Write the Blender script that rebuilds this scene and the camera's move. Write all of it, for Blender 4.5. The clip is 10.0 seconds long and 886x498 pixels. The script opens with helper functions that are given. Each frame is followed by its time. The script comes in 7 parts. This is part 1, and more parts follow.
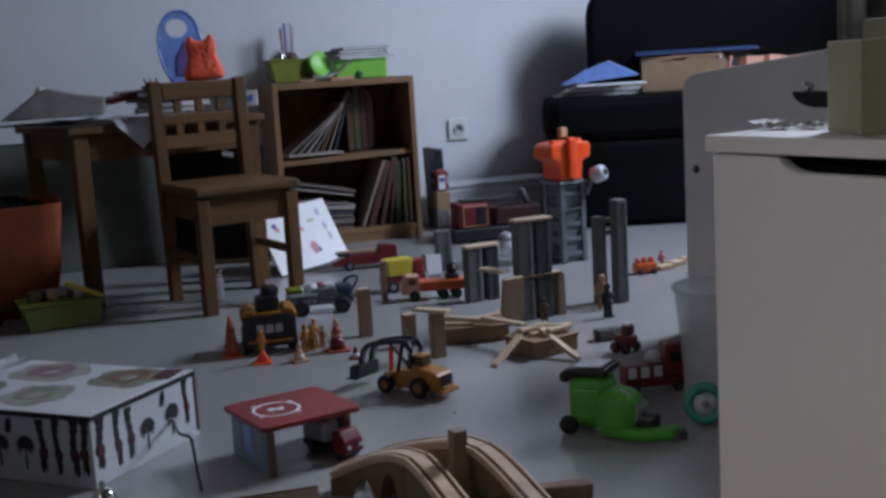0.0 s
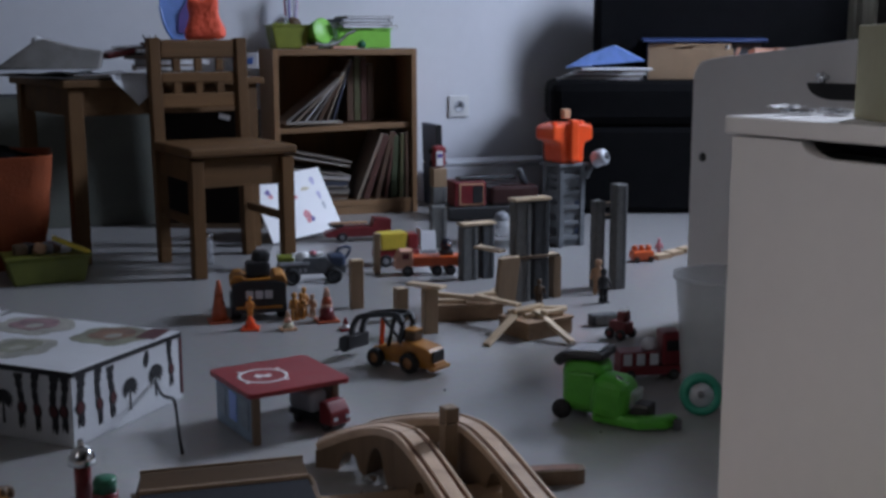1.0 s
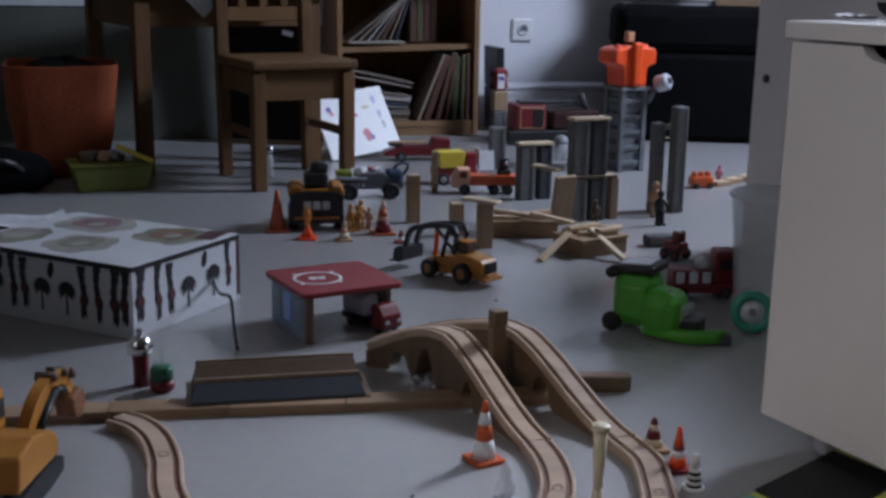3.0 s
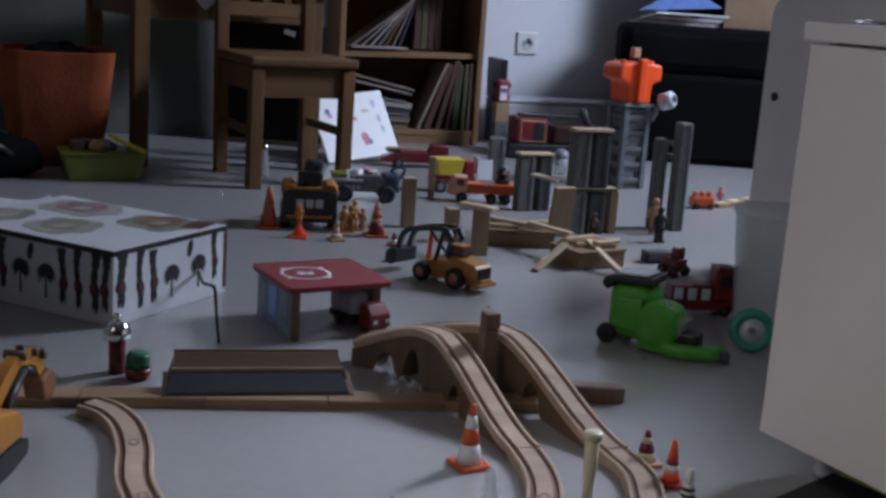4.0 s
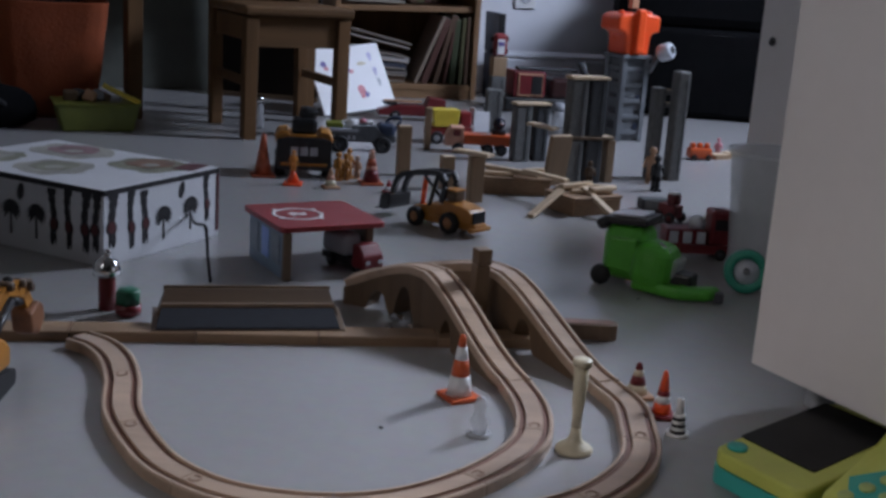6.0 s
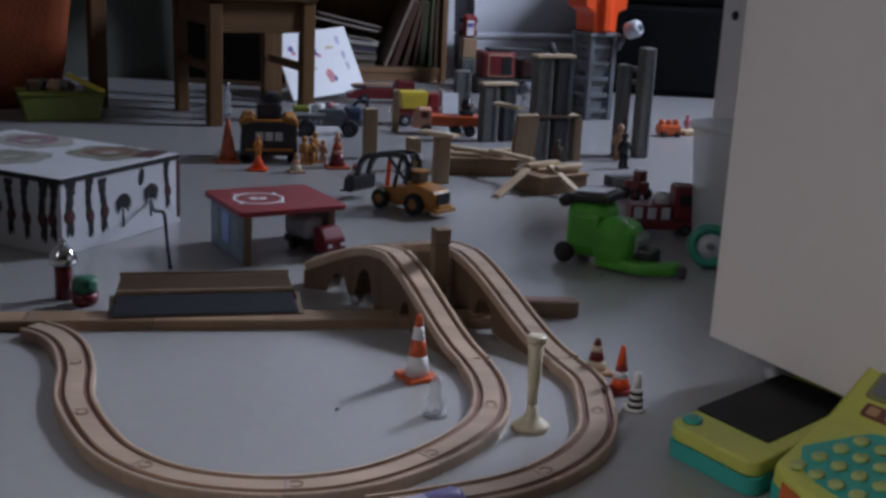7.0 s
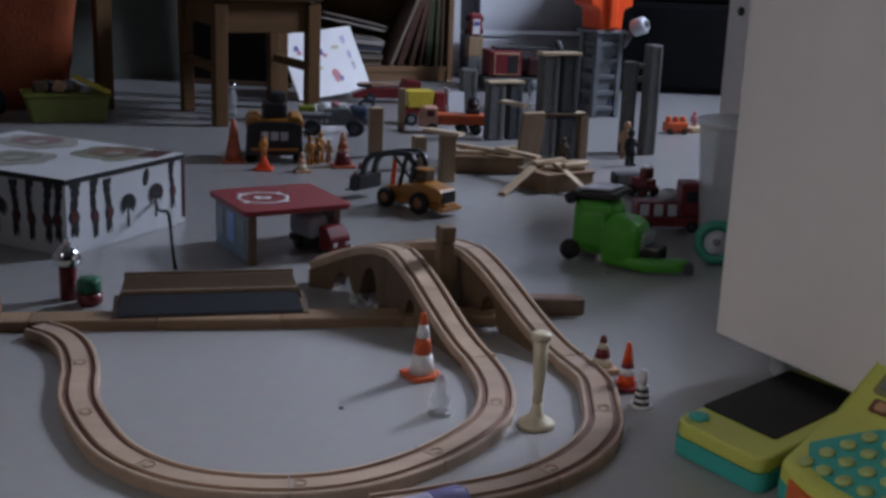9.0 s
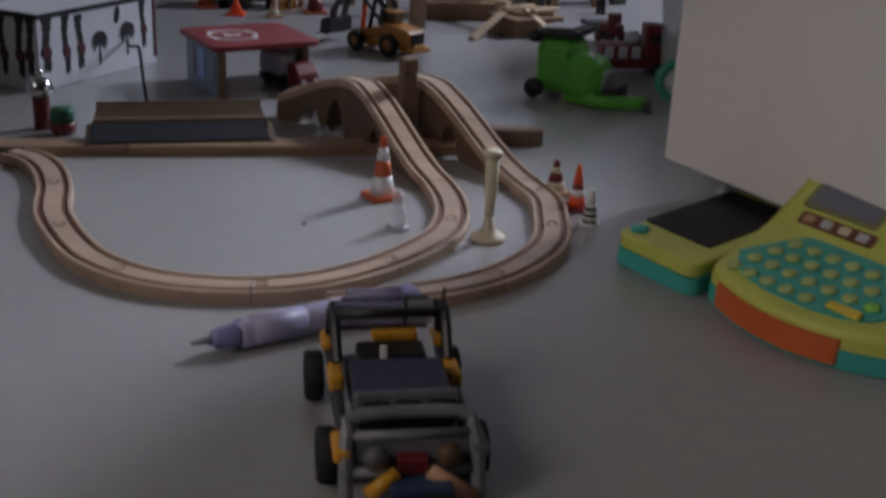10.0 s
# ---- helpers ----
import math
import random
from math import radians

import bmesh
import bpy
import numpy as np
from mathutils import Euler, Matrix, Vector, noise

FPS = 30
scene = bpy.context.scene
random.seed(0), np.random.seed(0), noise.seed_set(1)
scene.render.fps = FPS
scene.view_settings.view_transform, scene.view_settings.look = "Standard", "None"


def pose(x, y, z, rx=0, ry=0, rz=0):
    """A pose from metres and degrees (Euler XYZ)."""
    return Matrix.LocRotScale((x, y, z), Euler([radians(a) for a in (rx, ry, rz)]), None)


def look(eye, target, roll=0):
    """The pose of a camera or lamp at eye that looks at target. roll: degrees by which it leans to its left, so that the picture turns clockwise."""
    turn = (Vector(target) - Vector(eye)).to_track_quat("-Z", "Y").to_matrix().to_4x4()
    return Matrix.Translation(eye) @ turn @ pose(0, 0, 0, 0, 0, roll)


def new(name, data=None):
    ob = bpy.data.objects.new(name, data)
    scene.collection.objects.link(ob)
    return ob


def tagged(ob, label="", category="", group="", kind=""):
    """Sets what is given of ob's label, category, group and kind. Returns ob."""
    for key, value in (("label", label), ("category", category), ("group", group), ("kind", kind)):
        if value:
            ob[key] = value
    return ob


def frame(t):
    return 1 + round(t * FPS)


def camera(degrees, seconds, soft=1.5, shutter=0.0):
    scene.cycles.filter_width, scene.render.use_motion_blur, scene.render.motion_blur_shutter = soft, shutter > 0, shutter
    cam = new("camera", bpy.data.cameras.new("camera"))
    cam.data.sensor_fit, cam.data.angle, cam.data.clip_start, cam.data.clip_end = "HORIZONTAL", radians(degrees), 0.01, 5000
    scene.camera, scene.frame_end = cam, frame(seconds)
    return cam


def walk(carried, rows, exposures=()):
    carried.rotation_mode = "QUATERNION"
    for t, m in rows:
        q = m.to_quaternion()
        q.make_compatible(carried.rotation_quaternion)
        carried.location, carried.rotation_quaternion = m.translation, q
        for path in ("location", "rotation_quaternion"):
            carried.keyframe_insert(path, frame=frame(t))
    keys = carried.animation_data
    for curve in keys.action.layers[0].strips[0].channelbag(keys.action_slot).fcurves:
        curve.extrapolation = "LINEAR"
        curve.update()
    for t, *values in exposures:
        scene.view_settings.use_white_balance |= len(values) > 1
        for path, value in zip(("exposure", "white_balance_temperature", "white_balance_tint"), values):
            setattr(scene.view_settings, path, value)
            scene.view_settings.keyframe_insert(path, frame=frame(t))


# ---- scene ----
cam = camera(41.94, 10.0, soft=3.1, shutter=0.25)
ROWS = [
    (0.0, 0.0550, -0.0965, 0.6072, 80.890, -3.470, -4.146),
    (0.2, 0.0650, -0.0880, 0.6140, 80.213, -2.500, -4.131),
    (0.5, 0.0532, -0.0799, 0.6105, 80.761, -1.162, -3.208),
    (1.0, 0.0406, -0.0504, 0.5870, 79.934, -0.141, -4.699),
    (1.5, 0.0195, -0.0292, 0.5478, 78.220, -0.644, -4.512),
    (2.0, 0.0206, -0.0071, 0.5321, 77.393, 0.952, -6.323),
    (2.5, 0.0298, -0.0489, 0.5348, 75.867, 0.528, -4.978),
    (2.7, 0.0390, -0.0760, 0.5520, 76.235, 0.000, -2.655),
    (3.8, 0.0580, -0.0340, 0.5210, 77.198, 2.400, -1.381),
    (4.0, 0.0516, -0.0242, 0.5097, 77.618, 3.924, -1.972),
    (4.5, 0.0527, -0.0134, 0.4879, 77.762, 3.969, -0.855),
    (5.0, 0.0578, -0.0191, 0.4777, 76.920, 3.452, -0.774),
    (5.2, 0.0640, -0.0190, 0.4690, 76.555, 3.400, -1.886),
    (6.3, 0.0690, -0.0240, 0.4700, 75.967, 4.200, -2.245),
    (6.5, 0.0839, -0.0233, 0.4716, 75.924, 3.968, -3.023),
    (7.0, 0.0989, -0.0182, 0.4638, 75.264, 2.775, -2.923),
    (7.5, 0.0928, -0.0173, 0.4657, 75.321, 3.355, -2.414),
    (8.0, 0.1032, -0.0115, 0.4580, 75.201, 1.848, -2.334),
    (8.5, 0.1059, -0.0119, 0.4578, 75.213, 2.254, -2.748),
    (9.0, 0.1043, -0.0135, 0.4601, 75.240, 2.290, -2.471),
    (9.5, 0.1119, -0.0222, 0.4574, 73.957, 2.046, -2.325),
    (10.0, 0.1331, -0.0851, 0.4280, 68.871, 2.777, -3.524),
]


def row_pose(x, y, z, rx, roll, yaw):
    """Eye, tilt from straight down, roll about the line of sight, yaw."""
    return pose(x, y, z, 0, 0, yaw) @ pose(0, 0, 0, rx, 0, 0) @ pose(0, 0, 0, 0, 0, roll)


EXPOSURES = [(0.0, -0.08, 6080, 14), (2.5, -0.03, 6010, 15), (4.7, 0.03, 6030, 15), (6.5, -0.10, 6060, 16), (8.5, -0.17, 6080, 16), (9.6, -0.20, 6250, 17), (10.0, -0.20, 6420, 18)]
walk(cam, [(t, row_pose(*r)) for t, *r in ROWS], EXPOSURES)

# ---- world and light: an overcast sky through the east window ----
world = bpy.data.worlds.new("overcast_sky")
scene.world = world
world.use_nodes = True
wn = world.node_tree.nodes
sky = wn.new("ShaderNodeTexSky")
sky.sky_type = "NISHITA"
sky.sun_disc = False
sky.sun_elevation, sky.sun_rotation = radians(33), radians(45)
world.node_tree.links.new(sky.outputs["Color"], wn["Background"].inputs["Color"])
wn["Background"].inputs["Strength"].default_value = 0.05

# Two windows: a large one in the east wall beside the armchair, an unseen one added in the west wall behind the camera
# for fill.
WX = 2.05  # inner face of the east wall
WIN_Y0, WIN_Y1, WIN_Z0, WIN_Z1 = 1.95, 3.84, 1.00, 2.30
WIN2_X, WIN2_Y0, WIN2_Y1 = -1.42, -1.0, 0.3


def window_lamp(name, width, eye, target, watts, color, spread=140, height=1.0):
    d = bpy.data.lights.new(name, "AREA")
    d.shape, d.size, d.size_y = "RECTANGLE", width, height
    d.energy, d.color, d.spread = watts, color, radians(spread)
    new(name, d).matrix_world = look(eye, target)


# the brightest part of the overcast sky
sun = bpy.data.lights.new("bright_sky", "SUN")
sun.energy, sun.color, sun.angle = 2.4, (0.86, 0.92, 1.0), radians(12)
new("bright_sky", sun).matrix_world = look((0.707 * 4, 0.707 * 4, math.tan(radians(33)) * 4), (0, 0, 0))
WIN_YC = (WIN_Y0 + WIN_Y1) / 2
window_lamp("east_window_daylight", 0.48, (WX + 0.04, 3.08, 1.70), (0.3, 2.88, 0.35), 39.0, (0.76, 0.855, 1.0), 150, 0.60)
# Added fill lamp without a seen source, aimed at the cabinet and near floor.
window_lamp("west_fill_lamp", WIN2_Y1 - WIN2_Y0, (WIN2_X - 0.05, (WIN2_Y0 + WIN2_Y1) / 2, 1.45), (0.38, 0.46, 0.04), 2.75, (1.0, 0.915, 0.825), 62)


# ---- materials ----
def mat(name, color, rough=0.6, metal=0.0, vary=0.12, size=30.0, bump=0.1, spots=0.0, coat=0.0, stretch=(1, 1, 1), rnd=0.0):
    """A painted, moulded or natural surface: two scales of noise in the colour, fine relief and a change of gloss."""
    m = bpy.data.materials.new(name)
    m.use_nodes = True
    n, l = m.node_tree.nodes, m.node_tree.links
    b = n["Principled BSDF"]
    b.inputs["Metallic"].default_value, b.inputs["Coat Weight"].default_value = metal, coat
    co, mp = n.new("ShaderNodeTexCoord"), n.new("ShaderNodeMapping")
    mp.inputs["Scale"].default_value = stretch
    l.new(co.outputs["Object"], mp.inputs["Vector"])
    big, fine = n.new("ShaderNodeTexNoise"), n.new("ShaderNodeTexNoise")
    big.inputs["Scale"].default_value, big.inputs["Detail"].default_value = size, 3
    fine.inputs["Scale"].default_value, fine.inputs["Detail"].default_value = size * 9, 4
    for t in (big, fine):
        l.new(mp.outputs["Vector"], t.inputs["Vector"])
    add = n.new("ShaderNodeMath")
    add.operation = "MULTIPLY_ADD"
    l.new(fine.outputs["Fac"], add.inputs[0])
    add.inputs[1].default_value = 0.45
    l.new(big.outputs["Fac"], add.inputs[2])
    ramp = n.new("ShaderNodeValToRGB")
    lo, hi = [c * (1 - vary) for c in color], [min(1, c * (1 + vary)) for c in color]
    ramp.color_ramp.elements[0].position, ramp.color_ramp.elements[1].position = 0.45, 0.95
    ramp.color_ramp.elements[0].color, ramp.color_ramp.elements[1].color = (*lo, 1), (*hi, 1)
    l.new(add.outputs[0], ramp.inputs["Fac"])
    out = ramp.outputs["Color"]
    if spots:
        worn = n.new("ShaderNodeTexNoise")
        worn.inputs["Scale"].default_value, worn.inputs["Detail"].default_value = size * 2.3, 6
        l.new(mp.outputs["Vector"], worn.inputs["Vector"])
        cut = n.new("ShaderNodeMapRange")
        cut.inputs["From Min"].default_value, cut.inputs["From Max"].default_value = 0.60, 0.72
        cut.inputs["To Max"].default_value = spots
        l.new(worn.outputs["Fac"], cut.inputs["Value"])
        mx = n.new("ShaderNodeMix")
        mx.data_type = "RGBA"
        mx.inputs["B"].default_value = (*[c * 0.45 for c in color], 1)
        l.new(cut.outputs["Result"], mx.inputs["Factor"])
        l.new(out, mx.inputs["A"])
        out = mx.outputs["Result"]
    if rnd:
        info, hsv, rr = n.new("ShaderNodeObjectInfo"), n.new("ShaderNodeHueSaturation"), n.new("ShaderNodeMapRange")
        rr.inputs["To Min"].default_value, rr.inputs["To Max"].default_value = 1 - rnd, 1 + rnd
        l.new(info.outputs["Random"], rr.inputs["Value"])
        l.new(rr.outputs["Result"], hsv.inputs["Value"])
        l.new(out, hsv.inputs["Color"])
        out = hsv.outputs["Color"]
    l.new(out, b.inputs["Base Color"])
    gloss = n.new("ShaderNodeMapRange")
    gloss.inputs["To Min"].default_value, gloss.inputs["To Max"].default_value = max(0.03, rough - 0.08), min(1, rough + 0.08)
    l.new(big.outputs["Fac"], gloss.inputs["Value"])
    l.new(gloss.outputs["Result"], b.inputs["Roughness"])
    if bump:
        bp = n.new("ShaderNodeBump")
        bp.inputs["Strength"].default_value, bp.inputs["Distance"].default_value = bump, 0.002
        l.new(fine.outputs["Fac"], bp.inputs["Height"])
        l.new(bp.outputs["Normal"], b.inputs["Normal"])
    return m


def wood(name, color, rough=0.5, along="x", size=14.0, vary=0.3, rnd=0.12):
    s = {"x": (0.12, 1.5, 1.5), "y": (1.5, 0.12, 1.5), "z": (1.5, 1.5, 0.12)}[along]
    return mat(name, color, rough, 0, vary, size, 0.12, 0.25, 0, s, rnd)


def clear(name, color=(0.95, 0.97, 0.98), rough=0.08, ior=1.35):
    m = bpy.data.materials.new(name)
    m.use_nodes = True
    b = m.node_tree.nodes["Principled BSDF"]
    b.inputs["Base Color"].default_value = (*color, 1)
    b.inputs["Transmission Weight"].default_value = 1
    b.inputs["Roughness"].default_value, b.inputs["IOR"].default_value = rough, ior
    return m


def vinyl(name, color, rough):
    """Smooth floor covering: broad soft clouds and a fine speckle in the colour."""
    m = bpy.data.materials.new(name)
    m.use_nodes = True
    n, l = m.node_tree.nodes, m.node_tree.links
    b = n["Principled BSDF"]
    co = n.new("ShaderNodeTexCoord")
    cloud, scuff = n.new("ShaderNodeTexNoise"), n.new("ShaderNodeTexNoise")
    cloud.inputs["Scale"].default_value, cloud.inputs["Detail"].default_value = 1.3, 2
    scuff.inputs["Scale"].default_value, scuff.inputs["Detail"].default_value = 55, 5
    mix = n.new("ShaderNodeMix")
    mix.data_type = "RGBA"
    mix.inputs["A"].default_value = (*[c * 0.93 for c in color], 1)
    mix.inputs["B"].default_value = (*[c * 1.07 for c in color], 1)
    for t in (cloud, scuff):
        l.new(co.outputs["Object"], t.inputs["Vector"])
    l.new(cloud.outputs["Fac"], mix.inputs["Factor"])
    l.new(mix.outputs["Result"], b.inputs["Base Color"])
    tone = n.new("ShaderNodeMix")
    tone.data_type = "RGBA"
    tone.inputs["Factor"].default_value = 0.06
    l.new(mix.outputs["Result"], tone.inputs["A"])
    l.new(scuff.outputs["Color"], tone.inputs["B"])
    l.new(tone.outputs["Result"], b.inputs["Base Color"])
    b.inputs["Roughness"].default_value, b.inputs["IOR"].default_value = rough, 1.55
    return m


FLOOR = vinyl("floor_vinyl", (0.335, 0.327, 0.326), 0.25)
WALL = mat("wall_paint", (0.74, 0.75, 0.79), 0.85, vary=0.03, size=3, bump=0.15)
# Unseen walls get a darker colour than the north wall to weaken bounced fill.
DIM_WALL = mat("dimmed_unseen_wall", (0.22, 0.20, 0.175), 0.85, vary=0.05, size=3, bump=0.15)
# Ceiling colour lowered so that less light comes back down.
CEIL = mat("dimmed_ceiling", (0.42, 0.39, 0.35), 0.9, vary=0.02, size=3)
WHITE = mat("white_laminate", (0.76, 0.74, 0.73), 0.42, vary=0.03, size=5, bump=0.02)
WHITE_EDGE = mat("white_edge", (0.77, 0.75, 0.74), 0.5, vary=0.03, size=8)
OLD_WOOD = wood("stained_pine", (0.118, 0.060, 0.022), 0.65, "z", 9)
OLD_WOOD_X = wood("stained_pine_boards", (0.122, 0.063, 0.024), 0.65, "x", 9)
for m in (OLD_WOOD, OLD_WOOD_X):
    m.node_tree.nodes["Principled BSDF"].inputs["Specular IOR Level"].default_value = 0.25
SHELF_WOOD = wood("bookcase_wood", (0.23, 0.128, 0.06), 0.5, "z", 8)
SHELF_WOOD_X = wood("bookcase_boards", (0.25, 0.142, 0.068), 0.5, "x", 8)
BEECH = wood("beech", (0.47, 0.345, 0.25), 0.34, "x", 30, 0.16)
# Copy of the beech with the shade of side faces put into its colour.
SHADED_BEECH = wood("shaded_beech", (0.156, 0.101, 0.058), 0.5, "z", 22, 0.2)
STRIP_WOOD = wood("brown_beech_strip", (0.30, 0.195, 0.115), 0.5, "x", 24, 0.2)
JOINT = mat("worn_joint", (0.30, 0.185, 0.125), 0.6, vary=0.2, size=60)
GROOVE = mat("worn_groove", (0.20, 0.10, 0.07), 0.6, vary=0.2, size=60)
BLOCK = wood("raw_beech_block", (0.30, 0.20, 0.115), 0.55, "z", 26, 0.18)
PLANK = wood("thin_pine_plank", (0.58, 0.44, 0.29), 0.55, "x", 26, 0.18)
BROWN = wood("brown_stained_wood", (0.095, 0.056, 0.028), 0.55, "x", 20)
SLATE = mat("dark_blue_grey_felt", (0.021, 0.024, 0.032), 0.85, vary=0.2, size=80)
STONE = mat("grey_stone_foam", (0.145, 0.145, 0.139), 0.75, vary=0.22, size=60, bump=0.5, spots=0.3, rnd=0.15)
# Dark foam for grooves and a scrap; also stands for shade on tower stones.
STONE_DARK = mat("dark_and_shaded_stone_foam", (0.06, 0.063, 0.068), 0.8, vary=0.2, size=60, bump=0.5)
RED = mat("red_paint", (0.25, 0.022, 0.026), 0.42, vary=0.10, size=25, spots=0.15)
DARK_RED = mat("dark_red_plastic", (0.15, 0.014, 0.018), 0.35, vary=0.15, size=30)
ORANGE = mat("orange_plastic", (0.60, 0.10, 0.02), 0.35, vary=0.08, size=30)
BRIGHT_ORANGE = mat("bright_orange_plastic", (0.90, 0.10, 0.02), 0.3, vary=0.06, size=30)
ORANGE_CLOTH = mat("orange_cloth", (0.27, 0.058, 0.015), 0.9, vary=0.15, size=14, bump=0.6)
YELLOW = mat("yellow_plastic", (0.68, 0.33, 0.03), 0.38, vary=0.10, size=40)
LEMON = mat("lemon_plastic", (0.72, 0.56, 0.06), 0.4, vary=0.1, size=40)
LIME = mat("lime_plastic", (0.56, 0.60, 0.12), 0.42, vary=0.06, size=25)
LIME_DARK = mat("lime_tub_plastic", (0.16, 0.185, 0.012), 0.45, vary=0.1, size=25)
TEAL = mat("teal_plastic", (0.05, 0.42, 0.36), 0.42, vary=0.06, size=25)
GREEN = mat("leaf_green_plastic", (0.07, 0.33, 0.025), 0.35, vary=0.10, size=30)
BRIGHT_GREEN = mat("bright_green_plastic", (0.25, 0.62, 0.08), 0.4, vary=0.08, size=30)
DARK_GREEN = mat("dark_green_paint", (0.02, 0.13, 0.07), 0.4, vary=0.15, size=30)
SEA_GREEN = mat("sea_green_plastic", (0.03, 0.26, 0.17), 0.4, vary=0.1, size=30)
BLACK = mat("black_plastic", (0.012, 0.012, 0.013), 0.42, vary=0.2, size=40)
RUBBER = mat("black_rubber", (0.015, 0.015, 0.016), 0.75, vary=0.2, size=60)
BLACK_CLOTH = mat("black_upholstery", (0.0055, 0.0056, 0.0062), 0.95, vary=0.2, size=20, bump=0.4)
BLACK_CLOTH.node_tree.nodes["Principled BSDF"].inputs["Specular IOR Level"].default_value = 0.05
SCREEN = mat("dark_screen", (0.006, 0.006, 0.0065), 0.45, vary=0.1, size=20, bump=0)
SCREEN.node_tree.nodes["Principled BSDF"].inputs["Specular IOR Level"].default_value = 0.15
GREY = mat("grey_plastic", (0.24, 0.25, 0.27), 0.4, vary=0.12, size=30)
DARK_GREY = mat("dark_grey_plastic", (0.05, 0.052, 0.058), 0.5, vary=0.15, size=30)
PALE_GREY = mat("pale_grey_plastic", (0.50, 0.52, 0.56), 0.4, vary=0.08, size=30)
CHROME = mat("chrome", (0.75, 0.76, 0.78), 0.12, 1.0, vary=0.03, size=30, bump=0)
CREAM = mat("cream_plastic", (0.62, 0.56, 0.40), 0.4, vary=0.08, size=40)
PAPER = mat("paper", (0.74, 0.75, 0.78), 0.75, vary=0.05, size=12, bump=0.05)
GREY_PAPER = mat("newsprint", (0.25, 0.235, 0.22), 0.8, vary=0.2, size=24)
CARD_WHITE = mat("glossy_white_card", (0.88, 0.88, 0.90), 0.4, vary=0.03, size=12, bump=0)
CARDBOARD = mat("cardboard", (0.30, 0.20, 0.12), 0.8, vary=0.12, size=20)
KHAKI = mat("khaki_carton", (0.30, 0.29, 0.19), 0.7, vary=0.08, size=12)
BLUE = mat("blue_plastic", (0.10, 0.22, 0.62), 0.35, vary=0.12, size=30)
SKY_BLUE = mat("pale_blue_plastic", (0.22, 0.36, 0.78), 0.3, vary=0.12, size=30)
MILKY = mat("milky_plastic", (0.70, 0.72, 0.77), 0.4, vary=0.05, size=20, bump=0)
NAVY = mat("navy_board", (0.03, 0.045, 0.085), 0.5, vary=0.2, size=20)
VIOLET = mat("violet_plastic", (0.16, 0.12, 0.36), 0.4, vary=0.15, size=30)
LILAC = mat("lilac_label", (0.52, 0.50, 0.70), 0.4, vary=0.15, size=60)
PINK = mat("pink_plastic", (0.62, 0.22, 0.26), 0.5, vary=0.15, size=30)
TAN = mat("tan_plastic", (0.48, 0.28, 0.16), 0.5, vary=0.15, size=40)
SALMON = mat("salmon_card", (0.62, 0.33, 0.23), 0.7, vary=0.15, size=30)
CURTAIN = mat("beige_curtain", (0.34, 0.31, 0.24), 0.9, vary=0.15, size=20, stretch=(6, 6, 0.3))
SHOPWHITE = mat("white_plastic", (0.78, 0.78, 0.78), 0.35, vary=0.04, size=30)
GLASS = clear("window_glass", rough=0.0, ior=1.45)
CLEAR = mat("clear_plastic", (0.80, 0.82, 0.86), 0.12, vary=0.05, size=60, bump=0.2)
CLEAR.node_tree.nodes["Principled BSDF"].inputs["Alpha"].default_value = 0.38
FROST = mat("frosted_plastic", (0.74, 0.76, 0.79), 0.4, vary=0.05, size=30, bump=0.1)
FROST.node_tree.nodes["Principled BSDF"].inputs["Alpha"].default_value = 0.32
OLD_PAGES = mat("yellowed_pages", (0.30, 0.25, 0.20), 0.85, vary=0.15, size=60)
BOOKS = [mat("book_" + n, c, 0.6, vary=0.12, size=20) for n, c in (("cream", (0.26, 0.20, 0.15)), ("red", (0.085, 0.032, 0.022)), ("green", (0.040, 0.052, 0.020)), ("grey", (0.15, 0.13, 0.115)), ("brown", (0.085, 0.045, 0.024)), ("blue", (0.035, 0.04, 0.06)), ("white", (0.42, 0.39, 0.37)), ("olive", (0.075, 0.072, 0.028)))]


# ---- mesh helpers ----
def new_bm():
    return bmesh.new()


def add_box(bm, size, at=(0, 0, 0), turn=(0, 0, 0), bevel=0.0, seg=2):
    """A box whose base centre stands at at."""
    b = bmesh.new()
    bmesh.ops.create_cube(b, size=1)
    bmesh.ops.scale(b, vec=size, verts=b.verts)
    if bevel:
        bmesh.ops.bevel(b, geom=b.edges[:], offset=min(bevel, min(size) * 0.45), segments=seg, affect="EDGES", profile=0.5)
    bmesh.ops.translate(b, vec=(0, 0, size[2] / 2), verts=b.verts)
    bmesh.ops.transform(b, matrix=pose(*at, *turn), verts=b.verts)
    return merge(bm, b)


def merge(bm, b):
    me = bpy.data.meshes.new("tmp")
    b.to_mesh(me)
    b.free()
    bm.from_mesh(me)
    bpy.data.meshes.remove(me)
    return bm


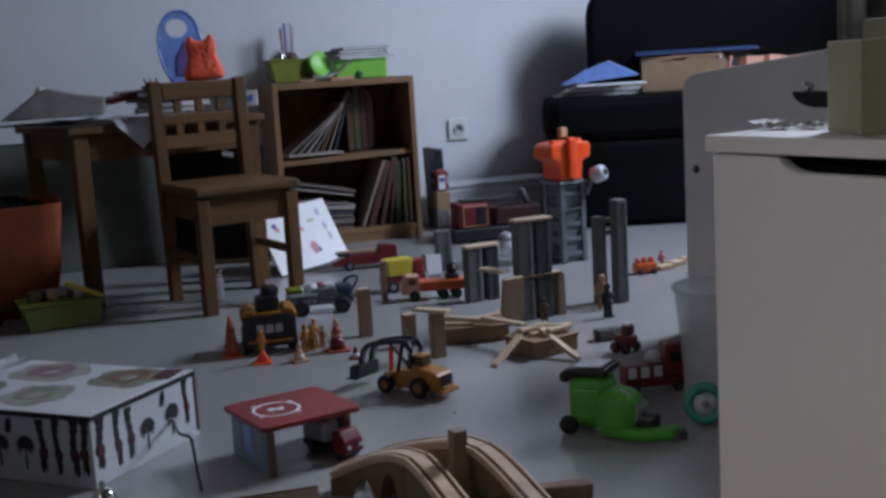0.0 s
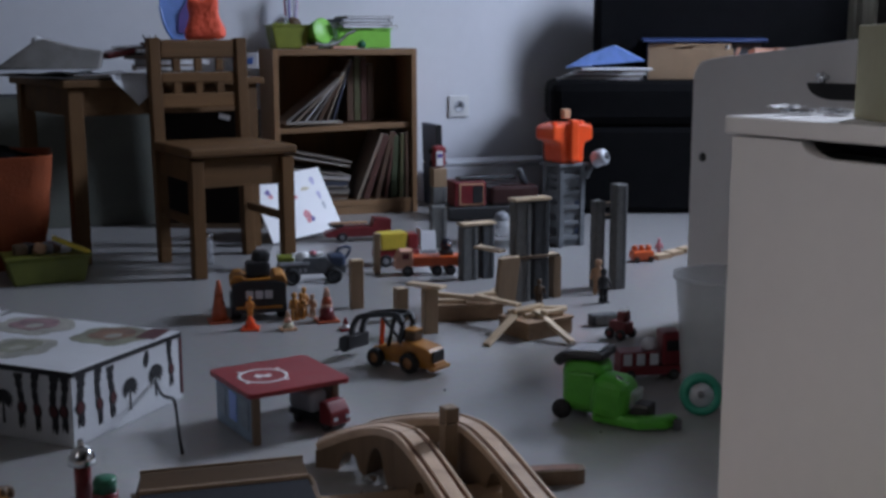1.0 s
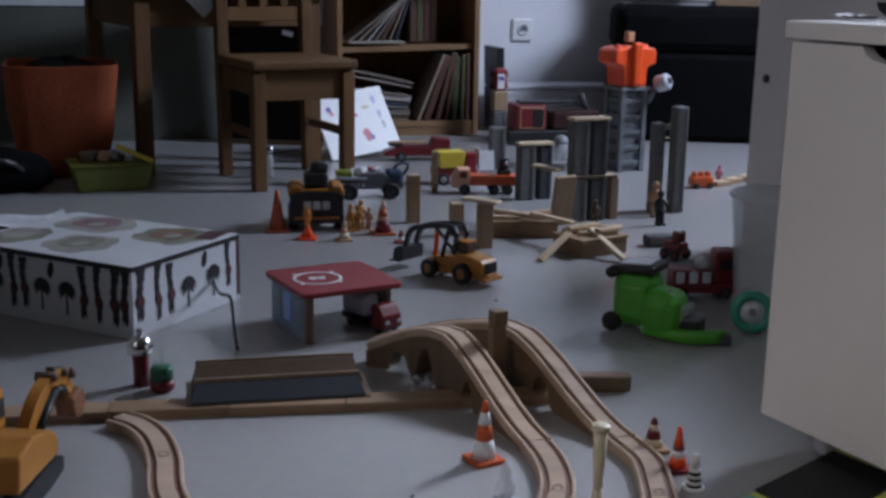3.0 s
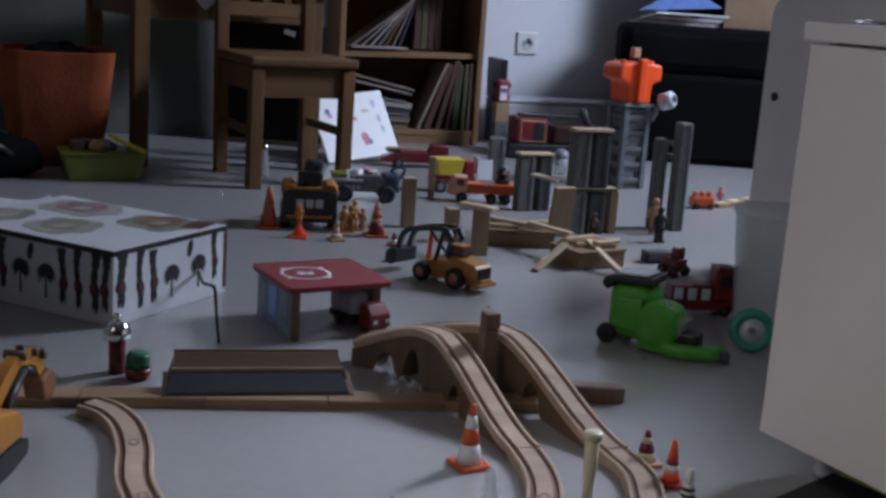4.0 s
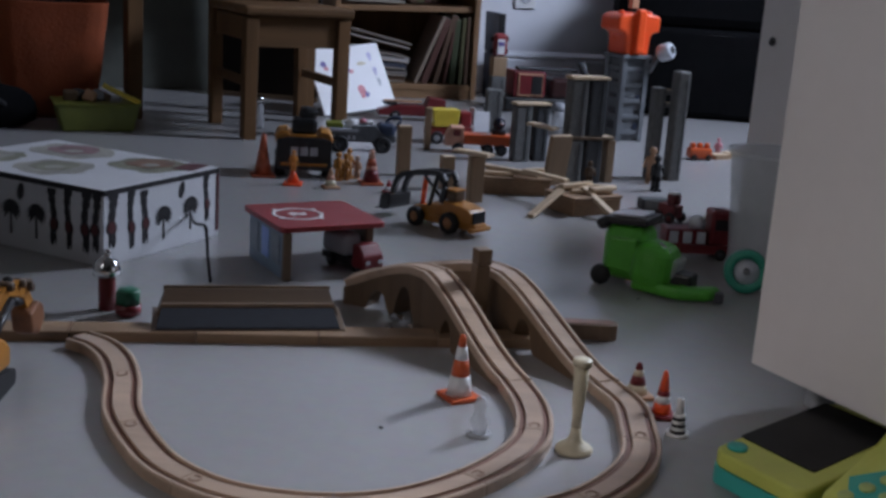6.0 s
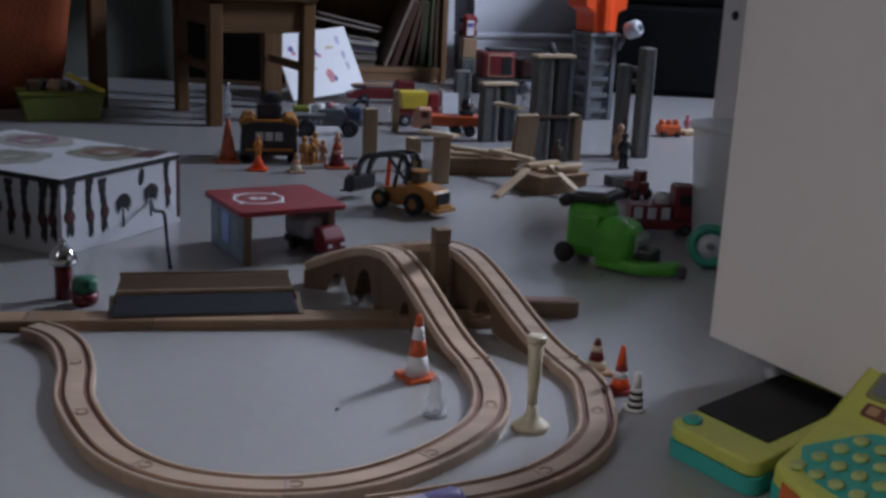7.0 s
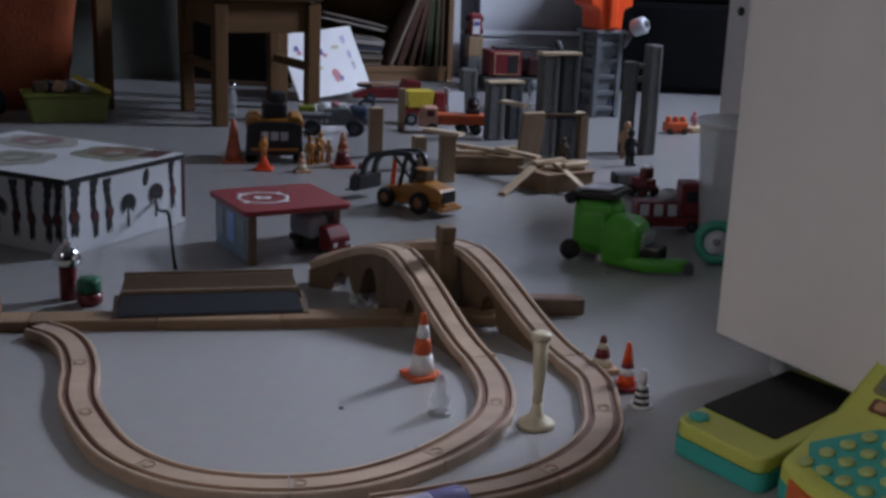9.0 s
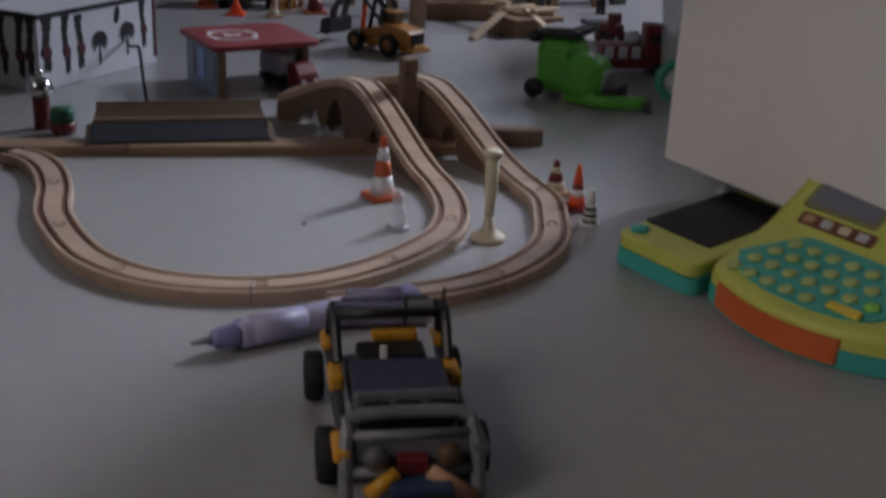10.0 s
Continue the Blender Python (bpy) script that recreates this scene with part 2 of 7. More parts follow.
def add_lathe(bm, profile, seg=20, m=None):
    """Turned form from (radius, height) pairs."""
    b = bmesh.new()
    rings = []
    for r, z in profile:
        if r < 1e-5:
            rings.append([b.verts.new((0, 0, z))])
        else:
            rings.append([b.verts.new((r * math.cos(2 * math.pi * k / seg), r * math.sin(2 * math.pi * k / seg), z)) for k in range(seg)])
    for p, q in zip(rings, rings[1:]):
        for k in range(seg):
            f = [p[k % len(p)], p[(k + 1) % len(p)], q[(k + 1) % len(q)], q[k % len(q)]]
            f = list(dict.fromkeys(f))
            if len(f) > 2:
                b.faces.new(f)
    shut = profile[0] == profile[-1]
    for ring, flip in ((rings[0], True), (rings[-1], False)):
        if len(ring) > 2 and not shut:
            b.faces.new(ring[::-1] if flip else ring)
    for f in b.faces:
        f.smooth = True
    if m is not None:
        bmesh.ops.transform(b, matrix=m, verts=b.verts)
    bmesh.ops.recalc_face_normals(b, faces=b.faces[:])
    return merge(bm, b)


def add_rod(bm, p, q, r, r2=None, seg=12):
    p, q = Vector(p), Vector(q)
    d = q - p
    return add_lathe(bm, [(r, 0), (r if r2 is None else r2, d.length)], seg, Matrix.Translation(p) @ d.to_track_quat("Z", "Y").to_matrix().to_4x4())


def add_prism(bm, poly, z0, z1, m=None, bevel=0.0):
    """A polygon (x, y) drawn out from z0 to z1."""
    b = bmesh.new()
    f = b.faces.new([b.verts.new((x, y, z0)) for x, y in poly])
    top = bmesh.ops.extrude_face_region(b, geom=[f])
    bmesh.ops.translate(b, vec=(0, 0, z1 - z0), verts=[v for v in top["geom"] if isinstance(v, bmesh.types.BMVert)])
    bmesh.ops.recalc_face_normals(b, faces=b.faces[:])
    if bevel:
        bmesh.ops.bevel(b, geom=b.edges[:], offset=bevel, segments=2, affect="EDGES", profile=0.5)
    if m is not None:
        bmesh.ops.transform(b, matrix=m, verts=b.verts)
    return merge(bm, b)


def add_sweep(bm, pts, section, closed=True):
    """A section of (side, up) pairs drawn along points; side is level."""
    pts = [Vector(p) for p in pts]
    b = bmesh.new()
    rings = []
    for k, p in enumerate(pts):
        d = (pts[min(k + 1, len(pts) - 1)] - pts[max(k - 1, 0)]).normalized()
        side = Vector((d.y, -d.x, 0))
        side = side.normalized() if side.length > 1e-4 else Vector((1, 0, 0))
        up = side.cross(d)
        rings.append([b.verts.new(p + side * u + up * v) for u, v in section])
    n = len(section)
    for p, q in zip(rings, rings[1:]):
        for k in range(n if closed else n - 1):
            b.faces.new((p[k], p[(k + 1) % n], q[(k + 1) % n], q[k]))
    if closed:
        b.faces.new(rings[0][::-1])
        b.faces.new(rings[-1])
    bmesh.ops.recalc_face_normals(b, faces=b.faces[:])
    return merge(bm, b)


def tube_section(r, seg=8):
    return [(r * math.cos(2 * math.pi * k / seg), r * math.sin(2 * math.pi * k / seg)) for k in range(seg)]


def spline(pts, step=0.008):
    """A smooth curve through the points."""
    p = [Vector(q) for q in pts]
    p = [2 * p[0] - p[1]] + p + [2 * p[-1] - p[-2]]
    out = []
    for a, b, c, d in zip(p, p[1:], p[2:], p[3:]):
        k = max(2, int((c - b).length / step))
        for i in range(k):
            t = i / k
            out.append(0.5 * (2 * b + (c - a) * t + (2 * a - 5 * b + 4 * c - d) * t * t + (3 * b - a - 3 * c + d) * t ** 3))
    return out + [p[-2]]


def add_loft(bm, rings, caps=True):
    """A skin over rings of equal count."""
    b = bmesh.new()
    vs = [[b.verts.new(p) for p in r] for r in rings]
    n = len(vs[0])
    for p, q in zip(vs, vs[1:]):
        for k in range(n):
            b.faces.new((p[k], p[(k + 1) % n], q[(k + 1) % n], q[k]))
    if caps:
        b.faces.new(vs[0][::-1])
        b.faces.new(vs[-1])
    bmesh.ops.recalc_face_normals(b, faces=b.faces[:])
    return merge(bm, b)


def part(name, bm, material, parent, label=""):
    me = bpy.data.meshes.new(name)
    bm.to_mesh(me)
    bm.free()
    me.materials.append(material)
    ob = new(name, me)
    if parent is not None:
        ob.parent = parent
    return tagged(ob, label)


def thing(name, m, label, category, group=""):
    ob = new(name)
    ob.empty_display_size = 0.02
    ob.matrix_basis = m
    return tagged(ob, label, category, group)


def box_part(name, size, at, material, parent, turn=(0, 0, 0), bevel=0.0015, label=""):
    return part(name, add_box(new_bm(), size, at, turn, bevel), material, parent, label)


def structure(name, bm, material, label, category):
    return tagged(part(name, bm, material, None), label, category, kind="structure")


# ---- the room ----
WALL_TURN = 14.5
structure("floor", add_box(new_bm(), (3.71, 8.5, 0.1), (0.315, 0.75, -0.1)), FLOOR, "pale grey glossy vinyl floor with faint stains", "floor")
NW = pose(0.45, 4.35, 0, 0, 0, WALL_TURN)
nw = add_box(new_bm(), (3.7, 0.12, 2.75), (-0.10, 0.06, 0))
bmesh.ops.transform(nw, matrix=NW, verts=nw.verts)
structure("wall_north", nw, WALL, "plain white painted wall behind the bookcase", "wall")
ww = new_bm()
for y0, y1, z0, z1 in ((-3.4, WIN2_Y0, 0, 2.75), (WIN2_Y1, 3.87, 0, 2.75), (WIN2_Y0, WIN2_Y1, 0, WIN_Z0), (WIN2_Y0, WIN2_Y1, WIN_Z1, 2.75)):
    add_box(ww, (0.12, y1 - y0, z1 - z0), (WIN2_X - 0.06, (y0 + y1) / 2, z0))
structure("wall_west", ww, DIM_WALL, "unseen side wall darkened to cut bounced light, with a window opening", "wall")
structure("wall_south", add_box(new_bm(), (3.71, 0.12, 2.75), (0.315, -3.46, 0)), DIM_WALL, "unseen wall behind the camera, darkened to cut bounced light", "wall")
structure("ceiling", add_prism(new_bm(), [(-1.54, -3.52), (2.17, -3.52), (2.17, 4.90), (-1.54, 3.96)], 2.75, 2.85), CEIL, "unseen ceiling darkened to cut bounced light", "ceiling")
ew = new_bm()
for y0, y1, z0, z1 in ((-3.4, WIN_Y0, 0, 2.75), (WIN_Y1, 4.76, 0, 2.75), (WIN_Y0, WIN_Y1, 0, WIN_Z0), (WIN_Y0, WIN_Y1, WIN_Z1, 2.75)):
    add_box(ew, (0.12, y1 - y0, z1 - z0), (WX + 0.06, (y0 + y1) / 2, z0))
structure("wall_east", ew, DIM_WALL, "unseen east wall darkened to cut bounced light, with a window opening", "wall")


def window(name, m, width, label, h=WIN_Z1 - WIN_Z0):
    """A two-light window in its opening; x runs along the wall, y outward, from the middle of the opening's foot."""
    bm = add_box(new_bm(), (width, 0.05, 0.05), (0, 0.085, 0.002))
    bmesh.ops.transform(bm, matrix=m, verts=bm.verts)
    w = structure(name, bm, WHITE_EDGE, label, "window")
    for x in (-width / 2 + 0.026, 0, width / 2 - 0.026):
        box_part("window_frame", (0.05, 0.05, h - 0.1), (x, 0.085, 0.052), WHITE_EDGE, w).matrix_basis = m
    box_part("window_frame", (width, 0.05, 0.045), (0, 0.085, h - 0.048), WHITE_EDGE, w).matrix_basis = m
    box_part("window_sill", (width + 0.1, 0.14, 0.03), (0, -0.03, -0.033), WHITE_EDGE, w).matrix_basis = m
    for x in (-width / 4, width / 4):
        g = box_part("pane", (width / 2 - 0.09, 0.004, h - 0.1), (x, 0.095, 0.052), GLASS, w, bevel=0)
        g.matrix_basis = m
        g.visible_shadow = False


window("window_1", pose(WX, WIN_YC, WIN_Z0, 0, 0, -90), WIN_Y1 - WIN_Y0, "white framed double window letting in daylight")
window("window_2", pose(WIN2_X, (WIN2_Y0 + WIN2_Y1) / 2, WIN_Z0, 0, 0, 90), WIN2_Y1 - WIN2_Y0, "added unseen window frame around the west fill lamp")


def on_wall(x, out=0.0, z=0.0):
    """A pose on the north wall at the world's x, out metres in front of it."""
    return pose(x + 0.25 * out, 4.35 + 0.2586 * (x - 0.45) - 0.968 * out, z, 0, 0, WALL_TURN)


# wall socket
sk = thing("wall_socket", on_wall(0.462, 0.001, 0.354), "white plastic earthed wall socket on the painted wall", "socket")
part("plate", add_box(new_bm(), (0.08, 0.010, 0.08), (0, -0.005, -0.04), bevel=0.003), SHOPWHITE, sk)
part("cup", add_lathe(new_bm(), [(0.021, 0), (0.021, 0.003), (0.018, 0.003), (0.016, -0.001), (0, -0.001)], 24, pose(0, -0.0105, 0, 90)), PALE_GREY, sk, "round grey recess of the socket")
part("earth_pin", add_rod(new_bm(), (0.002, -0.010, 0.006), (0.002, -0.022, 0.006), 0.0045), DARK_GREY, sk, "dark earth pin")
for dx in (-0.009, 0.009):
    part("contact_hole", add_rod(new_bm(), (dx, -0.0101, -0.002), (dx, -0.0125, -0.002), 0.003), BLACK, sk)

# curtain by the window
cu = thing("curtain", pose(WX - 0.08, 4.66, 0.06, 0, 0, -90), "beige striped curtain hanging beside the window", "curtain")
c = new_bm()
zig = [(0.0 + 0.52 * k / 40, 0.018 * math.sin(k * 1.15)) for k in range(41)]
add_prism(c, zig + [(x, y + 0.004) for x, y in zig[::-1]], 0, 2.25)
part("cloth", c, CURTAIN, cu)
part("curtain_rail", add_rod(new_bm(), (-0.04, 0, 2.305), (2.3, 0, 2.305), 0.010), WHITE_EDGE, cu)

# ---- bookcase ----
BC = pose(0.285, 4.02, 0, 0, 0, WALL_TURN)  # front right foot; x runs to the left as minus
bc = thing("bookcase", BC, "low brown wooden bookcase with two crowded shelves", "bookcase")
BW, BD, BH, BT = 0.505, 0.26, 0.572, 0.018
box_part("side_panel", (BT, BD, BH), (-BT / 2, BD / 2, 0), SHELF_WOOD, bc)
box_part("side_panel", (BT, BD, BH), (-BW + BT / 2, BD / 2, 0), SHELF_WOOD, bc)
box_part("top_board", (BW - 2 * BT, BD, 0.02), (-BW / 2, BD / 2, BH - 0.022), SHELF_WOOD_X, bc)
box_part("bottom_board", (BW - 2 * BT, BD - 0.01, 0.02), (-BW / 2, BD / 2, 0.03), SHELF_WOOD_X, bc)
box_part("plinth", (BW - 2 * BT, 0.016, 0.03), (-BW / 2, 0.016, 0), SHELF_WOOD_X, bc)
box_part("shelf", (BW - 2 * BT - 0.004, BD - 0.03, 0.018), (-BW / 2, BD / 2 + 0.005, 0.292), SHELF_WOOD_X, bc, (0, -1.6, 0))
box_part("back_panel", (BW - 2 * BT, 0.006, BH - 0.03), (-BW / 2, BD - 0.004, 0.006), OLD_WOOD, bc, bevel=0)


def book(x, z, w, d, h, lean, k, y=0.02, flat=False):
    """A book in the bookcase; lean in degrees, to the left as plus."""
    b = thing("book", BC @ pose(x, y, z, 0, -lean, 0), "used book with a %s cover on the bookcase shelf" % ("worn", "dull red", "dark green", "grey", "brown", "dark blue", "white", "olive")[k], "book", "books in the bookcase")
    box_part("cover", (w, d, h), (0, d / 2, 0), BOOKS[k], b, bevel=0.0012)
    if flat:
        box_part("page_block", (w - 0.004, 0.002, h * 0.7), (0, -0.001, h * 0.15), OLD_PAGES, b, bevel=0)
    else:
        box_part("page_block", (w * 0.7, d - 0.006, 0.002), (0, d / 2 + 0.002, h), OLD_PAGES, b, bevel=0)


# upper shelf: a fan of slanting books at the left, upright dark ones at the back right
for i, (x, lean, h, k, w) in enumerate(((-0.455, -52, 0.24, 3, 0.009), (-0.42, -47, 0.23, 0, 0.007), (-0.385, -40, 0.22, 6, 0.006), (-0.355, -34, 0.24, 3, 0.008), (-0.33, -28, 0.235, 4, 0.012), (-0.30, -22, 0.23, 0, 0.006), (-0.275, -18, 0.22, 5, 0.008))):
    book(x, 0.322, w, 0.15, h, lean, k, 0.045 + 0.01 * i)
for x, h, k in ((-0.21, 0.21, 4), (-0.185, 0.225, 7), (-0.16, 0.22, 1), (-0.135, 0.20, 4)):
    book(x, 0.318, 0.022, 0.12, h, 0, k, 0.115)
b = thing("book", BC @ pose(-0.36, 0.03, 0.316, 0, 0, 3), "thin pale book lying flat on the shelf", "book", "books in the bookcase")
box_part("cover", (0.20, 0.15, 0.007), (0, 0.075, 0), BOOKS[6], b, bevel=0.001)
box_part("page_block", (0.196, 0.002, 0.005), (0, -0.001, 0.001), OLD_PAGES, b, bevel=0)
# lower shelf: slanting and upright books, magazines sliding down at the left
for x, lean, h, k, w in ((-0.215, -22, 0.245, 0, 0.011), (-0.185, -19, 0.235, 1, 0.022), (-0.145, -14, 0.24, 4, 0.016), (-0.112, -8, 0.235, 1, 0.010), (-0.085, -3, 0.22, 2, 0.020), (-0.055, -1, 0.225, 7, 0.012), (-0.034, 0, 0.23, 4, 0.012)):
    book(x, 0.052, w, 0.17, h, lean, k, 0.012)
for i, (x, z, ry, k) in enumerate(((-0.36, 0.052, 0, 4), (-0.355, 0.075, 2, 3), (-0.36, 0.10, 3, 5), (-0.35, 0.125, 5, 6), (-0.36, 0.15, 8, 3), (-0.35, 0.185, 11, 6), (-0.34, 0.2, 12, 3))):
    m = thing("magazine", BC @ pose(x, 0.02 - 0.004 * (i % 3), z, 0, ry, 0), "magazine lying in a loose stack on the lower shelf", "magazine", "stacked magazines")
    box_part("cover", (0.22, 0.17, 0.006 if i > 3 else 0.019), (0, 0.085, 0), BOOKS[k], m, bevel=0.001)
    box_part("page_block", (0.216, 0.002, 0.004), (0, -0.001, 0.001), OLD_PAGES, m, bevel=0)


# ---- things on top of the bookcase ----
def top(x, y, rz=0, z=BH):
    return BC @ pose(x, y, z, 0, 0, rz)


g = thing("storage_box", top(-0.17, 0.11, -3), "bright green plastic box under magazines on the bookcase", "box")
box_part("tub", (0.185, 0.13, 0.062), (0, 0, 0), BRIGHT_GREEN, g, bevel=0.005)
box_part("rim", (0.192, 0.137, 0.007), (0, 0, 0.062), BRIGHT_GREEN, g, bevel=0.002)
part("clip", add_lathe(new_bm(), [(0, 0), (0.014, 0), (0.012, 0.006), (0, 0.008)], 14, pose(-0.01, -0.065, 0.014, 90)), DARK_GREEN, g, "dark green clip")
for i, (dx, rz, k, h) in enumerate(((0.0, 4, 6, 0.010), (-0.01, -3, 3, 0.010), (-0.02, 7, 5, 0.010), (0.0, 2, 3, 0.009))):
    m = thing("magazine", top(-0.16 + dx, 0.11, rz, BH + 0.0695 + 0.0105 * i), "grey covered magazine on the green box", "magazine", "stacked magazines")
    box_part("cover", (0.20 - 0.01 * i, 0.15, h), (0, 0, 0), BOOKS[k], m, bevel=0.001)
    box_part("page_block", (0.19 - 0.01 * i, 0.002, h * 0.6), (0, -0.0755, 0.001), PAPER, m, bevel=0)
m = thing("magazine", top(-0.29, 0.09, 0, BH), "curled open magazine sagging beside the green box", "magazine", "stacked magazines")
pts = [(-0.06, 0.012), (-0.03, 0.006), (0, 0.008), (0.03, 0.022), (0.055, 0.045), (0.08, 0.055)]
part("cover", add_prism(new_bm(), [(x, z) for x, z in pts] + [(x, z + 0.006) for x, z in pts[::-1]], -0.06, 0.06, pose(0, 0, 0, 90)), BOOKS[3], m)
part("page_block", add_prism(new_bm(), [(x, z + 0.0065) for x, z in pts] + [(x, z + 0.009) for x, z in pts[::-1]], -0.055, 0.055, pose(0, 0, 0, 90)), PAPER, m)
cu2 = thing("cup", top(-0.325, 0.12, 0), "bright green plastic cup lying on the bookcase", "cup")
part("body", add_lathe(new_bm(), [(0.034, 0), (0.042, 0.065), (0.044, 0.067), (0.039, 0.065), (0.032, 0.004), (0, 0.004)], 22, pose(-0.02, 0, 0.046, 0, 78, -65)), BRIGHT_GREEN, cu2)
part("rim", add_lathe(new_bm(), [(0.041, 0.064), (0.0445, 0.067), (0.041, 0.069)], 22, pose(-0.02, 0, 0.046, 0, 78, -65)), BRIGHT_GREEN, cu2)
tb = thing("plastic_tub", top(-0.43, 0.11, 5), "yellow-green plastic tub filled with craft things", "tub")
part("body", add_prism(new_bm(), [(-0.052, 0), (0.052, 0), (0.068, 0.075), (-0.068, 0.075)], -0.045, 0.045, pose(0, 0, 0, 90), 0.004), LIME_DARK, tb)
box_part("rim", (0.142, 0.098, 0.007), (0, 0, 0.0745), LIME_DARK, tb, bevel=0.002)
part("crumpled_foil", add_lathe(new_bm(), [(0.0, 0.081), (0.035, 0.081), (0.026, 0.1), (0.01, 0.115), (0, 0.118)], 7, pose(-0.02, 0, 0)), CHROME, tb, "crumpled silver foil")
part("brown_scraps", add_lathe(new_bm(), [(0, 0.081), (0.034, 0.081), (0.024, 0.1), (0, 0.108)], 6, pose(0.022, 0.01, 0)), BROWN, tb)
pn = thing("pencil_pot", top(-0.40, 0.19, 0), "clear pot of pink and violet pencils on the bookcase", "pencils")
part("pot", add_lathe(new_bm(), [(0.032, 0), (0.035, 0.10), (0.033, 0.10), (0.030, 0.003), (0, 0.003)], 18), PALE_GREY, pn)
for k in range(9):
    a = k * 2.4
    part("pencil", add_rod(new_bm(), (0.014 * math.cos(a), 0.014 * math.sin(a), 0.004), (0.024 * math.cos(a), 0.024 * math.sin(a), 0.19 + 0.006 * (k % 4)), 0.0035, seg=7), (PINK, LILAC, SHOPWHITE, VIOLET)[k % 4], pn)
for dx, dy, rz, sx, mm in ((-0.25, 0.03, 6, 0.09, SALMON), (-0.37, 0.03, -8, 0.06, TAN)):
    f = thing("wooden_strip", top(dx, dy, rz), "small reddish wooden strip on the bookcase top", "wood strip")
    box_part("strip", (sx, 0.03, 0.009), (0, 0, 0), mm, f, bevel=0.001)
    box_part("end_cap", (0.006, 0.031, 0.0095), (sx / 2 - 0.003, 0, 0), BROWN, f, bevel=0.0005)

# ---- children's table ----
TB = pose(-0.690, 3.075, 0, 0, 0, 30)
tab = thing("childrens_table", TB, "dark-stained wooden children's table covered with papers", "table")
TW, TD, TH = 0.548, 0.50, 0.495
for x, y in ((0.022, 0.022), (TW - 0.022, 0.022), (0.022, TD - 0.022), (TW - 0.022, TD - 0.022)):
    box_part("leg", (0.042, 0.042, TH - 0.02), (x, y, 0), OLD_WOOD, tab, bevel=0.003)
box_part("tabletop", (TW + 0.03, TD + 0.03, 0.02), (TW / 2, TD / 2, TH - 0.02), OLD_WOOD_X, tab, bevel=0.004)
for x0, x1, y0, y1 in ((0.045, TW - 0.045, 0.012, 0.03), (0.045, TW - 0.045, TD - 0.03, TD - 0.012), (0.012, 0.03, 0.045, TD - 0.045), (TW - 0.03, TW - 0.012, 0.045, TD - 0.045)):
    box_part("apron", (x1 - x0, y1 - y0, 0.075), ((x0 + x1) / 2, (y0 + y1) / 2, TH - 0.096), OLD_WOOD_X, tab, bevel=0.002)
dp = thing("upright_board", pose(-0.405, 3.705, 0, 0, 0, -8), "dark brown wooden board standing under the table", "board")
# Near-black brown base colour with very little specular.
DARK_BOARD = mat("near_black_wood", (0.0075, 0.0048, 0.0034), 0.95, vary=0.3, size=20, stretch=(1, 1, 0.15))
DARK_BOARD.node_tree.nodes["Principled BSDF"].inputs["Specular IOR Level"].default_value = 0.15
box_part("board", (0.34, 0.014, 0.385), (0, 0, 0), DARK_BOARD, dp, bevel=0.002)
box_part("paper_tag", (0.036, 0.0012, 0.016), (0.056, -0.0082, 0.352), SHOPWHITE, dp, (0, 14, 0), bevel=0, label="small white paper tag")
box_part("board_foot", (0.342, 0.022, 0.016), (0, 0, 0), BROWN, dp, bevel=0.002)
gp = thing("leaning_board", pose(-0.93, 3.745, 0, 0, 0, WALL_TURN), "large dark grey board standing behind the table", "board")
box_part("board", (0.88, 0.014, 0.425), (0, 0, 0), mat("charcoal_board", (0.12, 0.124, 0.105), 0.95, vary=0.1, size=10), gp, (-2, 0, 0), bevel=0.003)
box_part("board_edge", (0.885, 0.018, 0.008), (0, 0.0145, 0.4255), BLACK, gp, (-2, 0, 0), bevel=0.002)


def sheet(name, m, w, d, curl, material, label, cat="paper"):
    """A sheet of paper with lifted corners and real thickness."""
    b = bmesh.new()
    bmesh.ops.create_grid(b, x_segments=8, y_segments=8, size=0.5)
    for v in b.verts:
        x, y = v.co.x, v.co.y
        v.co = Vector((x * w, y * d, curl * (4 * x * x * abs(x) + 2.6 * max(0, -y) * abs(x)) + 0.25 * curl * math.sin(7 * x + 5 * y) + 0.3 * curl))
    bmesh.ops.solidify(b, geom=b.faces[:], thickness=0.0012)
    t = thing(name, m, label, cat)
    part("leaf", b, material, t)
    return t


TZ = TH
sheet("paper_sheet", TB @ pose(0.04, 0.10, TZ + 0.004, 0, 0, -12), 0.30, 0.21, 0.006, GREY_PAPER, "curled newspaper on the children's table")
sheet("paper_sheet", TB @ pose(0.12, 0.16, TZ + 0.012, 0, 0, 14), 0.30, 0.21, 0.008, PAPER, "white drawing paper on the children's table")
sheet("paper_sheet", TB @ pose(-0.02, 0.22, TZ + 0.008, 0, 0, 30), 0.26, 0.20, 0.008, GREY_PAPER, "grey printed paper hanging over the table edge")
hang = thing("paper_sheet", TB @ pose(0.16, -0.02, TZ + 0.016, 0, 0, 4), "white paper with a corner hanging over the table edge", "paper")
b = bmesh.new()
vs = [b.verts.new(c) for c in ((-0.10, 0.06, 0.002), (0.07, 0.09, 0.002), (0.085, -0.005, 0.0), (-0.055, -0.005, 0.0), (0.088, -0.012, -0.03), (0.02, -0.014, -0.085), (-0.045, -0.012, -0.02))]
for f in ((0, 1, 2, 3), (3, 2, 4, 5, 6)):
    b.faces.new([vs[k] for k in f])
bmesh.ops.solidify(b, geom=b.faces[:], thickness=0.0012)
part("leaf", b, PAPER, hang)
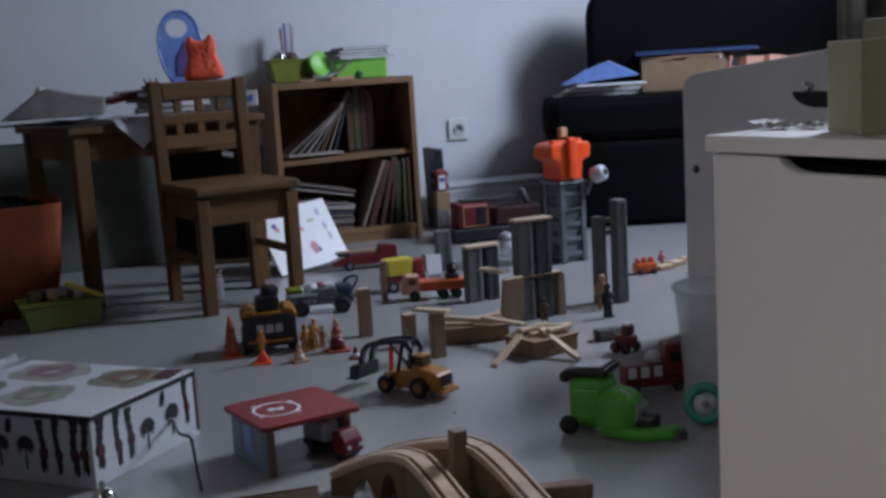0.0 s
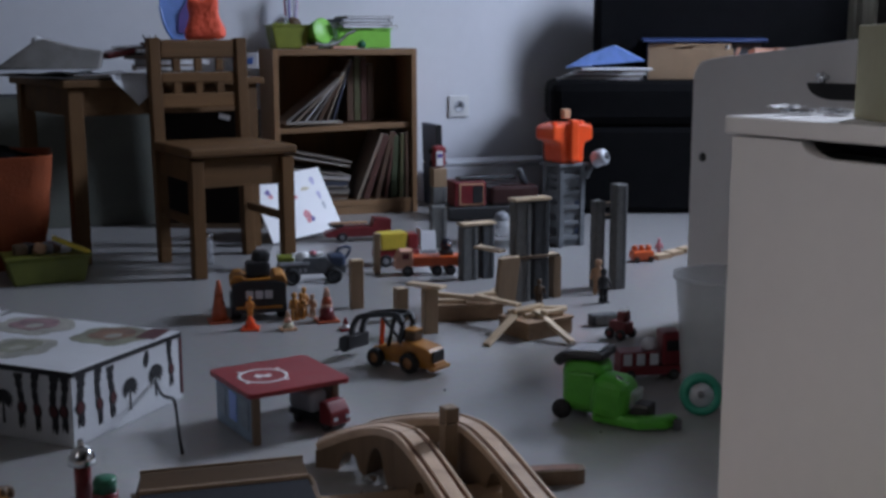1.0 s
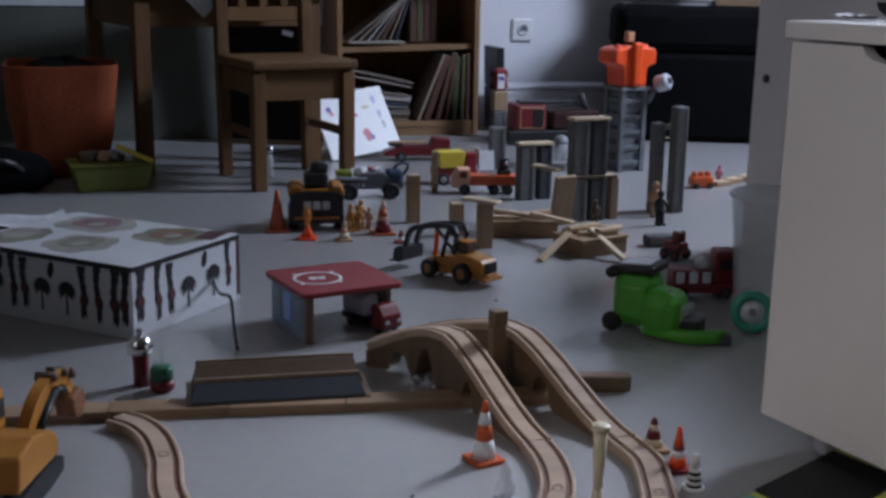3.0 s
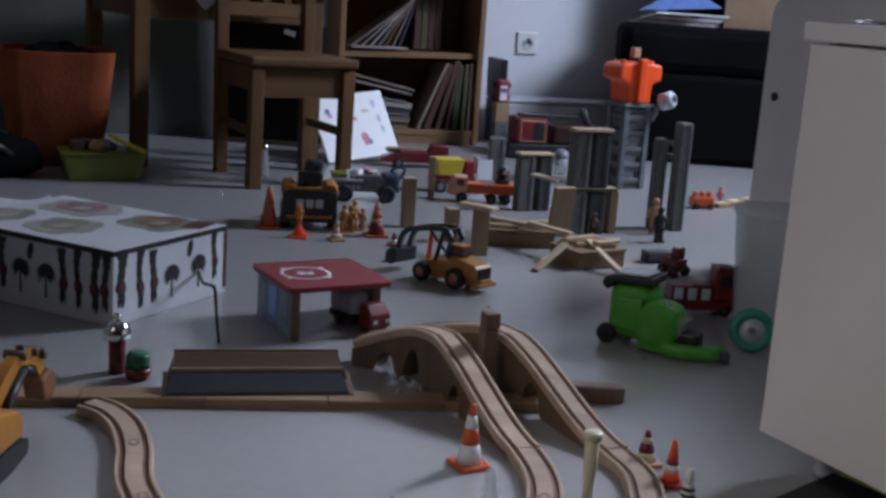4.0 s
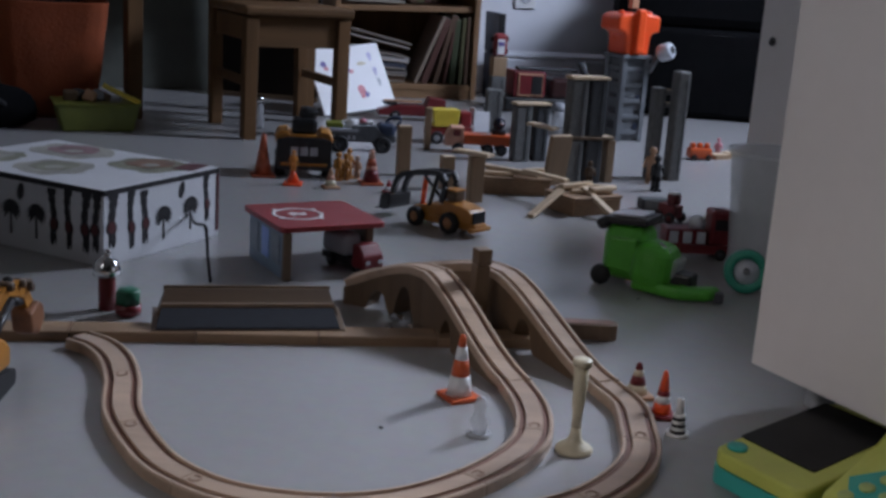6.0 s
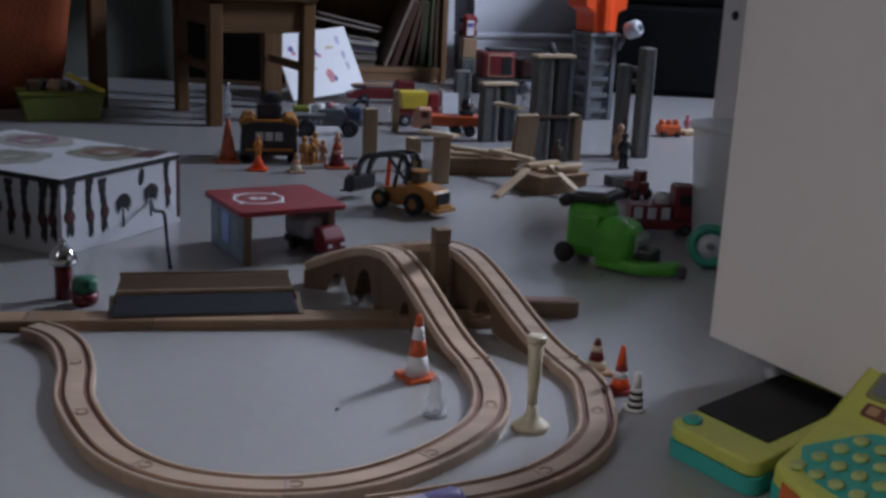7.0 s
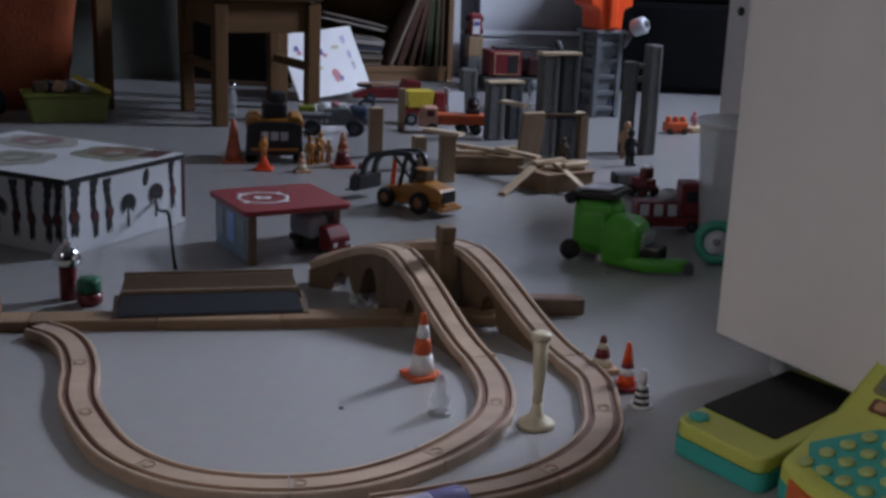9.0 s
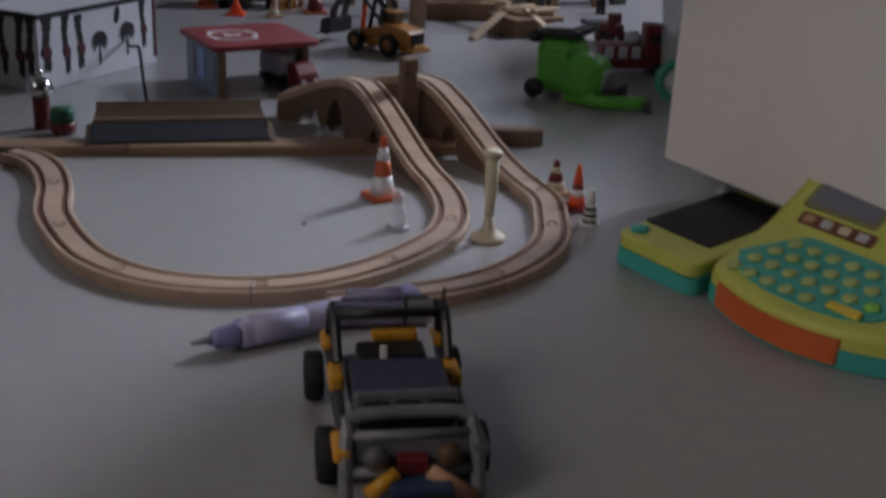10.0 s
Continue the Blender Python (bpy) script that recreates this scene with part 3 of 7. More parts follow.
pk = thing("paper_bag", TB @ pose(0.05, 0.25, TZ + 0.025, 0, 0, -20), "crumpled grey paper bag on the children's table", "paper bag")
part("bag", add_prism(new_bm(), [(-0.16, 0), (0.12, 0), (0.13, 0.05), (0.05, 0.062), (-0.03, 0.085), (-0.06, 0.07)], -0.07, 0.07, pose(0, 0, 0, 90), 0.006), GREY_PAPER, pk)
part("white_tip", add_lathe(new_bm(), [(0, 0.06), (0.02, 0.062), (0.014, 0.085), (0, 0.092)], 6, pose(-0.045, -0.03, 0)), PAPER, pk, "white paper end")
wp = thing("wallet", TB @ pose(0.245, 0.26, TZ + 0.062, 0, -10, 8), "dark red leather wallet on the heap of papers", "wallet")
box_part("body", (0.13, 0.09, 0.018), (0, 0, 0), DARK_RED, wp, bevel=0.006)
box_part("flap", (0.06, 0.092, 0.005), (0.02, 0, 0.0185), PAPER, wp, (0, 6, 0), bevel=0.002)
pl = thing("paint_palette", pose(-0.434, 3.44, 0.585, -14, 0, 8), "pale blue plastic palette with a thumb hole, leaning", "palette")
oval = [(0.062 * math.cos(a) * (1 + 0.12 * math.sin(a)), 0.115 + 0.115 * math.sin(a)) for a in [2 * math.pi * k / 28 for k in range(28)]]
ring = new_bm()
hole = [(0.032 * math.cos(a) - 0.006, 0.178 + 0.03 * math.sin(a)) for a in [2 * math.pi * k / 28 for k in range(28)]]
for z0, flip in ((0.0, 1), (0.006, 0)):
    o = [ring.verts.new((x, -z0, y)) for x, y in oval]
    h = [ring.verts.new((x, -z0, y)) for x, y in hole]
    for k in range(28):
        j = (k + 1) % 28
        ring.faces.new((o[k], o[j], h[j], h[k]))
    if flip:
        o0, h0 = o, h
for k in range(28):
    j = (k + 1) % 28
    ring.faces.new((o0[k], o0[j], o[j], o[k]))
    ring.faces.new((h0[k], h0[j], h[j], h[k]))
bmesh.ops.recalc_face_normals(ring, faces=ring.faces[:])
part("plate", ring, SKY_BLUE, pl)
part("rim", add_sweep(new_bm(), [(x, -0.003, y) for x, y in oval + oval[:1]], tube_section(0.005, 6)), BLUE, pl, "darker blue rim")
part("dark_patch", add_prism(new_bm(), [(-0.012, 0.035), (0.04, 0.03), (0.052, 0.11), (0.02, 0.135), (-0.01, 0.09)], 0.0065, 0.010, pose(0, 0, 0, 90)), VIOLET, pl, "violet paint patch")
for k in range(6):
    bk = thing("heaped_book", TB @ pose(0.36 + 0.012 * (k % 3), 0.235 + 0.01 * (k % 2), TZ + 0.0165 * k, 0, 0, -26 + 9 * ((k * 5) % 4)), "thin book in the heap on the children's table", "book", "heaped books")
    box_part("cover", (0.20 - 0.008 * k, 0.16, 0.016), (0, 0, 0), BOOKS[(3, 0, 6, 4, 3, 1)[k]], bk, bevel=0.001)
    box_part("page_block", (0.19 - 0.008 * k, 0.002, 0.011), (0, -0.0812, 0.0025), PAPER, bk, bevel=0)
og = thing("soft_toy", pose(-0.358, 3.35, 0.600, 0, -3, 8), "bright red-orange soft toy sitting on a heap", "soft toy")
o = bmesh.new()
bmesh.ops.create_icosphere(o, subdivisions=5, radius=1)
for v in o.verts:
    c, q = v.co.x, v.co.y
    r = max(1e-4, math.hypot(c, q))
    f = max(1e-9, (abs(c) / r) ** 5 + (abs(q) / r) ** 5) ** -0.2 * min(1.0, r * 1.35) / r
    h = min(1.0, max(0.0, 0.5 + 0.62 * v.co.z))
    w = 0.056 - 0.018 * h + 0.004 * math.sin(8 * h)
    ears = 0.017 * math.exp(-((abs(c * f) - 0.72) / 0.28) ** 2) * max(0.0, h - 0.75) / 0.25
    v.co = Vector((c * f * w, q * f * w * 0.7, 0.112 * h + ears)) + 0.0022 * noise.noise_vector(v.co * 6)
    v.co.z = max(0, v.co.z)
for f in o.faces:
    f.smooth = True
part("body", o, mat("fluffy_red_orange", (1.0, 0.125, 0.055), 0.6, vary=0.08, size=60, bump=0.4), og)
wa = thing("water_pot", TB @ pose(0.335, 0.24, TZ), "small dark jar with brushes beside the palette", "jar")
part("jar", add_lathe(new_bm(), [(0.018, 0), (0.021, 0.01), (0.02, 0.05), (0.016, 0.058), (0, 0.058)], 16), DARK_RED, wa)
for k in range(3):
    part("brush", add_rod(new_bm(), (0.004 * k - 0.004, 0, 0.05), (0.02 * k - 0.03, 0.01, 0.12), 0.0025, seg=6), (BLACK, SHOPWHITE, BROWN)[k], wa)
for k in range(7):
    cr = thing("crayon", TB @ pose(0.44 + 0.012 * k, 0.03 + 0.01 * (k % 3), TZ, 0, 0, 10 * k - 20), "short wax crayon on the table edge", "crayon", "crayons")
    part("stick", add_rod(new_bm(), (-0.03, 0, 0.005), (0.02, 0, 0.005), 0.0045, seg=8), (RED, SHOPWHITE, YELLOW, LEMON, PINK, BROWN, SHOPWHITE)[k], cr)
    part("tip", add_rod(new_bm(), (0.02, 0, 0.005), (0.028, 0, 0.005), 0.0045, 0.0015, 8), (RED, SHOPWHITE, YELLOW, LEMON, PINK, BROWN, SHOPWHITE)[k], cr)
lb = thing("small_box", TB @ pose(0.55, 0.055, TZ+0.022, 0, 0, -28), "small white carton with a blue mark on the table corner", "box")
box_part("carton", (0.05, 0.03, 0.045), (0, 0, 0), PAPER, lb)
part("mark", add_prism(new_bm(), [(-0.006, 0.014), (0.010, 0.014), (0.012, 0.034), (-0.004, 0.03)], 0.0152, 0.0162, pose(0, 0, 0, 90)), BLUE, lb)

# ---- children's chair ----
CH = pose(-0.340, 2.872, 0, 0, 0, 27)
ch = thing("childrens_chair", CH, "dark-stained wooden children's chair with a slatted back", "chair")
CW, CD, CS, CB = 0.245, 0.27, 0.32, 0.605
for x in (0.0, CW):
    box_part("front_leg", (0.034, 0.034, CS - 0.018), (x, 0, 0), OLD_WOOD, ch, bevel=0.003)
    box_part("back_post", (0.032, 0.034, CB), (x, CD, 0), OLD_WOOD, ch, (-2.5, 0, 0), bevel=0.003)
box_part("seat", (CW + 0.045, CD + 0.03, 0.024), (CW / 2, CD / 2 - 0.012, CS - 0.012), OLD_WOOD_X, ch, bevel=0.007)
for y, lo in ((0.004, 0.23), (CD + 0.006, 0.24)):
    box_part("seat_rail", (CW - 0.036, 0.018, 0.075), (CW / 2, y, lo), OLD_WOOD_X, ch, bevel=0.002)
for x in (0.002, CW - 0.002):
    box_part("side_rail", (0.018, CD - 0.036, 0.06), (x, CD / 2, 0.244), OLD_WOOD_X, ch, bevel=0.002)
    box_part("side_stretcher", (0.014, CD - 0.036, 0.022), (x, CD / 2, 0.13), OLD_WOOD_X, ch, bevel=0.002)
BY = CD + 0.024
box_part("top_rail", (CW - 0.034, 0.02, 0.05), (CW / 2, BY, 0.55), OLD_WOOD_X, ch, bevel=0.005)
box_part("middle_rail", (CW - 0.034, 0.016, 0.028), (CW / 2, BY - 0.003, 0.485), OLD_WOOD_X, ch, bevel=0.003)
box_part("lower_rail", (CW - 0.034, 0.016, 0.038), (CW / 2, BY - 0.006, 0.418), OLD_WOOD_X, ch, bevel=0.003)
for k in range(3):
    box_part("back_slat", (0.022, 0.012, 0.034), (CW * (k + 1) / 4, BY - 0.002, 0.515), OLD_WOOD, ch, bevel=0.002)
    box_part("back_slat", (0.022, 0.012, 0.031), (CW * (k + 1) / 4, BY - 0.004, 0.455), OLD_WOOD, ch, bevel=0.002)

# ---- left side of the floor ----
ob_ = thing("fabric_bin", pose(-0.905, 3.12, 0, 0, 0, 16), "boxy orange cloth storage bin on the floor", "storage bin")
b = bmesh.new()
def soft_square(w, r, z):
    out = []
    for k in range(40):
        a = 2 * math.pi * (k + 0.5) / 40
        c, q = math.cos(a), math.sin(a)
        f = (abs(c) ** r + abs(q) ** r) ** (-1 / r)
        out.append((w * c * f, w * q * f, z))
    return out


add_loft(b, [soft_square(w, 14, z) for w, z in ((0.104, 0.0), (0.112, 0.008), (0.118, 0.06), (0.127, 0.13), (0.136, 0.20), (0.142, 0.26), (0.147, 0.298), (0.148, 0.302), (0.143, 0.300), (0.138, 0.26), (0.125, 0.14), (0.110, 0.02))])
for v in b.verts:
    v.co += 0.007 * noise.noise_vector(v.co * 9) + 0.002 * noise.noise_vector(v.co * 40)
    v.co.z = max(v.co.z, 0)
for f in b.faces:
    f.smooth = True
part("body", b, ORANGE_CLOTH, ob_)
o = bmesh.new()
bmesh.ops.create_icosphere(o, subdivisions=4, radius=1, matrix=Matrix.Translation((0, 0, 0.265)) @ Matrix.Diagonal((0.115, 0.115, 0.05, 1)))
for v in o.verts:
    v.co += 0.022 * noise.noise_vector(v.co * 14) + 0.008 * noise.noise_vector(v.co * 45)
part("dark_clothes", o, BLACK_CLOTH, ob_, "dark clothes heaped in the bin")
OLIVE = mat("olive_plastic", (0.15, 0.165, 0.025), 0.45, vary=0.12, size=30)
ty = thing("toy_tub", pose(-0.725, 2.895, 0, 0, 0, 22), "lime green plastic tub full of small toys", "tub")
part("body", add_prism(new_bm(), [(-0.085, 0), (0.085, 0), (0.10, 0.065), (-0.10, 0.065)], -0.06, 0.06, pose(0, 0, 0, 90), 0.005), OLIVE, ty)
box_part("rim", (0.208, 0.13, 0.006), (0, 0, 0.064), OLIVE, ty, bevel=0.002)
part("stick", add_rod(new_bm(), (0.015, -0.03, 0.112), (0.10, -0.055, 0.072), 0.0065), LEMON, ty, "yellow stick across the tub")
for k in range(7):
    part("toy", add_box(new_bm(), (0.035, 0.03, 0.03), (-0.06 + 0.02 * k, 0.015 * math.sin(k * 2), 0.066), (10 * k, 14 * k, 37 * k), 0.006), (BROWN, DARK_GREY, TAN, GREY, DARK_RED, BROWN, PALE_GREY)[k], ty)
bg = thing("black_bag", pose(-1.02, 2.82, 0, 0, 0, 20), "soft black bag lying on the floor", "bag")
o = bmesh.new()
bmesh.ops.create_icosphere(o, subdivisions=3, radius=1, matrix=Matrix.Translation((0, 0, 0.045)) @ Matrix.Diagonal((0.17, 0.09, 0.065, 1)))
for v in o.verts:
    v.co += 0.014 * noise.noise_vector(v.co * 14)
    v.co.z = max(v.co.z, 0)
for f in o.faces:
    f.smooth = True
part("body", o, BLACK_CLOTH, bg)
part("strap", add_sweep(new_bm(), spline([(-0.1, -0.06, 0.05), (-0.04, -0.1, 0.09), (0.05, -0.1, 0.09), (0.1, -0.06, 0.05)], 0.02), tube_section(0.006, 6)), BLACK, bg)
sheet("paper_sheet", pose(-0.80, 2.42, 0.003, 0, 0, 25), 0.20, 0.15, 0.02, PAPER, "white curled paper lying on the floor")
jr = thing("glass_jar", pose(-0.341, 3.075, 0), "small clear bottle with foil top under the chair", "bottle")
part("body", add_lathe(new_bm(), [(0.013, 0), (0.0155, 0.004), (0.0150, 0.030), (0.0135, 0.038), (0.0150, 0.052), (0.0095, 0.062), (0.0095, 0.068)], 18), CLEAR, jr)
part("cap", add_lathe(new_bm(), [(0.0150, 0.068), (0.0120, 0.074), (0.0160, 0.084), (0, 0.082)], 7), CHROME, jr, "crumpled silver foil top")

# ---- white picture card leaning under the chair ----
CB_ = Vector((-0.185, 3.365, 0.002))
E1 = (Vector((-0.018, 3.60, 0.207)) - Vector((-0.2515, 3.45, 0.178))).normalized()
E2 = (CB_ - Vector((-0.2515, 3.45, 0.178))).normalized()
E2 = (E2 - E1 * E2.dot(E1)).normalized()
E3 = E1.cross(E2)
CM = Matrix(((E1.x, E3.x, -E2.x, CB_.x), (E1.y, E3.y, -E2.y, CB_.y), (E1.z, E3.z, -E2.z, CB_.z), (0, 0, 0, 1)))
cd = thing("picture_card", CM, "white glossy picture board leaning behind the chair", "picture board")
box_part("board", (0.246, 0.006, 0.212), (0.123, 0.0, 0), CARD_WHITE, cd, bevel=0.001)
# One black strip draws the lower edge and the shadow along it.
box_part("bottom_edge_shadow", (0.255, 0.008, 0.006), (0.1265, 0.0, -0.0055), BLACK, cd, bevel=0.001, label="dark lower edge drawn together with its shadow")
for x, z, w, h, mm in ((0.045, 0.16, 0.018, 0.02, VIOLET), (0.05, 0.145, 0.016, 0.012, PINK), (0.12, 0.14, 0.016, 0.022, VIOLET), (0.13, 0.128, 0.014, 0.012, PINK), (0.145, 0.06, 0.024, 0.045, PINK), (0.158, 0.05, 0.014, 0.02, VIOLET), (0.205, 0.17, 0.014, 0.03, LILAC), (0.21, 0.12, 0.012, 0.03, LILAC), (0.213, 0.085, 0.010, 0.03, PALE_GREY), (0.17, 0.15, 0.03, 0.012, CREAM), (0.10, 0.09, 0.02, 0.012, CREAM)):
    a = [2 * math.pi * k / 9 for k in range(9)]
    part("printed_motif", add_prism(new_bm(), [(x + w / 2 * math.cos(t) * (1 + 0.3 * math.sin(3 * t + x * 90)), z + h / 2 * math.sin(t)) for t in a], 0.0032, 0.0040, pose(0, 0, 0, 90)), mm, cd)

# ---- black armchair by the wall ----
AC = pose(0.735, 3.90, 0, 0, 0, -6)
ac = thing("armchair", AC, "large black upholstered armchair loaded with papers", "armchair")
box_part("base", (1.14, 0.40, 0.30), (0.57, 0.205, 0.004), BLACK_CLOTH, ac, bevel=0.02)
box_part("seat_cushion", (1.13, 0.395, 0.158), (0.57, 0.200, 0.303), BLACK_CLOTH, ac, bevel=0.035)
bp = [(0.18, 0.40)] + [(0.18 + 0.18 - 0.18 * math.cos(a), 0.735 + 0.17 * math.sin(a)) for a in [math.pi / 2 * k / 8 for k in range(9)]] + [(1.09 - 0.18 + 0.18 * math.sin(a), 0.735 + 0.17 * math.cos(a)) for a in [math.pi / 2 * k / 8 for k in range(9)]] + [(1.09, 0.40)]
part("backrest", add_prism(new_bm(), bp, -0.375, -0.265, pose(0, 0, 0, 90), 0.02), BLACK_CLOTH, ac)
box_part("armrest", (0.12, 0.36, 0.10), (1.08, 0.18, 0.463), BLACK_CLOTH, ac, bevel=0.03)


fo = thing("folder", pose(0.955, 4.03, 0.463, 0, 0, -16), "blue plastic folder bulging with papers", "folder")
part("cover", add_prism(new_bm(), [(-0.14, 0.040), (0.14, 0.064), (0.03, 0.118), (-0.06, 0.086)], -0.07, 0.07, pose(0, 0, 0, 90), 0.002), SKY_BLUE, fo)
for k in range(5):
    box_part("paper", (0.29 - 0.012 * k, 0.17, 0.006), (-0.01 + 0.010 * k, -0.006 * k, 0.0085 * k), (PAPER, GREY_PAPER)[k % 2], fo, (0, 0, 5 * k - 8), bevel=0)
bx = thing("cardboard_box", pose(1.245, 3.985, 0.463, 0, 0, -14), "small open cardboard box lying on the armchair", "box")
for at, size in (((0, 0, 0), (0.29, 0.13, 0.004)), ((0, 0.063, 0.0042), (0.29, 0.004, 0.118)), ((0.0, -0.063, 0.0042), (0.29, 0.004, 0.100)), ((-0.143, 0, 0.0042), (0.004, 0.121, 0.078))):
    box_part("wall", size, at, CARDBOARD, bx, bevel=0.0008)
box_part("flap", (0.004, 0.121, 0.10), (0.146, 0, 0.012), SALMON, bx, (0, 12, 0), bevel=0.0008)
part("lid", add_box(new_bm(), (0.17, 0.13, 0.004), (-0.062, 0, 0.1065), (0, -7, 0), 0.0008), CARDBOARD, bx)
box_part("flap_edge", (0.005, 0.12, 0.112), (0.1275, 0, 0.0045), PAPER, bx, bevel=0.0008, label="pale torn carton edge")
rk = random.Random(5)
for k in range(9):
    pc = thing("card_piece", pose(1.42 + 0.027 * k, 3.94 - 0.008 * k, 0.463 + 0.034 * (k % 3), rk.uniform(-8, 8), rk.uniform(-12, 12), 40 * k), "salmon card piece heaped on the armchair", "card piece", "card pieces")
    part("card", add_prism(new_bm(), [(-0.05, -0.035), (0.05, -0.03), (0.052, 0.022), (0.0, 0.04), (-0.05, 0.026)], 0.0, 0.030, None, 0.002), SALMON, pc)
    part("printed_edge", add_box(new_bm(), (0.07, 0.008, 0.003), (0, 0.004 * (k % 3), 0.0302)), BROWN, pc)
bf = thing("blue_tray", pose(1.32, 4.07, 0.463, 0, 0, -8), "thin blue plastic tray behind the box", "tray")
box_part("tray", (0.44, 0.07, 0.010), (0, 0, 0.130), mat("dull_blue_plastic", (0.035, 0.06, 0.16), 0.4, vary=0.15, size=30), bf, (6, 0, 0), bevel=0.003)
box_part("stack", (0.40, 0.05, 0.128), (0, 0.01, 0), DARK_GREY, bf, bevel=0.004, label="dark papers under the tray")
wk = thing("white_cup", pose(1.36, 3.86, 0.463), "small white cap lying on the armchair", "cap")
part("body", add_lathe(new_bm(), [(0, 0), (0.016, 0), (0.018, 0.02), (0.01, 0.028), (0, 0.03)], 16), SHOPWHITE, wk)
part("rim", add_lathe(new_bm(), [(0.016, 0), (0.02, 0.002), (0.016, 0.005)], 16), SHOPWHITE, wk)

# ---- white bench with sloping end panel ----
BE = pose(0.756, 2.316, 0, 0, 0, -63)
be = thing("white_bench", BE, "white laminate bench with a sloping end panel", "bench")
part("end_panel", add_prism(new_bm(), [(0, 0), (0.85, 0), (0.85, 0.640), (0.05, 0.556), (0.022, 0.549), (0.006, 0.535), (0, 0.515)], -0.022, 0.0, pose(0, 0, 0, 90), 0.0015), WHITE, be)
box_part("far_panel", (0.80, 0.022, 0.52), (0.42, 0.42, 0), WHITE, be)
box_part("seat_board", (0.78, 0.374, 0.02), (0.42, 0.218, 0.40), WHITE, be)
part("bolt_hole", add_lathe(new_bm(), [(0, 0), (0.009, 0), (0.009, 0.0025), (0, 0.003)], 16, pose(0.036, 0.0, 0.355, 90)), BLACK, be, "dark bolt hole")
part("hand_hole", add_prism(new_bm(), [(0.30 + 0.06 * (1 - math.cos(a)), 0.515 - 0.03 * math.sin(a)) for a in [math.pi / 2 * k / 8 for k in range(9)]] + [(0.46, 0.485), (0.46, 0.515)], 0.0005, 0.003, pose(0, 0, 0, 90)), BLACK, be, "dark rounded hand hole")
part("knob", add_lathe(new_bm(), [(0.006, 0), (0.006, 0.01), (0.011, 0.014), (0.008, 0.022), (0, 0.024)], 16, pose(0.345, -0.001, 0.525, 90)), CHROME, be, "chrome knob")

# ---- white cabinet on castors ----
CA = pose(0.469, 1.215, 0, 0, 0, -63)
ca = thing("white_cabinet", CA, "white laminate cabinet on castors with a curved finger slot", "cabinet")
W_, D_ = 0.58, 0.33
box_part("top_slab", (W_ + 0.004, D_ + 0.012, 0.019), (W_ / 2, D_ / 2 - 0.004, 0.4885), WHITE, ca, bevel=0.002)
box_part("side_panel", (0.018, D_ - 0.022, 0.44), (0.009, D_ / 2 + 0.010, 0.0482), WHITE, ca)
box_part("side_panel", (0.018, D_ - 0.022, 0.44), (W_ - 0.009, D_ / 2 + 0.010, 0.0482), WHITE, ca)
box_part("bottom_board", (W_ - 0.037, D_ - 0.03, 0.018), (W_ / 2, D_ / 2 + 0.01, 0.0482), WHITE, ca)
box_part("back_panel", (W_ - 0.037, 0.008, 0.42), (W_ / 2, D_ - 0.012, 0.066), WHITE, ca)
# Black sheet stands in for the unlit space behind the slot.
box_part("inside_shade_sheet", (W_ - 0.04, 0.006, 0.40), (W_ / 2, 0.06, 0.07), BLACK, ca, bevel=0, label="black sheet in place of the shade behind the finger slot")
notch = [(0.100 + 0.040 * (1 - math.cos(a)), 0.4855 - 0.017 * math.sin(a)) for a in [math.pi / 2 * k / 10 for k in range(11)]]
part("door", add_prism(new_bm(), [(0.001, 0.0482), (W_ - 0.001, 0.0482), (W_ - 0.001, 0.4685)] + notch[::-1] + [(0.001, 0.4855)], -0.0185, 0.0, pose(0, 0, 0, 90), 0.0012), WHITE, ca)
for x, y in ((0.05, 0.06), (W_ - 0.05, 0.06), (0.05, D_ - 0.06), (W_ - 0.05, D_ - 0.06)):
    cs = part("castor", add_box(new_bm(), (0.022, 0.03, 0.02), (x, y, 0.0282), bevel=0.003), PALE_GREY, ca)
    part("wheel", add_lathe(new_bm(), [(0.006, -0.008), (0.0175, -0.008), (0.0178, 0.008), (0.006, 0.008)], 18, pose(x, y + 0.004, 0.0178, 0, 90, 0)), PALE_GREY, cs)
kb = thing("khaki_box", pose(0.622, 1.10, 0.5076, 0, 0, -4), "khaki cardboard box standing on the white cabinet", "box")
box_part("carton", (0.16, 0.10, 0.098), (0.035, 0, 0), KHAKI, kb, bevel=0.002)
box_part("label_frame", (0.045, 0.002, 0.035), (0.075, -0.0508, 0.02), CARDBOARD, kb, bevel=0.0005)
box_part("flap", (0.150, 0.003, 0.02), (0.035, -0.046, 0.0985), KHAKI, kb, (10, 0, 0), bevel=0.0005)
oo = thing("orange_tin", pose(0.70, 1.13, 0.5076 + 0.0984, 0, 0, 40), "small orange tin on the khaki box", "tin")
part("body", add_lathe(new_bm(), [(0.03, 0), (0.03, 0.02), (0.028, 0.022), (0, 0.022)], 20), ORANGE, oo)
part("lid", add_lathe(new_bm(), [(0.031, 0.016), (0.031, 0.024), (0, 0.025)], 20), ORANGE, oo)
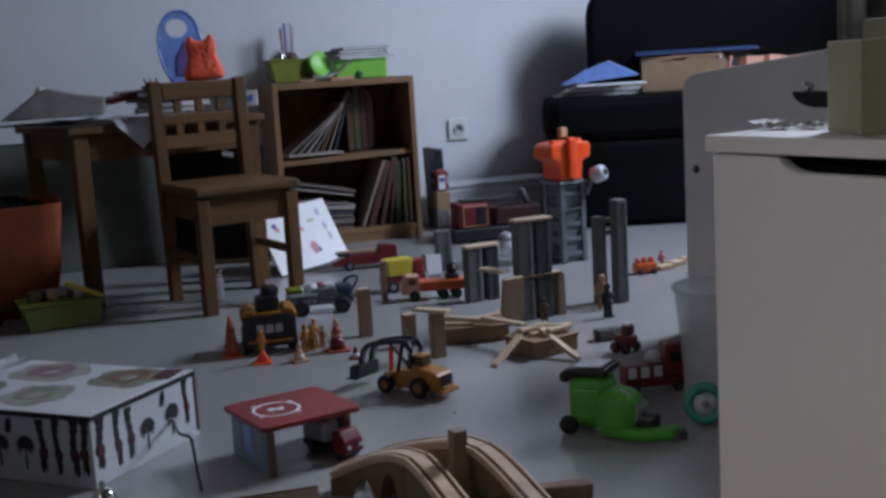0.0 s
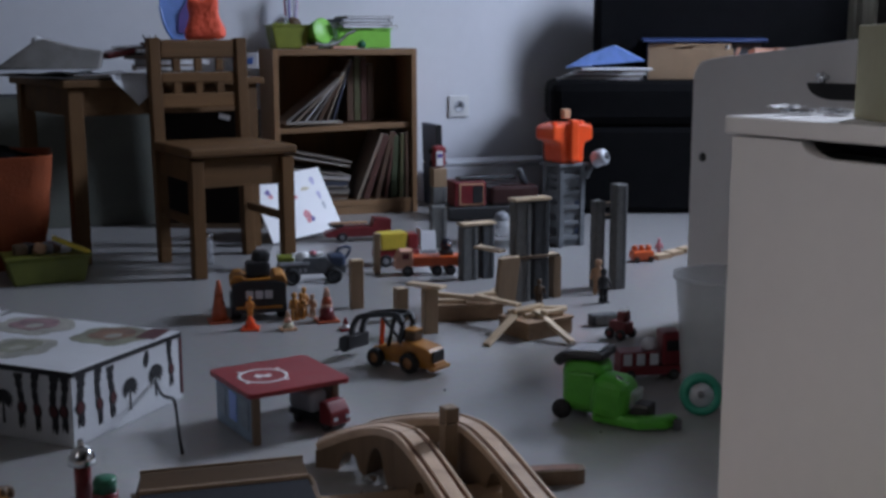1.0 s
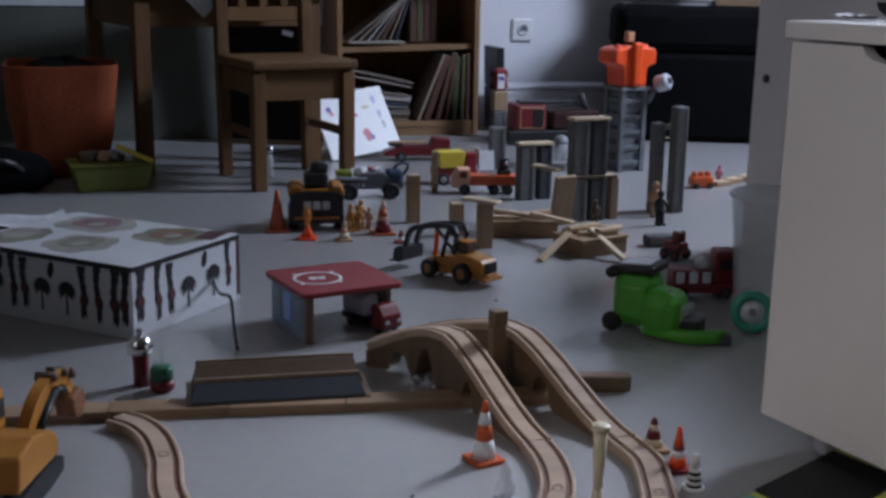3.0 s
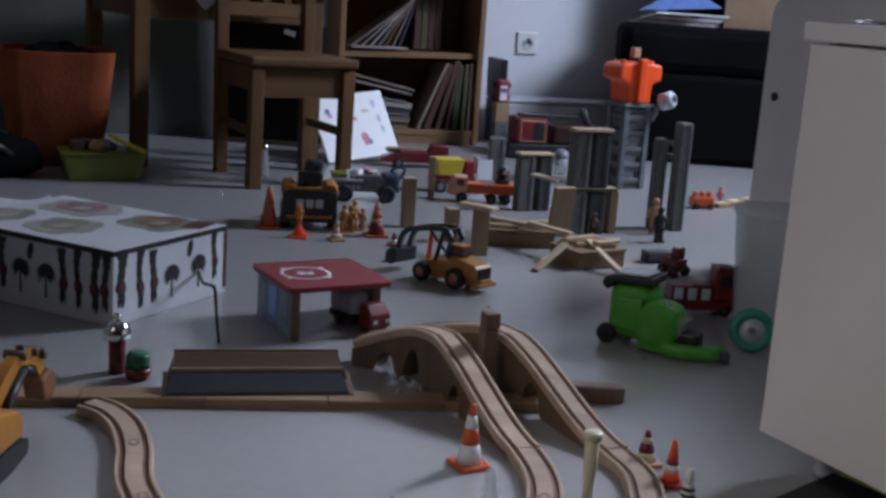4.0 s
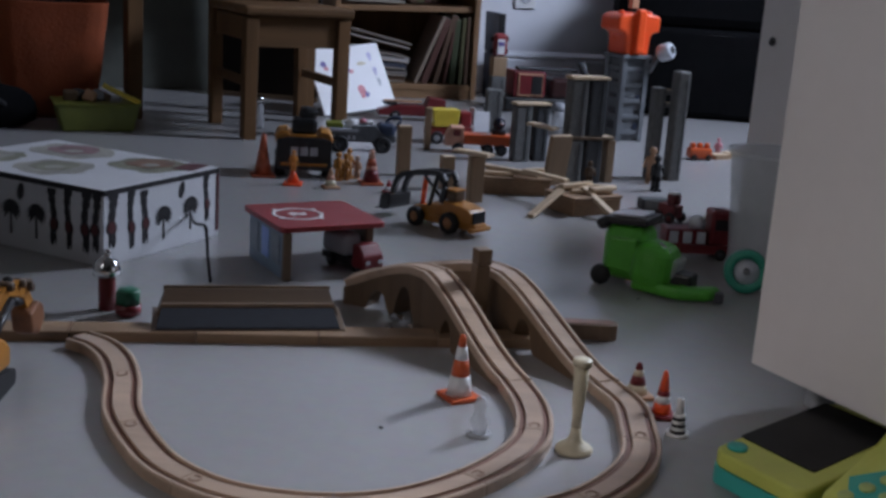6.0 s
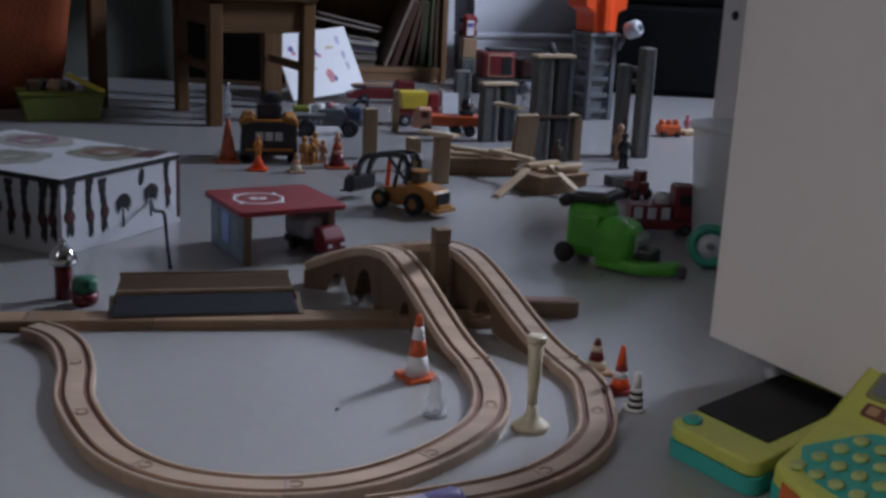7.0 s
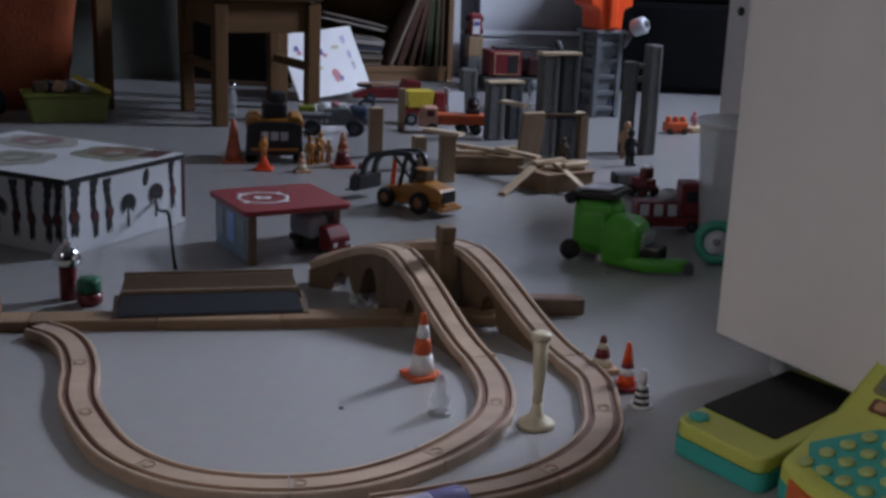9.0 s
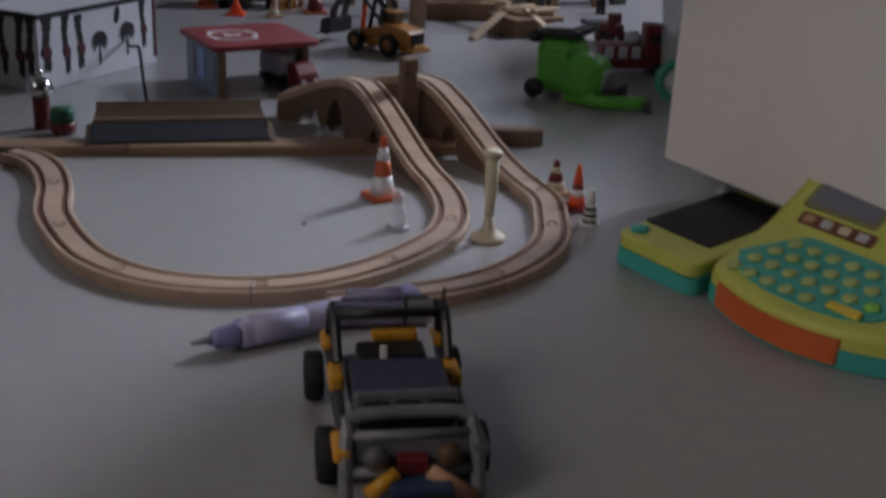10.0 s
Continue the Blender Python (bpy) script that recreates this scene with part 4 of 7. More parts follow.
for k, (x, y, rz) in enumerate(((0.57, 1.32, 10), (0.55, 1.225, 60), (0.60, 1.245, -20), (0.585, 1.20, 35))):
    fl = thing("foil_scrap", pose(x, y, 0.5078, 0, 0, rz), "scrap of shiny foil on the cabinet top", "foil", "foil scraps")
    b = bmesh.new()
    bmesh.ops.create_grid(b, x_segments=5, y_segments=5, size=0.018)
    for v in b.verts:
        v.co.z = 0.004 + 0.004 * noise.noise(v.co * 120 + Vector((k, k, 0)))
    bmesh.ops.solidify(b, geom=b.faces[:], thickness=0.001)
    part("scrap", b, CHROME if k else PAPER, fl)

# ---- clear waste bin with a green wheel inside ----
cb = thing("plastic_bin", pose(0.665, 1.80, 0, 0, 0, 0), "tall frosted clear plastic bin on the floor", "bin")
part("body", add_lathe(new_bm(), [(0.060, 0), (0.064, 0.004), (0.080, 0.20), (0.083, 0.202), (0.080, 0.206), (0.077, 0.2), (0.061, 0.006), (0, 0.006)], 36), FROST, cb)
part("rim", add_lathe(new_bm(), [(0.080, 0.198), (0.085, 0.200), (0.085, 0.207), (0.079, 0.207)], 36), FROST, cb)
gw = thing("green_wheel", pose(0.597, 1.69, 0.0, 0, 0, -12), "sea-green plastic toy wheel standing against the bin", "toy wheel")
part("tyre", add_lathe(new_bm(), [(0.020, -0.011), (0.031, -0.011), (0.034, -0.007), (0.034, 0.007), (0.031, 0.011), (0.020, 0.011), (0.020, -0.011)], 32, pose(0, 0, 0.0345, 82)), SEA_GREEN, gw)
part("hub", add_lathe(new_bm(), [(0, -0.008), (0.020, -0.008), (0.020, 0.008), (0, 0.008)], 24, pose(0, 0, 0.0345, 82)), PALE_GREY, gw)
part("axle_cap", add_lathe(new_bm(), [(0, 0.008), (0.006, 0.008), (0.005, 0.013), (0, 0.014)], 14, pose(0, 0, 0.0345, 82)), GREY, gw)

# ---- wooden railway ----
TRACK_SECTION = [(-0.020, 0), (0.020, 0), (0.020, 0.0108), (0.0188, 0.012), (0.0156, 0.012), (0.0156, 0.0086), (0.0088, 0.0086), (0.0088, 0.012), (-0.0088, 0.012), (-0.0088, 0.0086), (-0.0156, 0.0086), (-0.0156, 0.012), (-0.0188, 0.012), (-0.020, 0.0108)]


def length_of(pts):
    return sum((b - a).length for a, b in zip(pts, pts[1:]))


def cut_up(pts, count, gap=0.0012):
    """The curve in count equal lengths, with a hair of space between."""
    total = length_of(pts)
    out, run, k, cur = [], 0.0, 1, [pts[0]]
    for a, b in zip(pts, pts[1:]):
        d = (b - a).length
        while k < count and run + d >= total * k / count:
            t = (total * k / count - run) / d
            p = a.lerp(b, t)
            e = (b - a).normalized() * gap / 2
            cur.append(p - e)
            out.append(cur)
            cur, k = [p + e], k + 1
        run += d
        cur.append(b)
    out.append(cur)
    return out


def track_piece(pts, label, group="wooden track pieces", thick=0.0):
    t = thing("toy_track", Matrix.Translation(pts[0]), label, "toy track", group)
    o = pts[0]
    loc = [p - o for p in pts]
    sec = TRACK_SECTION if not thick else [(u, v - thick if v == 0 else v - 0.012 + 0.0) for u, v in TRACK_SECTION]
    part("rail_board", add_sweep(new_bm(), loc, sec), BEECH, t)
    lift = 0.0092 if not thick else -0.0028
    for s in (-0.01225, 0.01225):
        g = [(s - 0.0033, lift - 0.0003), (s + 0.0033, lift - 0.0003), (s + 0.0033, lift), (s - 0.0033, lift)]
        part("wheel_groove", add_sweep(new_bm(), loc, g), GROOVE, t, "dark worn wheel groove")
    # dovetail tongue at the far end
    d = (loc[-1] - loc[-2]).normalized()
    side = Vector((d.y, -d.x, 0)).normalized()
    top_z = 0.0122 if not thick else 0.0002
    m = Matrix(((side.x, d.x, 0, loc[-1].x), (side.y, d.y, 0, loc[-1].y), (side.z, d.z, 1, loc[-1].z + top_z), (0, 0, 0, 1)))
    arc = [(0.0062 * math.cos(a), 0.010 + 0.0062 * math.sin(a)) for a in [math.pi * (-0.3 + 1.6 * k / 12) for k in range(13)]]
    ring = arc + [(x * 0.78, 0.010 + (y - 0.010) * 0.78) for x, y in arc[::-1]]
    part("dovetail", add_prism(new_bm(), ring, 0, 0.0006, m), JOINT, t, "worn round dovetail joint")
    return t


def flat(pts, step=0.008):
    return spline([(x, y, 0.0) for x, y in pts], step)


LOOP = [(-0.310, 1.285), (-0.278, 1.262), (-0.249, 1.218), (-0.226, 1.155), (-0.216, 1.110), (-0.202, 1.062), (-0.169, 0.996), (-0.134, 0.946), (-0.085, 0.908), (-0.030, 0.891), (0.030, 0.891), (0.085, 0.910), (0.137, 0.950), (0.181, 1.004), (0.205, 1.052), (0.2145, 1.105), (0.213, 1.160), (0.2035, 1.213)]
for p in cut_up(flat(LOOP), 7):
    track_piece(p, "curved beech toy railway track lying on the floor")
SECOND = [(0.095, 0.856), (0.150, 0.876), (0.210, 0.902), (0.255, 0.936), (0.292, 0.984), (0.314, 1.035), (0.3225, 1.100), (0.325, 1.165), (0.308, 1.225)]
for p in cut_up(flat(SECOND), 3):
    track_piece(p, "curved beech toy railway track beside the loop")
STRAIGHT = [(-0.62, 1.272), (-0.42, 1.300), (-0.222, 1.328), (-0.10, 1.342), (0.04, 1.358), (0.10, 1.366), (0.22, 1.382), (0.262, 1.388)]
STRIP_SECTION = [(-0.020, 0), (0.020, 0), (0.020, 0.0105), (0.0185, 0.012), (-0.0185, 0.012), (-0.020, 0.0105)]
for p in cut_up(flat(STRAIGHT, 0.03), 6):
    t = thing("toy_road_strip", Matrix.Translation(p[0]), "plain brown wooden road strip running past the platform", "toy road", "wooden road strips")
    part("board", add_sweep(new_bm(), [q - p[0] for q in p], STRIP_SECTION), STRIP_WOOD, t)
    d = (p[-1] - p[-2]).normalized()
    e = p[-1] - p[0] - d * 0.0015
    part("worn_end", add_box(new_bm(), (0.0012, 0.036, 0.0003), (e.x, e.y, 0.0121), (0, 0, math.degrees(math.atan2(d.y, d.x)))), GROOVE, t)


def viaduct(pts, arches, label):
    """A sloping track on a solid wooden support with arched openings; pts run along its top."""
    o = Vector((pts[0].x, pts[0].y, 0))
    t = thing("toy_viaduct", Matrix.Translation(o), label, "toy bridge", "wooden viaduct ramps")
    s, run = [0.0], 0.0
    for a, b in zip(pts, pts[1:]):
        run += (b.xy - a.xy).length
        s.append(run)

    def base(x):
        for c, w, h in arches:
            if abs(x - c) < w / 2:
                return h * math.sqrt(max(0.0, 1 - ((x - c) / (w / 2)) ** 2))
        return 0.0

    b = bmesh.new()
    rows = []
    for k, p in enumerate(pts):
        d = (pts[min(k + 1, len(pts) - 1)] - pts[max(k - 1, 0)])
        side = Vector((d.y, -d.x, 0)).normalized() * 0.0185
        lo, hi = min(base(s[k]), p.z - 0.016), p.z - 0.010
        lo = max(0.0, min(lo, hi - 0.002))
        q = Vector((p.x, p.y, 0)) - o
        rows.append([b.verts.new(q - side + Vector((0, 0, lo))), b.verts.new(q + side + Vector((0, 0, lo))), b.verts.new(q + side + Vector((0, 0, hi))), b.verts.new(q - side + Vector((0, 0, hi)))])
    for p, q in zip(rows, rows[1:]):
        for k in range(4):
            b.faces.new((p[k], p[(k + 1) % 4], q[(k + 1) % 4], q[k]))
    b.faces.new(rows[0][::-1])
    b.faces.new(rows[-1])
    bmesh.ops.recalc_face_normals(b, faces=b.faces[:])
    part("support", b, SHADED_BEECH, t, "wooden support with arched openings")
    loc = [p - o for p in pts]
    sec = [(u, -0.010 if v == 0 else v - 0.012) for u, v in TRACK_SECTION]
    part("rail_board", add_sweep(new_bm(), loc, sec), BEECH, t)
    for q in (-0.01225, 0.01225):
        part("wheel_groove", add_sweep(new_bm(), loc, [(q - 0.0033, -0.0031), (q + 0.0033, -0.0031), (q + 0.0033, -0.0028), (q - 0.0033, -0.0028)]), GROOVE, t, "dark worn wheel groove")
    return t


def slope(a, b, z0, z1, n=44):
    """An S-shaped ramp in a straight line on the plan."""
    out = []
    for k in range(n + 1):
        t = k / n
        h = t * t * (3 - 2 * t)
        out.append(Vector((a[0] + (b[0] - a[0]) * t, a[1] + (b[1] - a[1]) * t, z0 + (z1 - z0) * (0.25 * t + 0.75 * h))))
    return out


ZT = 0.078
T1, T2 = (0.112, 1.428), (0.205, 1.447)
viaduct(slope((0.2035, 1.2145), T1, 0.0125, ZT), ((0.155, 0.035, 0.035),), "beech viaduct ramp with an arched opening under the track")
viaduct(slope((0.3075, 1.227), T2, 0.0125, ZT), ((0.16, 0.045, 0.038),), "beech viaduct ramp with an arched opening under the track")
far1 = spline([(T1[0] - 0.001, T1[1] + 0.002, ZT), (0.088, 1.466, 0.074), (0.060, 1.494, 0.064), (0.028, 1.514, 0.050), (-0.006, 1.526, 0.035)], 0.006)
viaduct(far1, ((0.045, 0.042, 0.045), (0.100, 0.036, 0.028)), "curved beech viaduct with two arches turning away")
far2 = spline([(T2[0] - 0.001, T2[1] + 0.002, ZT), (0.180, 1.495, 0.074), (0.145, 1.535, 0.063), (0.10, 1.57, 0.048), (0.06, 1.59, 0.034)], 0.006)
viaduct(far2, ((0.05, 0.045, 0.045), (0.115, 0.045, 0.03)), "curved beech viaduct with two arches turning away")
pb = thing("wooden_post", pose(0.168, 1.418, 0, 0, 0, 20), "square beech post standing between the viaduct ramps", "block")
box_part("shaft", (0.0195, 0.0195, 0.092), (0, 0, 0), SHADED_BEECH, pb, bevel=0.0015)
box_part("head", (0.0205, 0.0200, 0.021), (0.0008, -0.0005, 0.0925), SHADED_BEECH, pb, (0, 0, 3), bevel=0.002, label="small beech block set on the post")

eb = thing("wooden_wedge", pose(0.309, 1.423, 0, 0, 0, 2), "rounded brown beech block lying beside the viaduct", "block")
part("body", add_prism(new_bm(), [(-0.050, -0.014), (0.034, -0.014), (0.043, -0.010), (0.046, -0.002), (0.044, 0.007), (0.036, 0.012), (-0.050, 0.012)], 0.0, 0.0215, None, 0.0015), SHADED_BEECH, eb)
part("worn_top", add_prism(new_bm(), [(-0.046, -0.011), (0.034, -0.010), (0.041, -0.002), (0.036, 0.008), (-0.046, 0.009)], 0.0216, 0.0222), GROOVE, eb, "dark worn top face")

# station platform ramp
PL = 0.236
PF = pose(-0.231, 1.311, 0, 0, 0, 10.8)


def slant(bm):
    """Ends that lean inward towards the top."""
    for v in bm.verts:
        v.co.x += (v.co.z - 0.0125) * (0.32 if v.co.x < PL / 2 else -0.32)
    return bm


pf = thing("toy_platform", PF, "wooden toy platform with a brown deck and dark felt strip", "toy platform")
part("base", add_prism(new_bm(), [(0.0, 0.0125), (0.074, 0.0125), (0.074, 0.020), (0.0, 0.0135)], 0, PL, Matrix(((0, 0, 1, 0), (1, 0, 0, 0), (0, 1, 0, 0), (0, 0, 0, 1))), 0.001), SHADED_BEECH, pf)
part("felt_strip", slant(add_prism(new_bm(), [(0.001, 0.0140), (0.003, 0.0160), (0.032, 0.032), (0.032, 0.020)], 0.005, PL - 0.006, Matrix(((0, 0, 1, 0), (1, 0, 0, 0), (0, 1, 0, 0), (0, 0, 0, 1))))), SLATE, pf)
part("ridge", slant(add_prism(new_bm(), [(0.0325, 0.022), (0.041, 0.022), (0.041, 0.036), (0.035, 0.036), (0.0325, 0.033)], 0.003, PL - 0.003, Matrix(((0, 0, 1, 0), (1, 0, 0, 0), (0, 1, 0, 0), (0, 0, 0, 1))))), SHADED_BEECH, pf)
part("deck", slant(add_prism(new_bm(), [(0.0415, 0.020), (0.072, 0.020), (0.072, 0.046), (0.069, 0.046), (0.0415, 0.030)], 0.004, PL - 0.004, Matrix(((0, 0, 1, 0), (1, 0, 0, 0), (0, 1, 0, 0), (0, 0, 0, 1))))), BROWN, pf)
box_part("back_rail", (PL - 0.026, 0.004, 0.048), (PL / 2, 0.0763, 0.0), SHADED_BEECH, pf, bevel=0.0006)

# bell post with a barrel
bl = thing("toy_bell_post", pose(-0.313, 1.425, 0, 0, 0, 10), "dark red toy post with a silver bell on top", "toy bell")
part("post", add_lathe(new_bm(), [(0.011, 0), (0.011, 0.045), (0.0095, 0.047), (0, 0.047)], 18), DARK_RED, bl)
part("bell", add_lathe(new_bm(), [(0.018, 0.047), (0.0175, 0.056), (0.013, 0.066), (0.006, 0.071), (0, 0.072)], 24), CHROME, bl, "shiny silver bell")
part("clapper", add_lathe(new_bm(), [(0.0045, 0.071), (0.0055, 0.075), (0.004, 0.080), (0, 0.081)], 14), CHROME, bl)
ba = thing("toy_barrel", pose(-0.281, 1.405, 0, 0, 0, 35), "small green and red wooden toy barrel", "toy barrel")
part("drum", add_lathe(new_bm(), [(0.012, 0), (0.0165, 0.004), (0.0165, 0.016), (0, 0.016)], 18), DARK_RED, ba)
part("lid", add_lathe(new_bm(), [(0.0165, 0.016), (0.0165, 0.032), (0.014, 0.035), (0, 0.035)], 6), DARK_GREEN, ba)


# ---- cones and small posts ----
def cone(x, y, h, r, base, bands, label, rz=0.0, lean=(0, 0)):
    """A traffic cone; bands are (from, to, material) as shares of its height."""
    c = thing("toy_cone", pose(x, y, 0, lean[0], lean[1], rz), label, "toy cone", "toy traffic cones")
    part("foot", add_box(new_bm(), (2.3 * r, 2.3 * r, 0.005), (0, 0, 0), bevel=0.0015), base, c)

    def rad(t):
        return r * 0.86 * (1 - t) + r * 0.20 * t

    for a, b, mm in bands:
        prof = [(rad(a), 0.005 + a * (h - 0.005)), (rad(b), 0.005 + b * (h - 0.005))]
        if b >= 0.999:
            prof += [(rad(b) * 0.6, h + 0.001), (0, h + 0.0015)]
        part("band", add_lathe(new_bm(), prof, 24), mm, c)
    return c


cone(0.138, 1.180, 0.073, 0.0165, ORANGE, ((0, 0.33, SHOPWHITE), (0.33, 0.60, ORANGE), (0.60, 0.82, SHOPWHITE), (0.82, 1.0, ORANGE)), "orange and white striped toy traffic cone", 28)
cone(0.343, 1.215, 0.040, 0.014, TAN, ((0, 0.3, CREAM), (0.3, 0.6, DARK_RED), (0.6, 0.8, CREAM), (0.8, 1.0, DARK_RED)), "brownish striped wooden toy cone", 10)
cone(0.360, 1.158, 0.052, 0.012, RED, ((0, 0.25, BRIGHT_ORANGE), (0.25, 0.42, SHOPWHITE), (0.42, 0.55, RED), (0.55, 1.0, BRIGHT_ORANGE)), "slim red-orange toy cone with white rings", 0)
st = thing("toy_bollard", pose(0.367, 1.108, 0), "white toy bollard with black stripes", "toy bollard")
part("foot", add_lathe(new_bm(), [(0.012, 0), (0.012, 0.003), (0, 0.003)], 20), SHOPWHITE, st)
for k in range(6):
    part("ring", add_lathe(new_bm(), [(0.0085 - 0.0004 * k, 0.003 + 0.0035 * k), (0.0083 - 0.0004 * k, 0.0065 + 0.0035 * k)], 18), (BLACK, SHOPWHITE)[k % 2], st)
part("stem", add_lathe(new_bm(), [(0.0045, 0.024), (0.0038, 0.040), (0, 0.042)], 16), SHOPWHITE, st)
cs = thing("toy_signal_post", pose(0.250, 1.052, 0), "cream plastic toy signal post on a round foot", "toy post")
part("foot", add_lathe(new_bm(), [(0.0185, 0), (0.0190, 0.003), (0.0165, 0.006), (0.010, 0.0095), (0.0062, 0.015), (0.0050, 0.026)], 28), CREAM, cs)
part("stem", add_lathe(new_bm(), [(0.0050, 0.026), (0.0052, 0.042), (0.0066, 0.054), (0.0078, 0.090)], 20), CREAM, cs)
part("cap", add_lathe(new_bm(), [(0.0078, 0.090), (0.0098, 0.091), (0.0100, 0.096), (0.0090, 0.0975), (0, 0.0975)], 20), CREAM, cs)
cl = thing("clear_figure", pose(0.155, 1.078, 0, 0, 0, 30), "small clear plastic toy figure stand", "clear plastic toy")
part("disc", add_lathe(new_bm(), [(0.013, 0), (0.013, 0.003), (0, 0.003)], 22), CLEAR, cl)
part("body", add_lathe(new_bm(), [(0.008, 0.003), (0.011, 0.016), (0.006, 0.024), (0.007, 0.034), (0.004, 0.042), (0, 0.043)], 14), CLEAR, cl)

# ---- fire station ----
FS = pose(-0.186, 1.743, 0, 0, 0, 28)  # back-left corner; x to the right, y away
fs = thing("toy_fire_station", FS, "red-roofed wooden toy fire station with blue sides", "toy building")
PRINT_PALE = mat("faded_blue_print", (0.24, 0.29, 0.36), 0.5, vary=0.2, size=60)
FW, FD, FH = 0.169, 0.163, 0.080
rr = 0.010
corners = [(cx + rr * math.cos(radians(a0 + 22.5 * k)), cy + rr * math.sin(radians(a0 + 22.5 * k))) for cx, cy, a0 in ((FW - rr, -FD + rr, -90), (FW - rr, -rr, 0), (rr, -rr, 90), (rr, -FD + rr, 180)) for k in range(5)]
part("roof", add_prism(new_bm(), corners, FH - 0.008, FH, None, 0.0012), RED, fs)
for x in (0.012, FW - 0.012):
    w = box_part("side_wall", (0.008, FD - 0.022 if x < 0.05 else 0.112, FH - 0.0085), (x, -FD / 2 if x < 0.05 else -0.067, 0), mat("pale_blue_print", (0.20, 0.27, 0.36), 0.5, vary=0.2, size=30) if x < 0.05 else SHADED_BEECH, fs)
    if x < 0.05:
        for k in range(3):
            part("printed_window", add_box(new_bm(), (0.001, 0.03, 0.045), (x - 0.0046, -0.035 - 0.045 * k, 0.018)), (PRINT_PALE, SKY_BLUE, PRINT_PALE)[k], w)
for x in (0.012, FW - 0.012):
    box_part("corner_post", (0.012, 0.010, FH - 0.0085), (x, -FD + 0.006 if x < 0.05 else -0.1286, 0), SHADED_BEECH, fs)
ring = new_bm()
add_lathe(ring, [(0.034, 0), (0.0395, 0), (0.0395, 0.0006), (0.034, 0.0006), (0.034, 0)], 36, pose(0.058, -0.081, FH + 0.0002))
part("ring_emblem", ring, SHOPWHITE, fs, "white ring emblem on the roof")
for k in range(4):
    a = k * math.pi / 2 + 0.6
    part("emblem_tick", add_box(new_bm(), (0.012, 0.006, 0.0008), (0.058 + 0.0405 * math.cos(a), -0.081 + 0.0405 * math.sin(a), FH + 0.0003), (0, 0, math.degrees(a))), SHOPWHITE, fs)
part("emblem_core", add_prism(new_bm(), [(0.048, -0.091), (0.056, -0.085), (0.061, -0.092), (0.070, -0.089), (0.072, -0.075), (0.060, -0.079), (0.052, -0.069), (0.044, -0.077)], FH + 0.0003, FH + 0.0009), SHOPWHITE, fs)

# ---- patterned carton ----
KM = pose(-0.369, 1.621, 0, 0, 0, 62)  # near corner; x runs along the long side, y along the other side
kt = thing("patterned_carton", KM, "white carton printed with dark palms and hanging beads", "box")
KL, KD, KH = 0.268, 0.36, 0.115
MPAPER = mat("printed_white_carton", (0.66, 0.67, 0.69), 0.5, vary=0.04, size=14, bump=0)
INK = mat("black_ink", (0.014, 0.013, 0.016), 0.5, vary=0.2, size=60, bump=0)
INK_RED = mat("dark_red_ink", (0.085, 0.016, 0.018), 0.5, vary=0.2, size=60, bump=0)
box_part("carton", (KL, KD, KH), (KL / 2, KD / 2, 0), MPAPER, kt, bevel=0.001)
part("top_border", add_box(new_bm(), (KL, 0.001, 0.008), (KL / 2, -0.0006, KH - 0.009)), INK, kt, "black printed border")
part("top_border", add_box(new_bm(), (0.001, KD, 0.008), (-0.0006, KD / 2, KH - 0.009)), INK, kt, "black printed border")
part("corner_strip", add_box(new_bm(), (0.007, 0.001, KH - 0.02), (KL - 0.0035, -0.0006, 0.010)), INK_RED, kt, "dark printed corner strip")


def face(side):
    """A pose on a printed side: 0 the long face, 1 the other."""
    return pose(0, -0.0004, 0, 90) if side == 0 else Matrix(((0, 0, -1, -0.0004), (-1, 0, 0, 0), (0, 1, 0, 0), (0, 0, 0, 1)))


def puppet(x, z1, z0, side, mm, wide=1.0):
    """A slender hanging puppet, printed: head, chest, hips and two legs."""
    sx = -1 if side else 1
    n, pts = 30, []
    for k in range(n + 1):
        t = k / n
        w = 0.0013
        for c, a, r in ((0.05, 0.0072, 0.06), (0.20, 0.0058, 0.06), (0.40, 0.0050, 0.09), (0.63, 0.0074, 0.08), (0.78, 0.0044, 0.12)):
            w = max(w, wide * a * math.sqrt(max(0.0, 1 - ((t - c) / (1.7 * r)) ** 2)))
        pts.append((w, 0.0022 * math.sin(7 * t + 40 * x), z1 + (z0 - z1) * t))
    b = add_prism(new_bm(), [(sx * x + u - w, z) for w, u, z in pts] + [(sx * x + u + w, z) for w, u, z in pts[::-1]], 0.0, 0.0006, face(side))
    for q in (-1, 1):
        m = sx * x + 0.0022 * math.sin(7 * 0.7 + 40 * x)
        add_prism(b, [(m, z1 + (z0 - z1) * 0.70), (m + q * 0.0045 * wide, z1 + (z0 - z1) * 0.84), (m + q * 0.0036 * wide, z0), (m + q * 0.0012, z1 + (z0 - z1) * 0.84)], 0.0, 0.0007, face(side))
    part("puppet_motif", b, INK, kt)
    z = z1 + (z0 - z1) * 0.62
    u = 0.0022 * math.sin(7 * 0.58 + 40 * x)
    part("skirt_motif", add_prism(new_bm(), [(sx * x + u + 0.0056 * wide * math.cos(a), z + 0.009 * math.sin(a)) for a in [math.pi * k / 6 for k in range(12)]], 0.0, 0.0010, face(side)), mm, kt, "dark red printed skirt")


